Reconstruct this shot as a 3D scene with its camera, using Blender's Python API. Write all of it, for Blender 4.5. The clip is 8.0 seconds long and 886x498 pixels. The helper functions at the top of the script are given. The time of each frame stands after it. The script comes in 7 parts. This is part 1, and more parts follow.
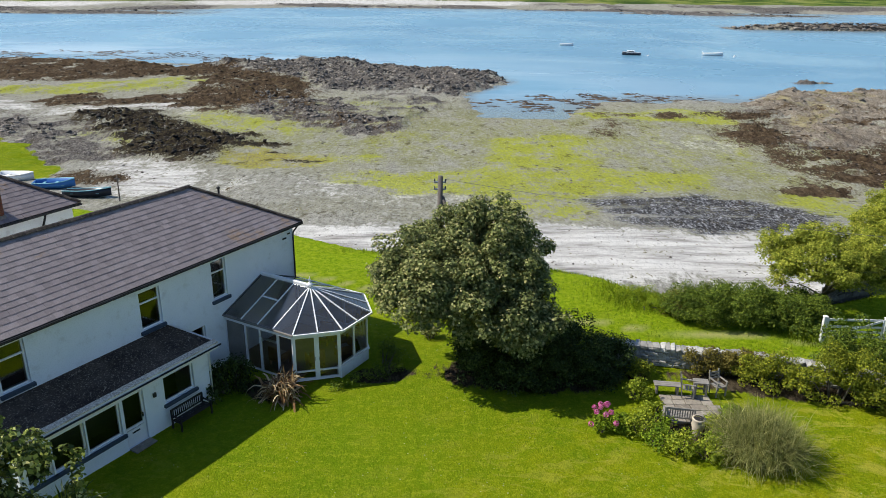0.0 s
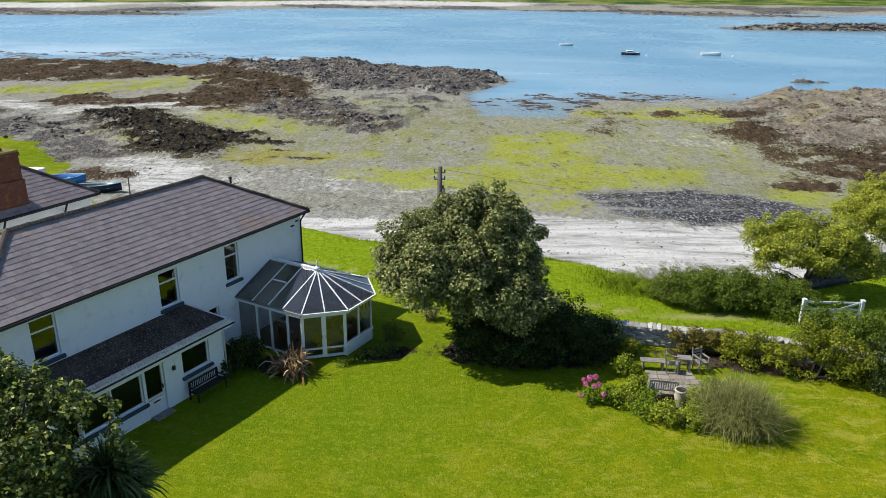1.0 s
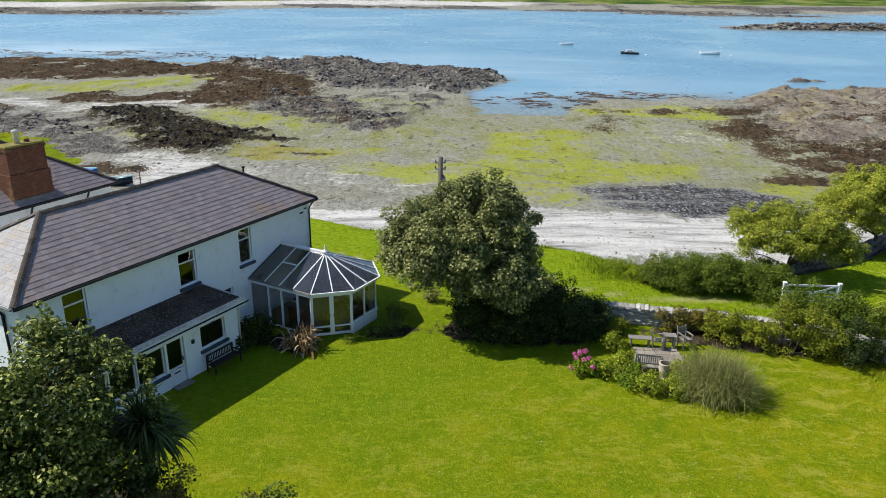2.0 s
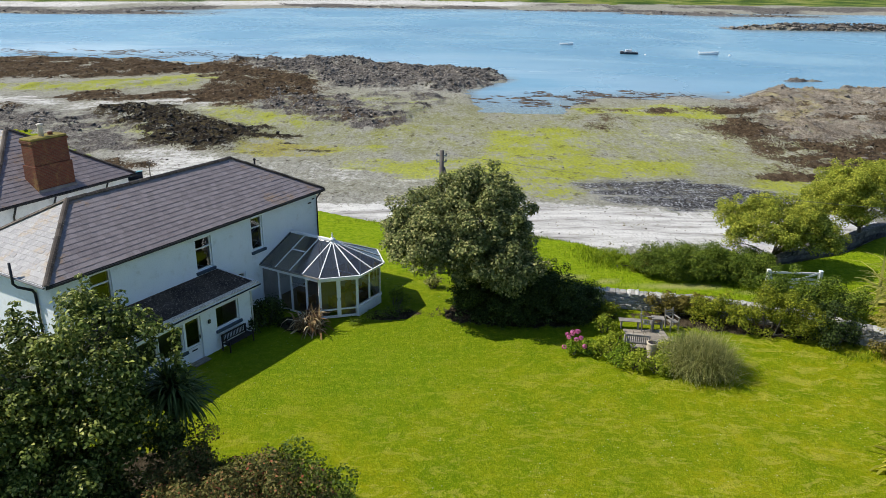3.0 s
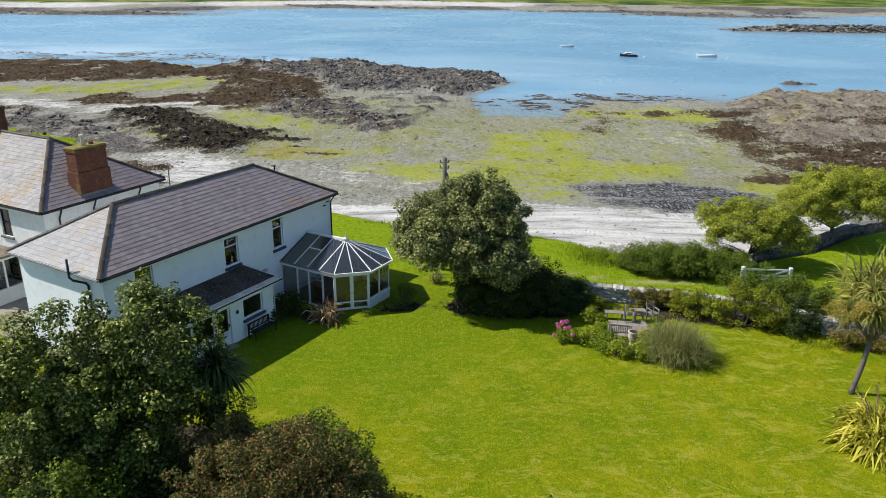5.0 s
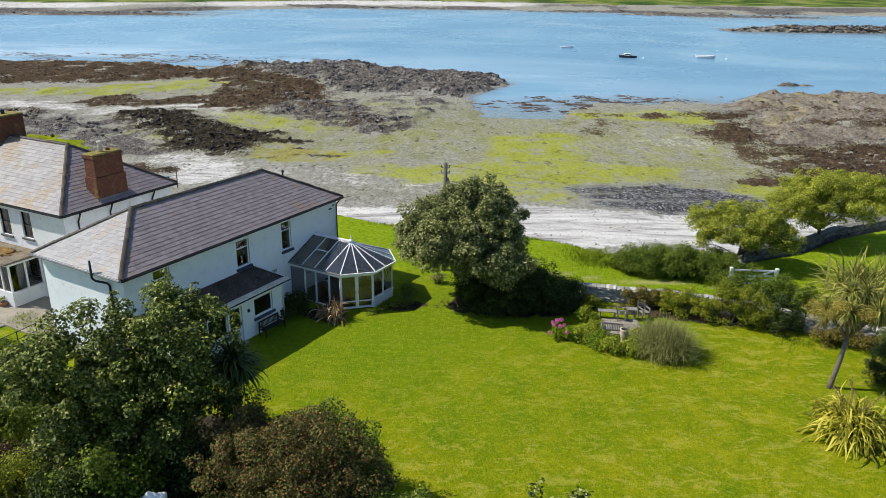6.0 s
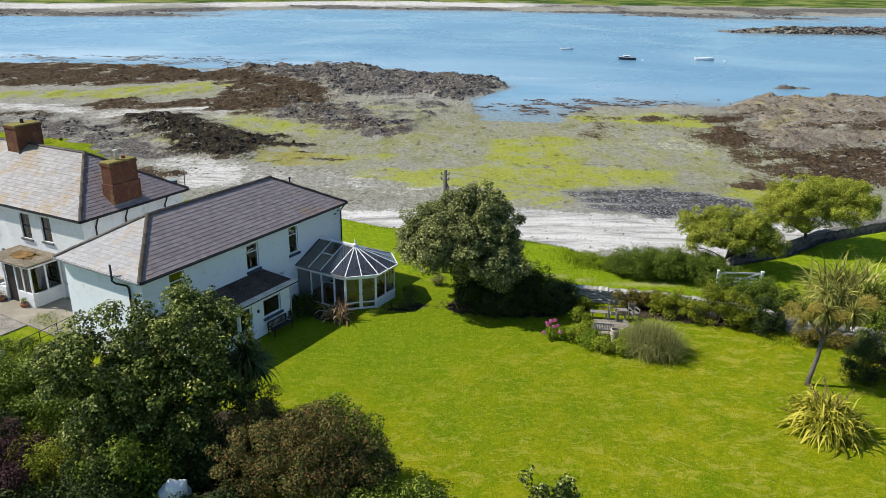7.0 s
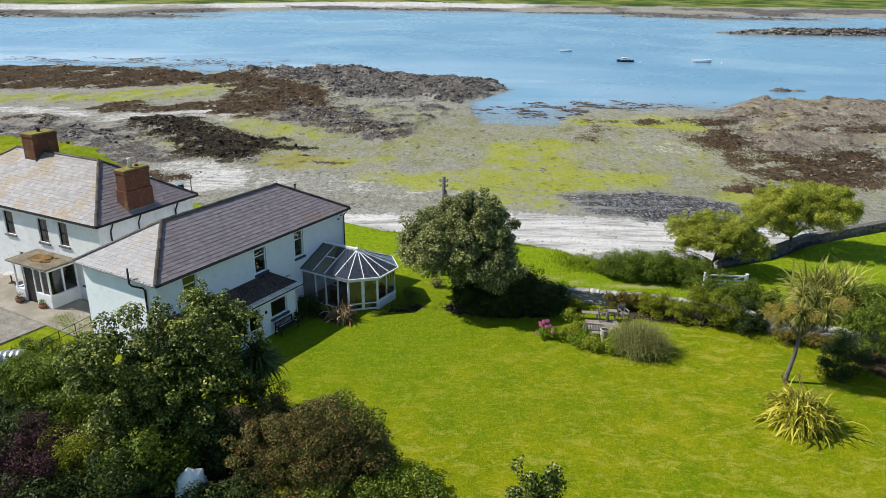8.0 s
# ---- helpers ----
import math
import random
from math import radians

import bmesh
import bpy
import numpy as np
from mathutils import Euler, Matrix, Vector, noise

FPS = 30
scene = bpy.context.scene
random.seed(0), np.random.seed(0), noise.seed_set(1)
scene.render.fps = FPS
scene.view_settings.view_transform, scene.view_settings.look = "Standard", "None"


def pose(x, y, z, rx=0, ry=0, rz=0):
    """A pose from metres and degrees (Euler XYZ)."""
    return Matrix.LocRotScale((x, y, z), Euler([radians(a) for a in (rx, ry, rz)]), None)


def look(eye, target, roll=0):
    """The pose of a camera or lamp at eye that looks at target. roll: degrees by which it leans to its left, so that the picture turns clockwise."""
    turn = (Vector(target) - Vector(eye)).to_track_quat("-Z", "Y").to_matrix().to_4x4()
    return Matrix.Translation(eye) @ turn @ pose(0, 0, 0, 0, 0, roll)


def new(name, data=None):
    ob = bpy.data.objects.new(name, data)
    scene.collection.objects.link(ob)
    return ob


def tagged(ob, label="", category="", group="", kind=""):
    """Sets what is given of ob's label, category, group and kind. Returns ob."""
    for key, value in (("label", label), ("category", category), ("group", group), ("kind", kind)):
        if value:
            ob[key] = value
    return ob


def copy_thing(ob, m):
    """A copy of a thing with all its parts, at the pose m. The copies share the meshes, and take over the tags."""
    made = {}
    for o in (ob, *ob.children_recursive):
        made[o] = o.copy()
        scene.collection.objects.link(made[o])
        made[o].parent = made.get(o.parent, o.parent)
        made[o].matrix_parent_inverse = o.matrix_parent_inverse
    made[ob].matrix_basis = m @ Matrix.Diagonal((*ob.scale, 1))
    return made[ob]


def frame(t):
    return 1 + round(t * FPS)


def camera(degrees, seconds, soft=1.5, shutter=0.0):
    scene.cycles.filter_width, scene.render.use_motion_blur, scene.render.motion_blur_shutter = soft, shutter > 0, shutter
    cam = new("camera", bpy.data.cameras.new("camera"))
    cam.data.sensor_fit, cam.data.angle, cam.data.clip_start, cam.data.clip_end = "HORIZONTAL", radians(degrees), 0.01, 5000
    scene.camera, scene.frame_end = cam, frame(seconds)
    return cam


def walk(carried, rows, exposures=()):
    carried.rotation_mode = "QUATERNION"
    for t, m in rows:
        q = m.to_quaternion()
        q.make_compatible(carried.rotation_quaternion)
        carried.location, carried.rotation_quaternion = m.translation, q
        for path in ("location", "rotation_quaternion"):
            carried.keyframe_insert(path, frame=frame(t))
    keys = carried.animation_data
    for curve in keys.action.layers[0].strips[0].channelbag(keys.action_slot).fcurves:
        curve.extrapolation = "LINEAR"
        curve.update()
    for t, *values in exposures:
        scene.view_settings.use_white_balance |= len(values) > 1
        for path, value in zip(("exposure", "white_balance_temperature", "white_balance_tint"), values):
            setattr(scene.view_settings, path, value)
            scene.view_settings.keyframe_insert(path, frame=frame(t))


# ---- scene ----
cam = camera(62.5, 8.0, soft=0.75)
PATH = [
    (0, (0.078, -3.496, 15.993), (0.042, -1.618, 15.306), 0.7),
    (0.5, (0.139, -4.488, 15.999), (0.101, -2.609, 15.313), 0.6),
    (1, (0.206, -5.602, 16.013), (0.167, -3.724, 15.328), 0.6),
    (1.5, (0.258, -6.75, 16.043), (0.217, -4.871, 15.357), 0.6),
    (3, (0.323, -10.019, 16.164), (0.28, -8.141, 15.478), 0.7),
    (3.5, (0.343, -10.974, 16.391), (0.298, -9.096, 15.705), 0.7),
    (4, (0.352, -11.865, 16.701), (0.307, -9.987, 16.014), 0.7),
    (4.5, (0.361, -12.825, 17.099), (0.314, -10.948, 16.412), 0.7),
    (6, (0.381, -15.533, 18.295), (0.331, -13.657, 17.605), 0.7),
    (6.5, (0.419, -16.5, 18.771), (0.368, -14.623, 18.081), 0.7),
    (7, (0.514, -17.446, 19.266), (0.461, -15.57, 18.575), 0.7),
    (7.5, (0.602, -18.442, 19.788), (0.55, -16.566, 19.096), 0.7),
    (8, (0.667, -19.426, 20.283), (0.614, -17.55, 19.591), 0.7),
]
walk(cam, [(t, look(eye, target, roll)) for t, eye, target, roll in PATH])

# ---- daylight ----
SUN_FROM = Vector((-0.94, 0.07, 1.0)).normalized()
world = bpy.data.worlds.new("sky")
scene.world = world
world.use_nodes = True
sky = world.node_tree.nodes.new("ShaderNodeTexSky")
sky.sky_type, sky.sun_disc = "NISHITA", False
sky.sun_elevation = math.asin(SUN_FROM.z)
sky.sun_rotation = math.atan2(SUN_FROM.x, SUN_FROM.y)
sky.air_density, sky.dust_density, sky.ozone_density = 1.0, 0.4, 5.2
world.node_tree.nodes["Background"].inputs["Strength"].default_value = 0.125
world.node_tree.links.new(sky.outputs[0], world.node_tree.nodes["Background"].inputs[0])
sun = new("sun", bpy.data.lights.new("sun", "SUN"))
sun.data.energy, sun.data.angle, sun.data.color = 5.0, radians(0.55), (1.0, 0.95, 0.85)
sun.matrix_world = look(SUN_FROM * 60, (0, 0, 0))
scene.view_settings.exposure = 0.2


# ---- materials ----
class Nodes:
    """A small builder for node materials."""

    def __init__(self, name):
        self.mat = bpy.data.materials.new(name)
        self.mat.use_nodes = True
        self.tree = self.mat.node_tree
        self.bsdf = self.tree.nodes["Principled BSDF"]
        self.out = self.tree.nodes["Material Output"]

    def node(self, kind, **props):
        n = self.tree.nodes.new(kind)
        for k, v in props.items():
            if k == "data_type":
                n.data_type = v
            elif k == "operation":
                n.operation = v
            elif k == "attribute_name":
                n.attribute_name = v
            elif k == "blend_type":
                n.blend_type = v
        return n

    def link(self, a, b):
        self.tree.links.new(a, b)

    def put(self, value, socket):
        if isinstance(value, bpy.types.NodeSocket):
            self.link(value, socket)
        elif isinstance(value, tuple) and len(value) == 3:
            socket.default_value = (*value, 1)
        else:
            socket.default_value = value

    def coords(self, kind="Object", scale=(1, 1, 1)):
        c = self.node("ShaderNodeTexCoord")
        m = self.node("ShaderNodeMapping")
        m.inputs["Scale"].default_value = scale
        self.link(c.outputs[kind], m.inputs["Vector"])
        return m.outputs[0]

    def noise(self, scale, detail=4, rough=0.6, vec=None, distort=0.0):
        n = self.node("ShaderNodeTexNoise")
        n.inputs["Scale"].default_value, n.inputs["Detail"].default_value = scale, detail
        n.inputs["Roughness"].default_value, n.inputs["Distortion"].default_value = rough, distort
        if vec is not None:
            self.link(vec, n.inputs["Vector"])
        return n.outputs["Fac"]

    def voronoi(self, scale, vec=None, out="Distance"):
        n = self.node("ShaderNodeTexVoronoi")
        n.inputs["Scale"].default_value = scale
        if vec is not None:
            self.link(vec, n.inputs["Vector"])
        return n.outputs[out]

    def ramp(self, fac, stops):
        r = self.node("ShaderNodeValToRGB")
        el = r.color_ramp.elements
        while len(el) < len(stops):
            el.new(0.5)
        for e, (p, c) in zip(el, stops):
            e.position, e.color = p, (*c, 1) if isinstance(c, tuple) else (c, c, c, 1)
        self.link(fac, r.inputs[0])
        return r.outputs[0]

    def mix(self, fac, a, b, blend="MIX"):
        m = self.node("ShaderNodeMix", data_type="RGBA", blend_type=blend)
        self.put(fac, m.inputs[0])
        self.put(a, m.inputs[6])
        self.put(b, m.inputs[7])
        return m.outputs[2]

    def math(self, op, a, b=0.0, c=0.0, clamp=False):
        m = self.node("ShaderNodeMath", operation=op)
        m.use_clamp = clamp
        for v, s in zip((a, b, c), m.inputs):
            self.put(v, s)
        return m.outputs[0]

    def step(self, value, lo, hi):
        m = self.node("ShaderNodeMapRange")
        m.interpolation_type = "SMOOTHSTEP"
        self.put(value, m.inputs[0])
        m.inputs[1].default_value, m.inputs[2].default_value = lo, hi
        return m.outputs[0]

    def attr(self, name):
        return self.node("ShaderNodeAttribute", attribute_name=name).outputs["Fac"]

    def island(self):
        return self.node("ShaderNodeNewGeometry").outputs["Random Per Island"]

    def object_random(self):
        return self.node("ShaderNodeObjectInfo").outputs["Random"]

    def bump(self, height, strength, distance=0.02):
        b = self.node("ShaderNodeBump")
        b.inputs["Strength"].default_value, b.inputs["Distance"].default_value = strength, distance
        self.link(height, b.inputs["Height"])
        self.link(b.outputs[0], self.bsdf.inputs["Normal"])

    def done(self, color, rough=0.7, metal=0.0, spec=0.5):
        self.put(color, self.bsdf.inputs["Base Color"])
        self.put(rough, self.bsdf.inputs["Roughness"])
        self.put(metal, self.bsdf.inputs["Metallic"])
        self.bsdf.inputs["Specular IOR Level"].default_value = spec
        return self.mat


def plain(name, lo, hi, scale=6.0, rough=0.6, bump=0.15, metal=0.0, spec=0.3, stain=None, kind="Object"):
    """A surface of one hue in two tones, with large stains and fine grain."""
    n = Nodes(name)
    v = n.coords(kind)
    big, fine = n.noise(scale * 0.18, 5, 0.65, v), n.noise(scale * 5, 3, 0.6, v)
    col = n.mix(n.step(big, 0.3, 0.7), lo, hi)
    col = n.mix(n.math("MULTIPLY", n.step(fine, 0.45, 0.75), 0.35), col, tuple(c * 0.72 for c in lo))
    if stain:
        col = n.mix(n.math("MULTIPLY", n.step(n.noise(scale * 0.5, 6, 0.7, v), 0.52, 0.72), 0.6), col, stain)
    if bump:
        n.bump(fine, bump, 0.01)
    return n.done(col, rough, metal, spec)


def felt_material(name, lo, hi, chip, share):
    """Roofing felt strewn with stone chips."""
    n = Nodes(name)
    v = n.coords("Object")
    chips, worn = n.noise(26, 4, 0.8, v), n.noise(1.3, 6, 0.75, v)
    col = n.mix(n.step(n.math("ADD", n.math("MULTIPLY", worn, 0.6), n.math("MULTIPLY", chips, 0.4)), 0.40, 0.62), lo, hi)
    col = n.mix(n.math("MULTIPLY", n.step(n.noise(14, 3, 0.85, v), share - 0.04, share + 0.04), 0.8), col, chip)
    n.bump(chips, 0.9, 0.02)
    return n.done(col, 0.95, 0.0, 0.1)


def slate_material(name, tones, lichen, amount, per_object=False, sheen=0.28):
    n = Nodes(name)
    v = n.coords("Object")
    rnd = n.object_random() if per_object else n.island()
    col = n.ramp(rnd, [(0.0, tones[0]), (0.45, tones[1]), (1.0, tones[2])])
    grain = n.noise(28, 4, 0.7, v)
    col = n.mix(n.math("MULTIPLY", n.step(grain, 0.4, 0.75), 0.35), col, tuple(c * 0.55 for c in tones[0]))
    spots = n.math("MULTIPLY", n.step(n.noise(0.5, 6, 0.7, v), 0.53 - amount * 0.4, 0.62 - amount * 0.4), n.step(n.noise(4, 5, 0.8, v), 0.36, 0.56))
    col = n.mix(n.math("MULTIPLY", spots, 0.75), col, lichen)
    specks = n.math("MULTIPLY", n.step(n.noise(9, 5, 0.85, v), 0.54, 0.62), 0.4)
    col = n.mix(specks, col, tuple(c * 1.45 for c in tones[2]))
    n.bump(grain, 0.35, 0.01)
    return n.done(col, n.ramp(grain, [(0.3, 0.5), (0.8, 0.7)]), 0.0, sheen)


def leaf_material(name, dark, mid, light, rough=0.45, through_light=0.3, tip=None):
    n = Nodes(name)
    v = n.coords("Object")
    r = n.island()
    col = n.ramp(r, [(0.0, dark), (0.5, mid), (0.88, light), (1.0, tip or light)])
    patch = n.noise(0.9, 4, 0.6, v)
    col = n.mix(n.math("MULTIPLY", n.step(patch, 0.4, 0.7), 0.45), col, dark)
    n.done(col, rough + 0.12, 0.0, 0.12)
    tr = n.node("ShaderNodeBsdfTranslucent")
    n.link(n.mix(0.35, col, light), tr.inputs[0])
    mx = n.node("ShaderNodeMixShader")
    mx.inputs[0].default_value = through_light
    n.link(n.bsdf.outputs[0], mx.inputs[1])
    n.link(tr.outputs[0], mx.inputs[2])
    n.link(mx.outputs[0], n.out.inputs[0])
    return n.mat


def glass_material(name, tint, gloss=0.9, haze=0.0, ior=1.55):
    n = Nodes(name)
    t, g = n.node("ShaderNodeBsdfTransparent"), n.node("ShaderNodeBsdfGlossy")
    t.inputs[0].default_value = (*tint, 1)
    g.inputs["Roughness"].default_value = 0.02
    g.inputs[0].default_value = (gloss, gloss, gloss, 1)
    f = n.node("ShaderNodeFresnel")
    f.inputs[0].default_value = ior
    m = n.node("ShaderNodeMixShader")
    n.link(f.outputs[0], m.inputs[0])
    n.link(t.outputs[0], m.inputs[1])
    n.link(g.outputs[0], m.inputs[2])
    last = m.outputs[0]
    if haze:
        d = n.node("ShaderNodeBsdfDiffuse")
        d.inputs[0].default_value = (0.55, 0.57, 0.6, 1)
        m2 = n.node("ShaderNodeMixShader")
        n.link(n.math("MULTIPLY", n.step(n.noise(9, 5, 0.7, n.coords()), 0.0, 0.9), haze), m2.inputs[0])
        n.link(last, m2.inputs[1])
        n.link(d.outputs[0], m2.inputs[2])
        last = m2.outputs[0]
    n.link(last, n.out.inputs[0])
    return n.mat


def brick_material(name):
    n = Nodes(name)
    c = n.node("ShaderNodeTexCoord")
    sep = n.node("ShaderNodeSeparateXYZ")
    n.link(c.outputs["Object"], sep.inputs[0])
    comb = n.node("ShaderNodeCombineXYZ")
    n.link(n.math("ADD", sep.outputs[0], sep.outputs[1]), comb.inputs[0])
    n.link(sep.outputs[2], comb.inputs[1])
    b = n.node("ShaderNodeTexBrick")
    n.link(comb.outputs[0], b.inputs["Vector"])
    b.inputs["Scale"].default_value = 1.0
    b.inputs["Brick Width"].default_value, b.inputs["Row Height"].default_value, b.inputs["Mortar Size"].default_value = 0.225, 0.075, 0.008
    b.inputs["Color1"].default_value, b.inputs["Color2"].default_value, b.inputs["Mortar"].default_value = (0.145, 0.040, 0.020, 1), (0.095, 0.029, 0.016, 1), (0.12, 0.08, 0.05, 1)
    v = n.coords()
    col = n.mix(n.math("MULTIPLY", n.step(n.noise(1.6, 5, 0.7, v), 0.5, 0.7), 0.7), b.outputs["Color"], (0.24, 0.15, 0.05))
    col = n.mix(n.math("MULTIPLY", n.step(n.noise(14, 3, 0.6, v), 0.45, 0.7), 0.4), col, (0.12, 0.035, 0.02))
    n.bump(b.outputs["Fac"], -0.6, 0.01)
    return n.done(col, 0.85, 0.0, 0.3)


# white render; its slight blue is the skylit shade mixed into the paint colour
M_render = plain("white_render", (0.80, 0.845, 0.88), (0.855, 0.89, 0.92), 4, 0.8, 0.35, stain=(0.62, 0.63, 0.62))
M_render_old = plain("weathered_white_render", (0.72, 0.72, 0.715), (0.82, 0.82, 0.815), 5, 0.85, 0.5, stain=(0.50, 0.48, 0.45))
M_upvc = plain("white_frame", (0.78, 0.79, 0.79), (0.84, 0.84, 0.84), 8, 0.35, 0.05)
M_black = plain("black_gutter", (0.012, 0.012, 0.014), (0.03, 0.03, 0.033), 5, 0.45, 0.1)
M_sill = plain("blue_grey_sill", (0.035, 0.055, 0.085), (0.06, 0.08, 0.11), 5, 0.55, 0.1)
M_slate = slate_material("purple_slate", [(0.200, 0.167, 0.166), (0.233, 0.197, 0.195), (0.274, 0.234, 0.230)], (0.28, 0.185, 0.11), -0.07)
M_slate_piece = slate_material("purple_slate_piece", [(0.200, 0.167, 0.166), (0.233, 0.197, 0.195), (0.274, 0.234, 0.230)], (0.28, 0.185, 0.11), -0.07, True)
M_slate_lichen = slate_material("lichen_slate", [(0.27, 0.262, 0.262), (0.31, 0.30, 0.298), (0.355, 0.345, 0.338)], (0.34, 0.27, 0.19), -0.04)
M_slate_old = slate_material("old_lichen_slate", [(0.22, 0.205, 0.20), (0.27, 0.255, 0.248), (0.33, 0.315, 0.305)], (0.27, 0.18, 0.07), 0.09)
M_ridge = slate_material("ridge_tile", [(0.035, 0.028, 0.023), (0.062, 0.049, 0.040), (0.10, 0.08, 0.065)], (0.21, 0.175, 0.125), 0.03, True, 0.12)
M_felt = felt_material("mineral_felt", (0.042, 0.030, 0.024), (0.105, 0.078, 0.060), (0.36, 0.30, 0.23), 0.60)
M_grit = felt_material("pale_grit", (0.38, 0.31, 0.24), (0.68, 0.59, 0.46), (0.82, 0.75, 0.62), 0.52)
M_mossroof = felt_material("mossy_roof", (0.12, 0.10, 0.075), (0.27, 0.225, 0.16), (0.42, 0.36, 0.26), 0.58)
M_brick = brick_material("red_brick")
M_lead = plain("lead_flashing", (0.09, 0.09, 0.093), (0.16, 0.16, 0.165), 6, 0.5, 0.2)
M_moss = plain("mossy_mortar", (0.16, 0.13, 0.035), (0.30, 0.24, 0.06), 12, 0.95, 0.8)
M_pot = plain("chimney_pot_clay", (0.50, 0.46, 0.38), (0.62, 0.57, 0.48), 8, 0.8, 0.3)
# near-black stand-in for the dimness of rooms seen through glass
M_room_shade = plain("interior_shade", (0.05, 0.045, 0.04), (0.08, 0.072, 0.065), 2, 0.9, 0)
M_floor_in = plain("floor_tile", (0.24, 0.165, 0.11), (0.32, 0.225, 0.155), 3, 0.5, 0)
M_glass = glass_material("window_glass", (0.74, 0.76, 0.75), 0.95, 0.0, 1.95)
M_roofglass = glass_material("roof_glazing", (0.56, 0.53, 0.54), 0.9, 0.08, 1.75)
M_wood_grey = plain("weathered_teak", (0.20, 0.185, 0.16), (0.30, 0.275, 0.24), 10, 0.85, 0.4, stain=(0.16, 0.14, 0.12))
M_wood_dark = plain("dark_stained_wood", (0.022, 0.018, 0.016), (0.045, 0.036, 0.03), 10, 0.6, 0.3)
M_wood_pole = plain("creosoted_pole", (0.10, 0.085, 0.075), (0.17, 0.145, 0.125), 8, 0.85, 0.4)
M_ceramic = plain("insulator", (0.06, 0.06, 0.065), (0.09, 0.09, 0.10), 8, 0.3, 0)
M_bark = plain("bark", (0.07, 0.06, 0.045), (0.13, 0.11, 0.085), 9, 0.95, 0.9, stain=(0.2, 0.19, 0.14))
M_bark_palm = plain("palm_bark", (0.11, 0.092, 0.075), (0.20, 0.17, 0.14), 14, 0.95, 0.9)
M_gate = plain("white_painted_timber", (0.66, 0.67, 0.66), (0.78, 0.78, 0.77), 9, 0.6, 0.2)
M_concrete = plain("yard_concrete", (0.22, 0.195, 0.15), (0.34, 0.305, 0.245), 3, 0.9, 0.5, stain=(0.17, 0.16, 0.09))
M_gravel = felt_material("grey_gravel", (0.16, 0.145, 0.12), (0.31, 0.285, 0.24), (0.44, 0.42, 0.38), 0.58)
M_deadmoss = felt_material("dead_brown_moss", (0.10, 0.055, 0.02), (0.27, 0.165, 0.065), (0.36, 0.27, 0.10), 0.6)
M_wicker = plain("wicker", (0.30, 0.17, 0.08), (0.42, 0.25, 0.12), 20, 0.8, 0.6)
M_cushion = plain("cushion", (0.42, 0.36, 0.28), (0.52, 0.46, 0.36), 8, 0.9, 0.2)
M_terracotta = plain("terracotta", (0.33, 0.15, 0.08), (0.45, 0.22, 0.12), 9, 0.85, 0.3)
M_stoneware = plain("pale_stoneware", (0.48, 0.41, 0.31), (0.60, 0.52, 0.40), 9, 0.7, 0.2)
M_boat_white = plain("white_hull", (0.74, 0.75, 0.75), (0.82, 0.82, 0.82), 4, 0.35, 0)
M_boat_navy = plain("dark_hull", (0.012, 0.016, 0.025), (0.025, 0.03, 0.045), 4, 0.35, 0)
M_boat_blue = plain("blue_hull", (0.03, 0.14, 0.42), (0.06, 0.22, 0.52), 4, 0.5, 0.1)
M_boat_teal = plain("teal_rail", (0.16, 0.42, 0.50), (0.25, 0.52, 0.60), 4, 0.5, 0.1)
M_sheet = plain("white_sheeting", (0.70, 0.74, 0.70), (0.80, 0.83, 0.80), 4, 0.4, 0.2)
M_metal = plain("galvanised_steel", (0.34, 0.35, 0.36), (0.48, 0.49, 0.50), 6, 0.45, 0.2, metal=0.7)


def stone_material(name, tones, lichen=(0.42, 0.40, 0.33), per_object=True):
    n = Nodes(name)
    v = n.coords("Object")
    col = n.ramp(n.object_random() if per_object else n.island(), [(0.0, tones[0]), (0.5, tones[1]), (1.0, tones[2])])
    g = n.noise(9, 5, 0.7, v)
    col = n.mix(n.math("MULTIPLY", n.step(g, 0.42, 0.7), 0.5), col, tuple(c * 0.5 for c in tones[0]))
    col = n.mix(n.math("MULTIPLY", n.step(n.noise(3.3, 5, 0.7, v), 0.55, 0.68), 0.6), col, lichen)
    n.bump(g, 0.6, 0.03)
    return n.done(col, 0.9, 0.0, 0.3)


M_stone = stone_material("field_stone", [(0.11, 0.105, 0.095), (0.22, 0.21, 0.19), (0.40, 0.385, 0.35)])
M_seastone = stone_material("sea_wall_stone", [(0.07, 0.066, 0.06), (0.125, 0.118, 0.106), (0.20, 0.19, 0.17)], per_object=False)
M_flag = stone_material("stone_flag", [(0.20, 0.17, 0.135), (0.27, 0.235, 0.19), (0.35, 0.31, 0.255)])
M_panel = plain("grey_panel", (0.20, 0.18, 0.16), (0.27, 0.245, 0.22), 5, 0.6, 0.05)
M_cope = stone_material("coping_stone", [(0.26, 0.245, 0.22), (0.40, 0.38, 0.34), (0.55, 0.53, 0.48)])
M_rock = stone_material("shore_rock", [(0.055, 0.048, 0.042), (0.15, 0.13, 0.112), (0.33, 0.29, 0.245)], (0.34, 0.30, 0.22), False)
M_weedrock = stone_material("brown_weed_rock", [(0.022, 0.017, 0.012), (0.060, 0.039, 0.023), (0.125, 0.082, 0.046)], (0.16, 0.13, 0.06), False)
M_blackrock = stone_material("black_weed_rock", [(0.012, 0.010, 0.009), (0.034, 0.028, 0.022), (0.085, 0.070, 0.052)], (0.17, 0.14, 0.04), False)
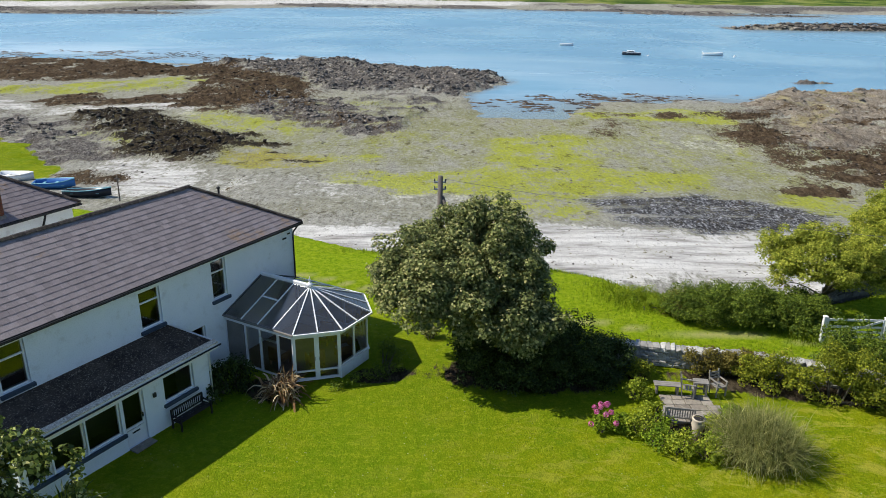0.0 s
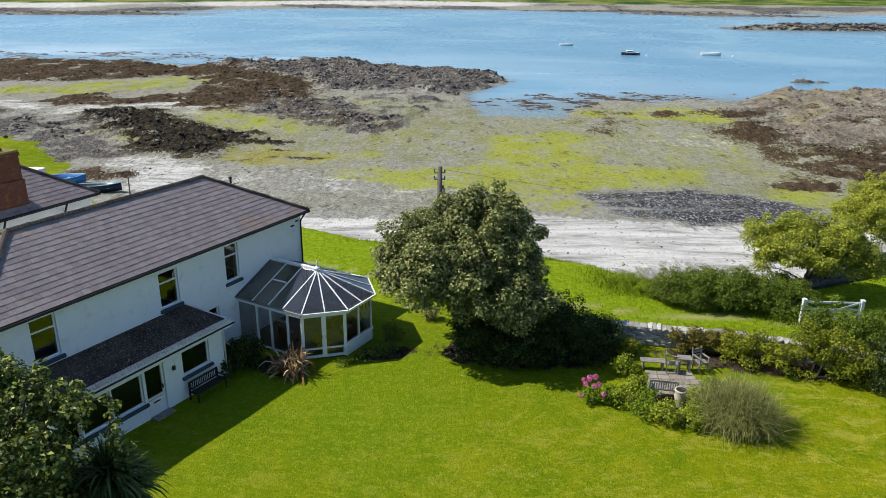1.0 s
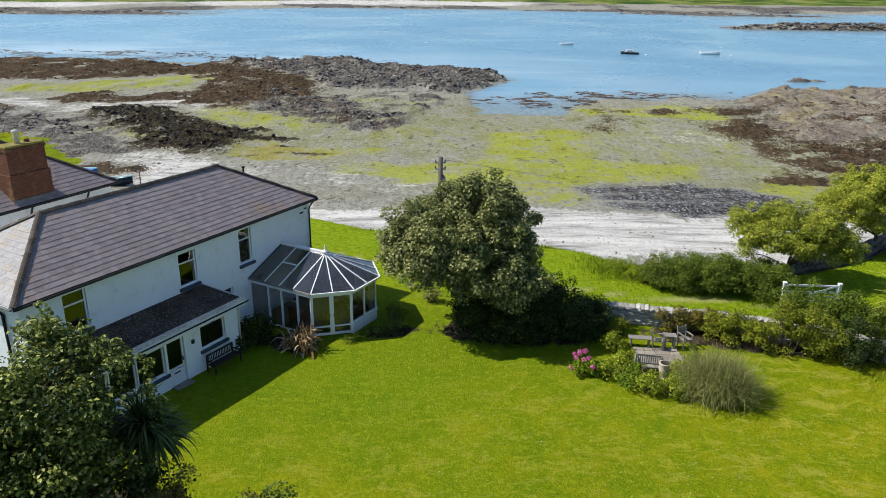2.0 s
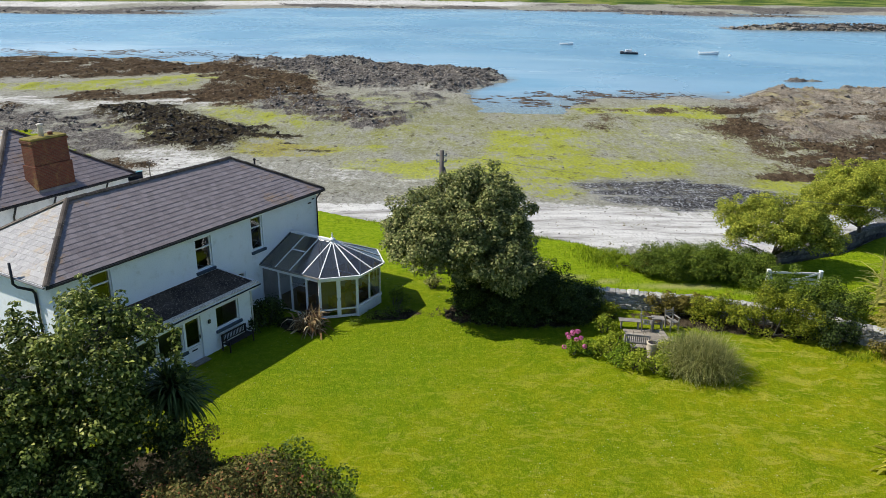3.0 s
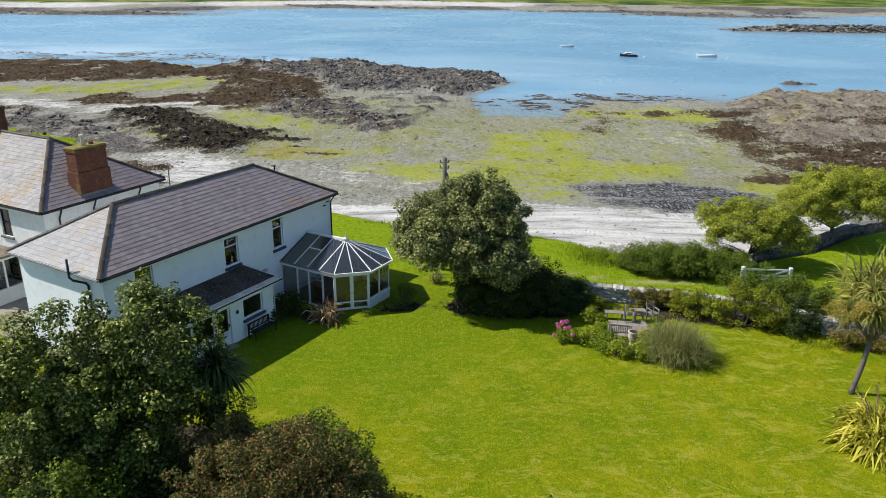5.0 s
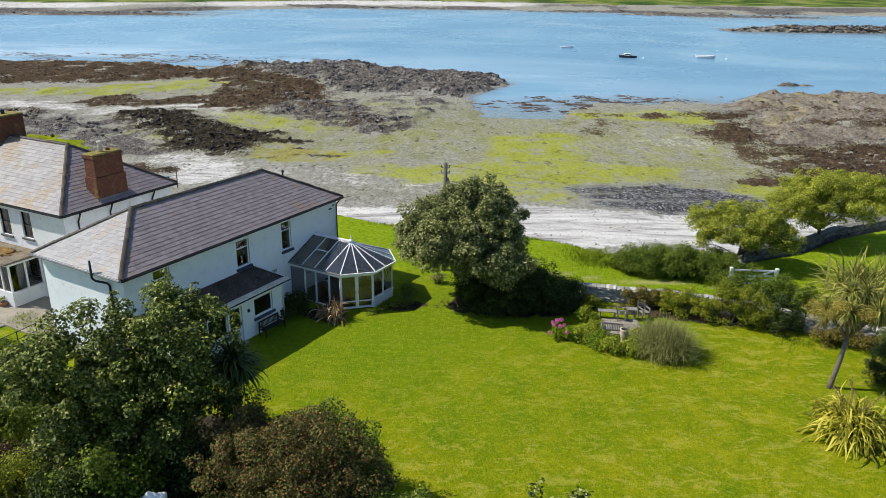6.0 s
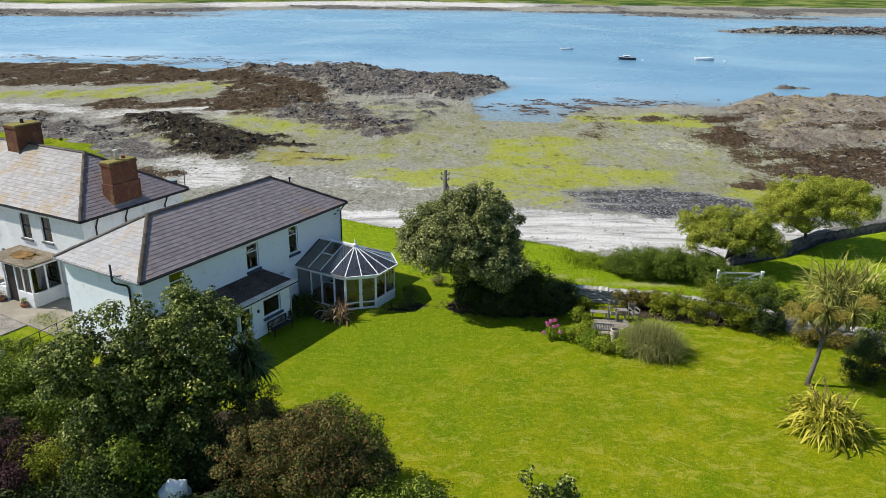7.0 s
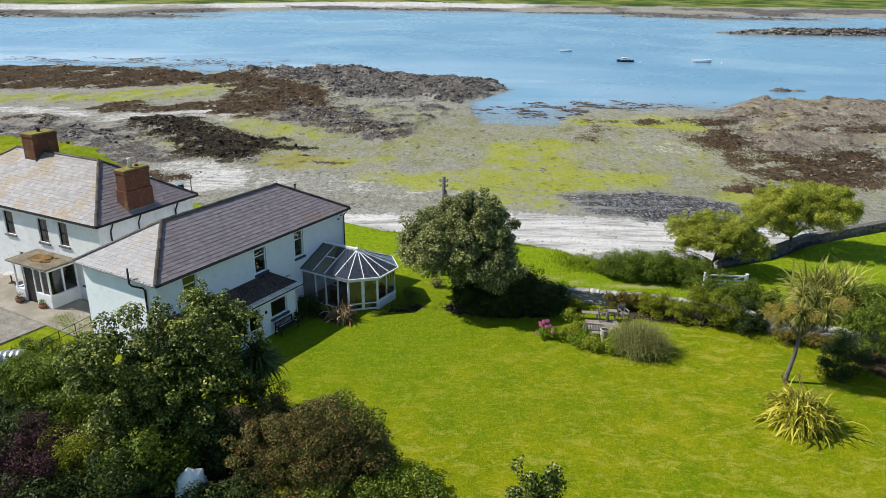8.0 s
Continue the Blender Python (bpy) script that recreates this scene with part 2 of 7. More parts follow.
M_palerock = stone_material("pale_shore_rock", [(0.15, 0.125, 0.10), (0.235, 0.20, 0.16), (0.33, 0.285, 0.235)], (0.33, 0.26, 0.15), False)

L_syc = leaf_material("sycamore_leaf", (0.054, 0.074, 0.022), (0.172, 0.202, 0.062), (0.40, 0.40, 0.15), 0.4, 0.2, (0.52, 0.46, 0.20))
L_syc_mid = leaf_material("lit_sycamore_leaf", (0.020, 0.036, 0.007), (0.088, 0.126, 0.020), (0.33, 0.365, 0.080), 0.40, 0.15, (0.54, 0.52, 0.21))
L_syc_bright = leaf_material("bright_sycamore_leaf", (0.11, 0.15, 0.018), (0.31, 0.355, 0.040), (0.58, 0.57, 0.085), 0.5, 0.32)
L_green = leaf_material("green_leaf", (0.077, 0.130, 0.011), (0.169, 0.260, 0.019), (0.310, 0.414, 0.027), 0.5, 0.3)
L_olive = leaf_material("olive_leaf", (0.05, 0.08, 0.012), (0.15, 0.20, 0.025), (0.33, 0.385, 0.05), 0.5, 0.25)
L_dark = leaf_material("dark_leaf", (0.014, 0.026, 0.006), (0.036, 0.060, 0.013), (0.105, 0.140, 0.034), 0.42, 0.15)
L_hedge = leaf_material("hedge_leaf", (0.036, 0.066, 0.009), (0.11, 0.165, 0.018), (0.25, 0.31, 0.036), 0.45, 0.2)
L_yellow = leaf_material("yellow_green_leaf", (0.065, 0.092, 0.008), (0.205, 0.245, 0.022), (0.42, 0.42, 0.035), 0.5, 0.3)
L_lime = leaf_material("lime_green_leaf", (0.09, 0.135, 0.010), (0.265, 0.335, 0.026), (0.48, 0.52, 0.05), 0.5, 0.32)
L_red = leaf_material("bronze_leaf", (0.034, 0.038, 0.011), (0.125, 0.138, 0.034), (0.27, 0.205, 0.070), 0.6, 0.22, (0.40, 0.10, 0.06))
L_purple = leaf_material("purple_leaf", (0.026, 0.013, 0.016), (0.058, 0.026, 0.029), (0.104, 0.046, 0.046), 0.5, 0.15)
L_brownhedge = leaf_material("dry_hedge_leaf", (0.092, 0.079, 0.018), (0.167, 0.137, 0.028), (0.259, 0.211, 0.046), 0.6, 0.25)
L_pampas = leaf_material("pampas_blade", (0.10, 0.122, 0.03), (0.215, 0.228, 0.062), (0.47, 0.44, 0.17), 0.6, 0.3)
L_cord = leaf_material("cordyline_blade", (0.085, 0.105, 0.022), (0.25, 0.255, 0.052), (0.54, 0.50, 0.13), 0.45, 0.3)
L_corddead = leaf_material("dead_cordyline_blade", (0.15, 0.125, 0.045), (0.25, 0.21, 0.075), (0.36, 0.30, 0.115), 0.8, 0.2)
# cordyline blade again, with the shade it stands in darkened into its colour
L_cord_shade = leaf_material("shaded_cordyline_blade", (0.02, 0.038, 0.011), (0.055, 0.088, 0.027), (0.14, 0.18, 0.065), 0.4, 0.2)
L_bronze = leaf_material("bronze_flax_blade", (0.07, 0.03, 0.015), (0.36, 0.21, 0.09), (0.82, 0.66, 0.40), 0.45, 0.25)
L_gold = leaf_material("gold_flax_blade", (0.08, 0.09, 0.008), (0.34, 0.33, 0.025), (0.70, 0.62, 0.10), 0.45, 0.3)
L_pink = leaf_material("pink_petal", (0.480, 0.080, 0.220), (0.620, 0.140, 0.340), (0.750, 0.300, 0.480), 0.6, 0.3)
L_grass = leaf_material("long_grass_blade", (0.100, 0.164, 0.007), (0.186, 0.273, 0.010), (0.343, 0.396, 0.023), 0.55, 0.3)
L_straw = leaf_material("straw_panicle", (0.20, 0.15, 0.03), (0.38, 0.30, 0.06), (0.55, 0.46, 0.12), 0.7, 0.25)
L_dry = leaf_material("dry_stalk", (0.160, 0.110, 0.050), (0.240, 0.170, 0.080), (0.330, 0.250, 0.130), 0.7, 0.2)


# ---- mesh helpers ----
def thing(name, m, label, category, group="", kind=""):
    ob = new(name)
    ob.matrix_world = m
    return tagged(ob, label, category, group, kind)


def part(name, bm, material, parent, label="", smooth=False, kind=""):
    me = bpy.data.meshes.new(name)
    bm.to_mesh(me)
    bm.free()
    me.materials.append(material)
    if smooth:
        me.shade_smooth()
    ob = new(name, me)
    ob.parent = parent
    return tagged(ob, label, "", "", kind)


def piece(name, me, parent, m, kind=""):
    ob = new(name, me)
    ob.parent = parent
    ob.matrix_local = m
    return tagged(ob, kind=kind)


def box(bm, lo, hi, m=None):
    vs = [bm.verts.new((x, y, z)) for x in (lo[0], hi[0]) for y in (lo[1], hi[1]) for z in (lo[2], hi[2])]
    for f in ((0, 1, 3, 2), (4, 6, 7, 5), (0, 4, 5, 1), (2, 3, 7, 6), (0, 2, 6, 4), (1, 5, 7, 3)):
        bm.faces.new([vs[i] for i in f])
    if m is not None:
        for v in vs:
            v.co = m @ v.co
    return bm


def boxes(*spans, bevel=0.0, m=None):
    bm = bmesh.new()
    for lo, hi in spans:
        box(bm, lo, hi, m)
    if bevel:
        bmesh.ops.bevel(bm, geom=bm.edges[:], offset=bevel, segments=1, affect="EDGES")
    bmesh.ops.recalc_face_normals(bm, faces=bm.faces[:])
    return bm


def bar(bm, a, b, w, h, up=(0, 0, 1)):
    """A square bar from a to b, w wide and h deep."""
    a, b = Vector(a), Vector(b)
    d = (b - a).normalized()
    s = d.cross(Vector(up))
    s = s.normalized() if s.length > 1e-4 else Vector((1, 0, 0))
    t = s.cross(d).normalized()
    vs = [bm.verts.new(p + s * (i * w / 2) + t * (j * h / 2)) for p in (a, b) for i, j in ((-1, -1), (1, -1), (1, 1), (-1, 1))]
    for f in ((3, 2, 1, 0), (4, 5, 6, 7), (0, 1, 5, 4), (1, 2, 6, 5), (2, 3, 7, 6), (3, 0, 4, 7)):
        bm.faces.new([vs[i] for i in f])
    return bm


def tube(bm, pts, radii, sides=8):
    pts = [Vector(p) for p in pts]
    rings = []
    for i, p in enumerate(pts):
        d = (pts[min(i + 1, len(pts) - 1)] - pts[max(i - 1, 0)]).normalized()
        s = d.cross(Vector((0.13, 0.97, 0.21))).normalized()
        t = d.cross(s)
        r = radii[i] if isinstance(radii, (list, tuple)) else radii
        rings.append([bm.verts.new(p + (s * math.cos(k) + t * math.sin(k)) * r) for k in (2 * math.pi * j / sides for j in range(sides))])
    for a, b in zip(rings, rings[1:]):
        for j in range(sides):
            bm.faces.new((a[j], a[(j + 1) % sides], b[(j + 1) % sides], b[j]))
    bm.faces.new(rings[0][::-1])
    bm.faces.new(rings[-1])
    return bm


def lathe(bm, profile, sides=16, centre=(0, 0, 0)):
    rings = [[bm.verts.new((centre[0] + r * math.cos(a), centre[1] + r * math.sin(a), centre[2] + z)) for a in (2 * math.pi * j / sides for j in range(sides))] for r, z in profile]
    for a, b in zip(rings, rings[1:]):
        for j in range(sides):
            bm.faces.new((a[j], a[(j + 1) % sides], b[(j + 1) % sides], b[j]))
    bm.faces.new(rings[0][::-1])
    bm.faces.new(rings[-1])
    return bm


def raw_mesh(name, verts, faces, material):
    """A mesh from arrays: verts (n, 3), faces (m, k)."""
    verts, faces = np.asarray(verts, np.float32), np.asarray(faces, np.int32)
    me = bpy.data.meshes.new(name)
    k = faces.shape[1]
    me.vertices.add(len(verts))
    me.vertices.foreach_set("co", verts.ravel())
    me.loops.add(faces.size)
    me.loops.foreach_set("vertex_index", faces.ravel())
    me.polygons.add(len(faces))
    me.polygons.foreach_set("loop_start", np.arange(0, faces.size, k, dtype=np.int32))
    me.update(calc_edges=True)
    me.materials.append(material)
    return me


# ---- the ground: garden, shore, sea bed and far coast in one sheet ----
SEA = -5.0


def smooth(v, lo, hi):
    t = np.clip((v - lo) / (hi - lo), 0, 1)
    return t * t * (3 - 2 * t)


def land_edge(x):
    """The y at which the grass ends and the beach begins."""
    return np.interp(x, [-120, -60, -30, -10.5, -6, 5.5, 8.6, 10, 20, 25.5, 29.5, 39, 120], [86, 62, 49, 43.2, 40.6, 37.8, 36.6, 34.4, 33.2, 35.6, 39.2, 44, 80])


def waves(x, y, scale, seed=0.0):
    """Cheap smooth noise on arrays, about -1 to 1."""
    r = np.random.RandomState(int(seed * 10) + 7)
    out, amp, f = np.zeros_like(x), 1.0, 1.0 / scale
    for _ in range(5):
        for _ in range(3):
            a, p = r.uniform(0, 6.283), r.uniform(0, 6.283)
            out += amp / 3 * np.sin((x * math.cos(a) + y * math.sin(a)) * f * 6.283 * r.uniform(0.7, 1.3) + p)
        amp, f = amp * 0.55, f * 2.1
    return out


def blob(x, y, cx, cy, rx, ry, turn=0.0, soft=0.6):
    """1 inside an ellipse, falling softly to 0 at its rim."""
    c, s = math.cos(radians(turn)), math.sin(radians(turn))
    dx, dy = x - cx, y - cy
    d = np.hypot((dx * c + dy * s) / rx, (dy * c - dx * s) / ry)
    return 1 - smooth(d, 1 - soft, 1 + soft)


def far_edge(x):
    """The y at which the far coast begins."""
    return np.interp(x, [-900, -330, -250, -120, -60, 60, 160, 240, 900], [430, 470, 500, 640, 660, 640, 600, 615, 640])


def area(x, y, pts, soft=2.0):
    """1 inside a patch of the plan with these corners, falling to 0 over soft metres on either side of its rim."""
    inside, dist = np.zeros(x.shape, bool), np.full(x.shape, 1e9)
    for (xa, ya), (xb, yb) in zip(pts, pts[1:] + pts[:1]):
        dx, dy = xb - xa, yb - ya
        t = np.clip(((x - xa) * dx + (y - ya) * dy) / (dx * dx + dy * dy), 0, 1)
        dist = np.minimum(dist, np.hypot(x - xa - t * dx, y - ya - t * dy))
        if dy:
            inside ^= ((ya > y) != (yb > y)) & (x < xa + (y - ya) * dx / dy)
    return smooth(np.where(inside, dist, -dist), -soft, soft)


BROWN_SHELF = [(-150, 190), (-95, 194), (-69, 184), (-59, 189), (-43, 177), (-31, 155), (-27, 136), (-36, 128), (-39, 115), (-48, 119), (-54, 130), (-51, 143), (-54, 156), (-66, 164), (-84, 152), (-150, 146)]
RIDGE = [(-66, 187), (-46, 197), (-34, 203), (-19, 190), (-7, 180), (4, 180), (12, 165), (6, 153), (-1, 138), (-13, 144), (-24, 143), (-35, 157)]
SECOND_RIDGE = [(-42, 129), (-38, 142), (-31, 133), (-21, 126), (-14, 116), (-8, 105), (-12, 97), (-20, 100), (-27, 106), (-36, 114)]
TAN_FLAT = [(-30, 131), (-12, 142), (-1, 134), (-1, 122), (-8, 106), (-21, 123)]
BLACK_ROCK = [(-59, 110), (-53, 115), (-42, 107), (-36, 99), (-28, 96), (-26, 92), (-29, 86), (-28, 79), (-33, 78), (-40, 81), (-43, 88), (-50, 99)]
WEED_BAND = [(-74, 122), (-72, 133), (-69, 135), (-63, 125), (-59, 131), (-55, 133), (-51, 124), (-58, 119), (-67, 118)]
FLATS = [(-150, 118), (-150, 166), (-75, 170), (-45, 172), (-20, 152), (6, 142), (7, 118), (0, 108), (-60, 108)]
SAND_CHANNEL = [(-110, 122), (-80, 123), (-66, 116), (-59, 120), (-51, 124), (-44, 121), (-40, 110), (-52, 117), (-60, 110), (-75, 113), (-110, 112)]
HOUSE_SAND = [(-48, 90), (-39, 79), (-32, 77), (-27, 73), (-24, 60), (-30, 54), (-36, 62), (-41, 75)]
LEFT_ALGAE = [(-130, 136), (-92, 142), (-81, 145), (-66, 158), (-55, 163), (-50, 152), (-62, 138), (-75, 135), (-86, 131), (-130, 128)]
ALGAE_BAND = [(-43, 115), (-38, 115), (-26, 105), (-24, 97), (-34, 101), (-40, 107)]
GOLD_WEED = [(-31, 88), (-27, 91), (-20, 86), (-15, 81), (-16, 75), (-22, 73), (-27, 76)]
MAIN_ALGAE = [(6, 97), (17, 101), (18, 92), (13, 78), (18, 76), (26, 73), (23, 66), (12, 63), (12, 56), (9, 52), (5, 53), (2, 61), (-3, 62), (-2, 73), (4, 77)]
WATER_ALGAE = [(18, 122), (30, 124), (39, 129), (47, 122), (44, 110), (38, 115), (22, 117)]
RIGHT_ALGAE = [(25, 57), (30, 61), (32, 68), (38, 64), (34, 54), (27, 51)]
RIGHT_WEED = [(47, 124), (53, 125), (46, 100), (50, 93), (60, 97), (70, 100), (52, 74), (42, 66), (37, 66), (38, 80), (39, 95), (43, 104)]
RIGHT_SHELF = [(52, 138), (62, 150), (68, 158), (77, 155), (100, 152), (140, 160), (150, 110), (90, 96), (65, 100), (49, 92), (44, 98), (52, 118), (53, 127)]
NEAR_SHELF = [(44, 80), (60, 92), (100, 96), (90, 78), (50, 66), (42, 70)]
WET_STONES = [(11, 61), (21, 63), (27, 60), (29, 54), (26, 50), (15, 50), (13, 54)]


def shore_zones(x, y):
    """How much rock, weed, algae, pale sand, wet dark stone and grass lies at each place."""
    n1, n2, n3 = waves(x, y, 26, 1), waves(x, y, 9, 2), waves(x, y, 4, 3)
    far_off = 0.35 + 0.65 * smooth(y, 60, 130)
    u, v = x + far_off * (1.5 * n1 + 1.1 * n2), y + far_off * (2.0 * n1 + 1.6 * n2)
    brown = area(u, v, BROWN_SHELF, 5.0)
    ridge = np.clip(area(u, v, RIDGE, 6.0) + 0.5 * blob(u, v, -120, 191, 70, 4, -2), 0, 1)
    second = area(u, v, SECOND_RIDGE, 4.5)
    near_rock = area(u, v, BLACK_ROCK, 3.6)
    left_shelf = np.clip(brown + ridge + 0.9 * second + 1.5 * area(u + 2, v + 2, TAN_FLAT, 9.0) + 1.6 * area(u, v, LEFT_ALGAE, 9.0), 0, 1)
    right_weed = area(u, v, RIGHT_WEED, 5.0)
    near_shelf = area(u, v, NEAR_SHELF, 3.0)
    right_shelf = np.clip(area(u, v, RIGHT_SHELF, 6.0) + 0.7 * near_shelf, 0, 1)
    far_rock = np.clip(blob(u, v, -265, 478, 120, 24, 10) + blob(u, v, 190, 575, 110, 16, -6) + blob(u, v, -60, 650, 90, 12, 0) + blob(u, v, 110, 620, 90, 12, 0), 0, 1)
    islet = np.clip(blob(u, v, 198, 396, 66, 12, 3) + blob(u, v, 285, 396, 46, 12, 2), 0, 1)
    skerry = np.clip(blob(u, v, 80, 168, 7.5, 1.7, 4) + 0.8 * blob(u, v, 57, 149, 1.6, 1.6) + blob(u, v, 87, 158, 3, 2), 0, 1)
    rubble = np.clip(0.8 * blob(u, v, -62, 96, 17, 10, -30) + 0.75 * blob(u, v, -46, 80, 9, 6, -40) + 0.32 * blob(u, v, -80, 106, 18, 6, -8), 0, 1)
    tail = np.clip(0.8 * blob(u, v, -18, 80, 2.4, 1.1, -14) + 0.75 * blob(u, v, -24, 90, 2.4, 1.3, -10) + 0.6 * blob(u, v, -21.8, 86.5, 1.4, 0.9, -20), 0, 1)
    rock = np.clip(ridge + 0.95 * second + 0.5 * area(u, v, TAN_FLAT, 4.0) + rubble + 0.5 * near_rock + right_shelf + 0.4 * right_weed + islet + skerry + far_rock + 0.35 * blob(u, v, 44, 126, 9, 4), 0, 1)
    weed = np.clip(near_rock + 0.95 * brown * (1 - 0.75 * area(u, v, RIDGE, 3.0)) + 0.9 * area(u, v, WEED_BAND, 2.0) + tail + 0.62 * right_weed + 0.3 * second + 0.55 * blob(u, v, -80, 110, 9, 2.2, -8) + 0.8 * blob(u, v, -37, 66, 4.5, 3.6, -50)
                   + 0.6 * blob(u, v, 78, 112, 22, 4, -8) + 0.5 * blob(u, v, 66, 126, 12, 2.5, -6) + 0.45 * near_shelf + 0.42 * blob(u, v, 23, 108, 4.5, 8, -10) + 0.5 * blob(u, v, 36, 121, 14, 3) + 0.6 * blob(u, v, 34, 66, 4, 3) + 0.5 * blob(u, v, 42, 104, 8, 7, 0), 0, 1)
    algae = np.clip(1.12 * area(u, v, MAIN_ALGAE, 3.2) + 1.15 * area(u, v, WATER_ALGAE, 1.8) + 1.0 * area(u, v, RIGHT_ALGAE, 2.0) + 0.82 * area(u, v, LEFT_ALGAE, 3.5) + 0.68 * area(u, v, ALGAE_BAND, 2.2) + 0.85 * area(u, v, GOLD_WEED, 2.0) + 0.8 * blob(u, v, -10, 69.5, 3.5, 3.6) + 0.8 * blob(u, v, -4, 67, 4, 6, -20)
                    + 0.75 * blob(u, v, -54.5, 96, 4, 4) + 0.8 * blob(u, v, -47.5, 94, 3.4, 4) + 0.8 * blob(u, v, -43, 89.5, 3, 3.4) + 0.55 * blob(u, v, -13, 124, 8, 5) + 0.55 * blob(u, v, -13, 81, 5, 4, -30) + 0.34 * blob(u, v, 27, 92, 20, 24, 0) + 0.3 * blob(u, v, -12, 98, 18, 10, -30), 0, 1)
    algae = algae * (1 - 0.75 * area(u, v, WET_STONES, 1.5))
    streak = waves(x * 0.8 - y * 0.35, y * 0.55 + x * 0.3, 7, 31)
    lace, lace2 = waves(x, y * 0.7, 11, 32), waves(x, y * 0.8, 5, 33)
    algae = np.clip(algae * (1.02 + 0.42 * streak + 0.3 * lace2), 0, 1)
    weed = np.clip(weed * np.where(near_rock > 0.5, 1.1, 1.15) * (1 + 0.42 * lace + 0.35 * lace2), 0, 1)
    rock = np.clip(rock * (0.85 + 0.4 * waves(x, y * 0.7, 8, 34) + 0.3 * lace2), 0, 1)
    pale = np.clip(0.9 * blob(u, v, 15, 43, 24, 6.5, -8) + 0.5 * blob(u, v, -6, 44, 14, 3, -22) + 0.55 * area(u, v, HOUSE_SAND, 3.5) + 0.55 * area(u, v, SAND_CHANNEL, 3.0) + 0.36 * blob(u, v, 33, 95, 7, 6) + 0.3 * blob(u, v, -8, 63, 18, 7, -12) + 0.3 * blob(u, v, -100, 104, 40, 7, -8), 0, 1)
    wet = np.clip((0.75 + 0.7 * smooth(x, 13, 25)) * area(u, v, WET_STONES, 2.2) * (1 + 0.5 * waves(x * 0.7 + y * 0.8, y - 0.3 * x, 5, 35)) + 0.5 * blob(u, v, 33, 53.5, 7, 3, -6) + 0.25 * blob(u, v, 14, 50, 14, 2), 0, 1)
    e = land_edge(x)
    grass = np.clip(1 - smooth(y - e + 0.32 * n2 + 0.2 * n3, -0.35, 0.35) + area(u, v, [(-75, 96), (-55, 87), (-43, 72), (-40, 65), (-47, 68), (-75, 84)], 1.4), 0, 1)
    fe = far_edge(x)
    far = y - fe
    grass = np.clip(grass + smooth(far + 18 * n1, 85, 130), 0, 1)
    pale = np.clip(pale + smooth(far, 30, 50) * (1 - smooth(far, 85, 110)) * (1 - smooth(x, 20, 110)) * np.clip(0.8 + 0.7 * waves(x, y, 190, 5), 0, 1), 0, 1)
    rock = np.clip(rock + smooth(far, -4, 4) * (1 - smooth(far, 30, 60) * (1 - smooth(x, 20, 110))) * (1 - smooth(far, 70, 110)) * np.clip(0.5 + 1.1 * waves(x, y, 130, 6), 0, 1), 0, 1)
    return dict(rock=rock, weed=weed, algae=algae, pale=pale, wet=wet, grass=grass, shelf=left_shelf, ridge=ridge, near=near_rock, right=right_shelf, far_rock=far_rock, islet=islet, skerry=skerry, tail=tail)


def ground_height(x, y, zones=None):
    x, y = np.asarray(x, float), np.asarray(y, float)
    z = zones or shore_zones(x, y)
    e = land_edge(x)
    slope = np.interp(y, [30, 38, 85, 112, 119, 150, 200, 280], [-0.45, -0.6, -4.15, -4.78, -5.06, -5.9, -7.2, -9.0])
    slope = slope + 1.9 * blob(x, y, -105, 214, 80, 16, -3) + 0.6 * blob(x, y, 43, 132, 21, 15, 0)
    slope = slope + 0.9 * smooth(-x, -4, 30) * smooth(y, 92, 118) * (1 - smooth(y, 176, 200))
    beach = slope + 0.10 * waves(x, y, 14, 3)
    beach = beach + 0.45 * z["near"] * (1 + 0.6 * waves(x, y, 5, 4))
    shelf = np.clip(z["shelf"], 0, 1)
    beach = np.maximum(beach, -8 + shelf * (3.75 + 0.30 * waves(x, y, 12, 5)))
    beach = np.maximum(beach, -8 + area(x + 3 * waves(x, y, 13, 17), y + 2 * waves(x, y, 17, 18), FLATS, 7.0) * (3.32 + 0.06 * waves(x, y, 9, 16)))
    beach = np.where(z["ridge"] > 0.02, np.maximum(beach, -6.2 + z["ridge"] * (2.5 + 0.7 * waves(x, y, 11, 6))), beach)
    beach = np.maximum(beach, -8 + z["right"] * (3.9 + 0.35 * waves(x, y, 10, 7)))
    beach = np.maximum(beach, -9 + z["islet"] * (6.4 + 0.9 * waves(x, y, 16, 8)))
    beach = np.maximum(beach, -8 + z["skerry"] * (3.45 + 0.3 * waves(x, y, 5, 8)))
    beach = np.maximum(beach, -9 + z["far_rock"] * (5.2 + 0.8 * waves(x, y, 20, 9)))
    far = y - far_edge(x)
    coast = np.interp(far, [-120, -8, 0, 40, 80, 300, 1200], [-9, -5.8, -5.0, -3.4, -1.4, 1.5, 6.0])
    beach = np.maximum(beach, np.where(far > -120, coast, -9))
    rough = np.clip(z["rock"] + 0.8 * z["weed"], 0, 1) * (y > 60) * (y < 420)
    crag = 1 - np.abs(waves(x, y, 6.0, 14)) + 0.7 * (0.6 - np.abs(waves(x, y, 2.6, 15)))
    beach = beach + rough * 0.62 * (crag - 0.55)
    lawn = 0.04 * waves(x, y, 14, 10) - 0.02
    t = smooth(y - e, -0.9, 0.5)
    near = lawn * (1 - t) + beach * t
    return np.where(y < e + 0.5, near, beach)


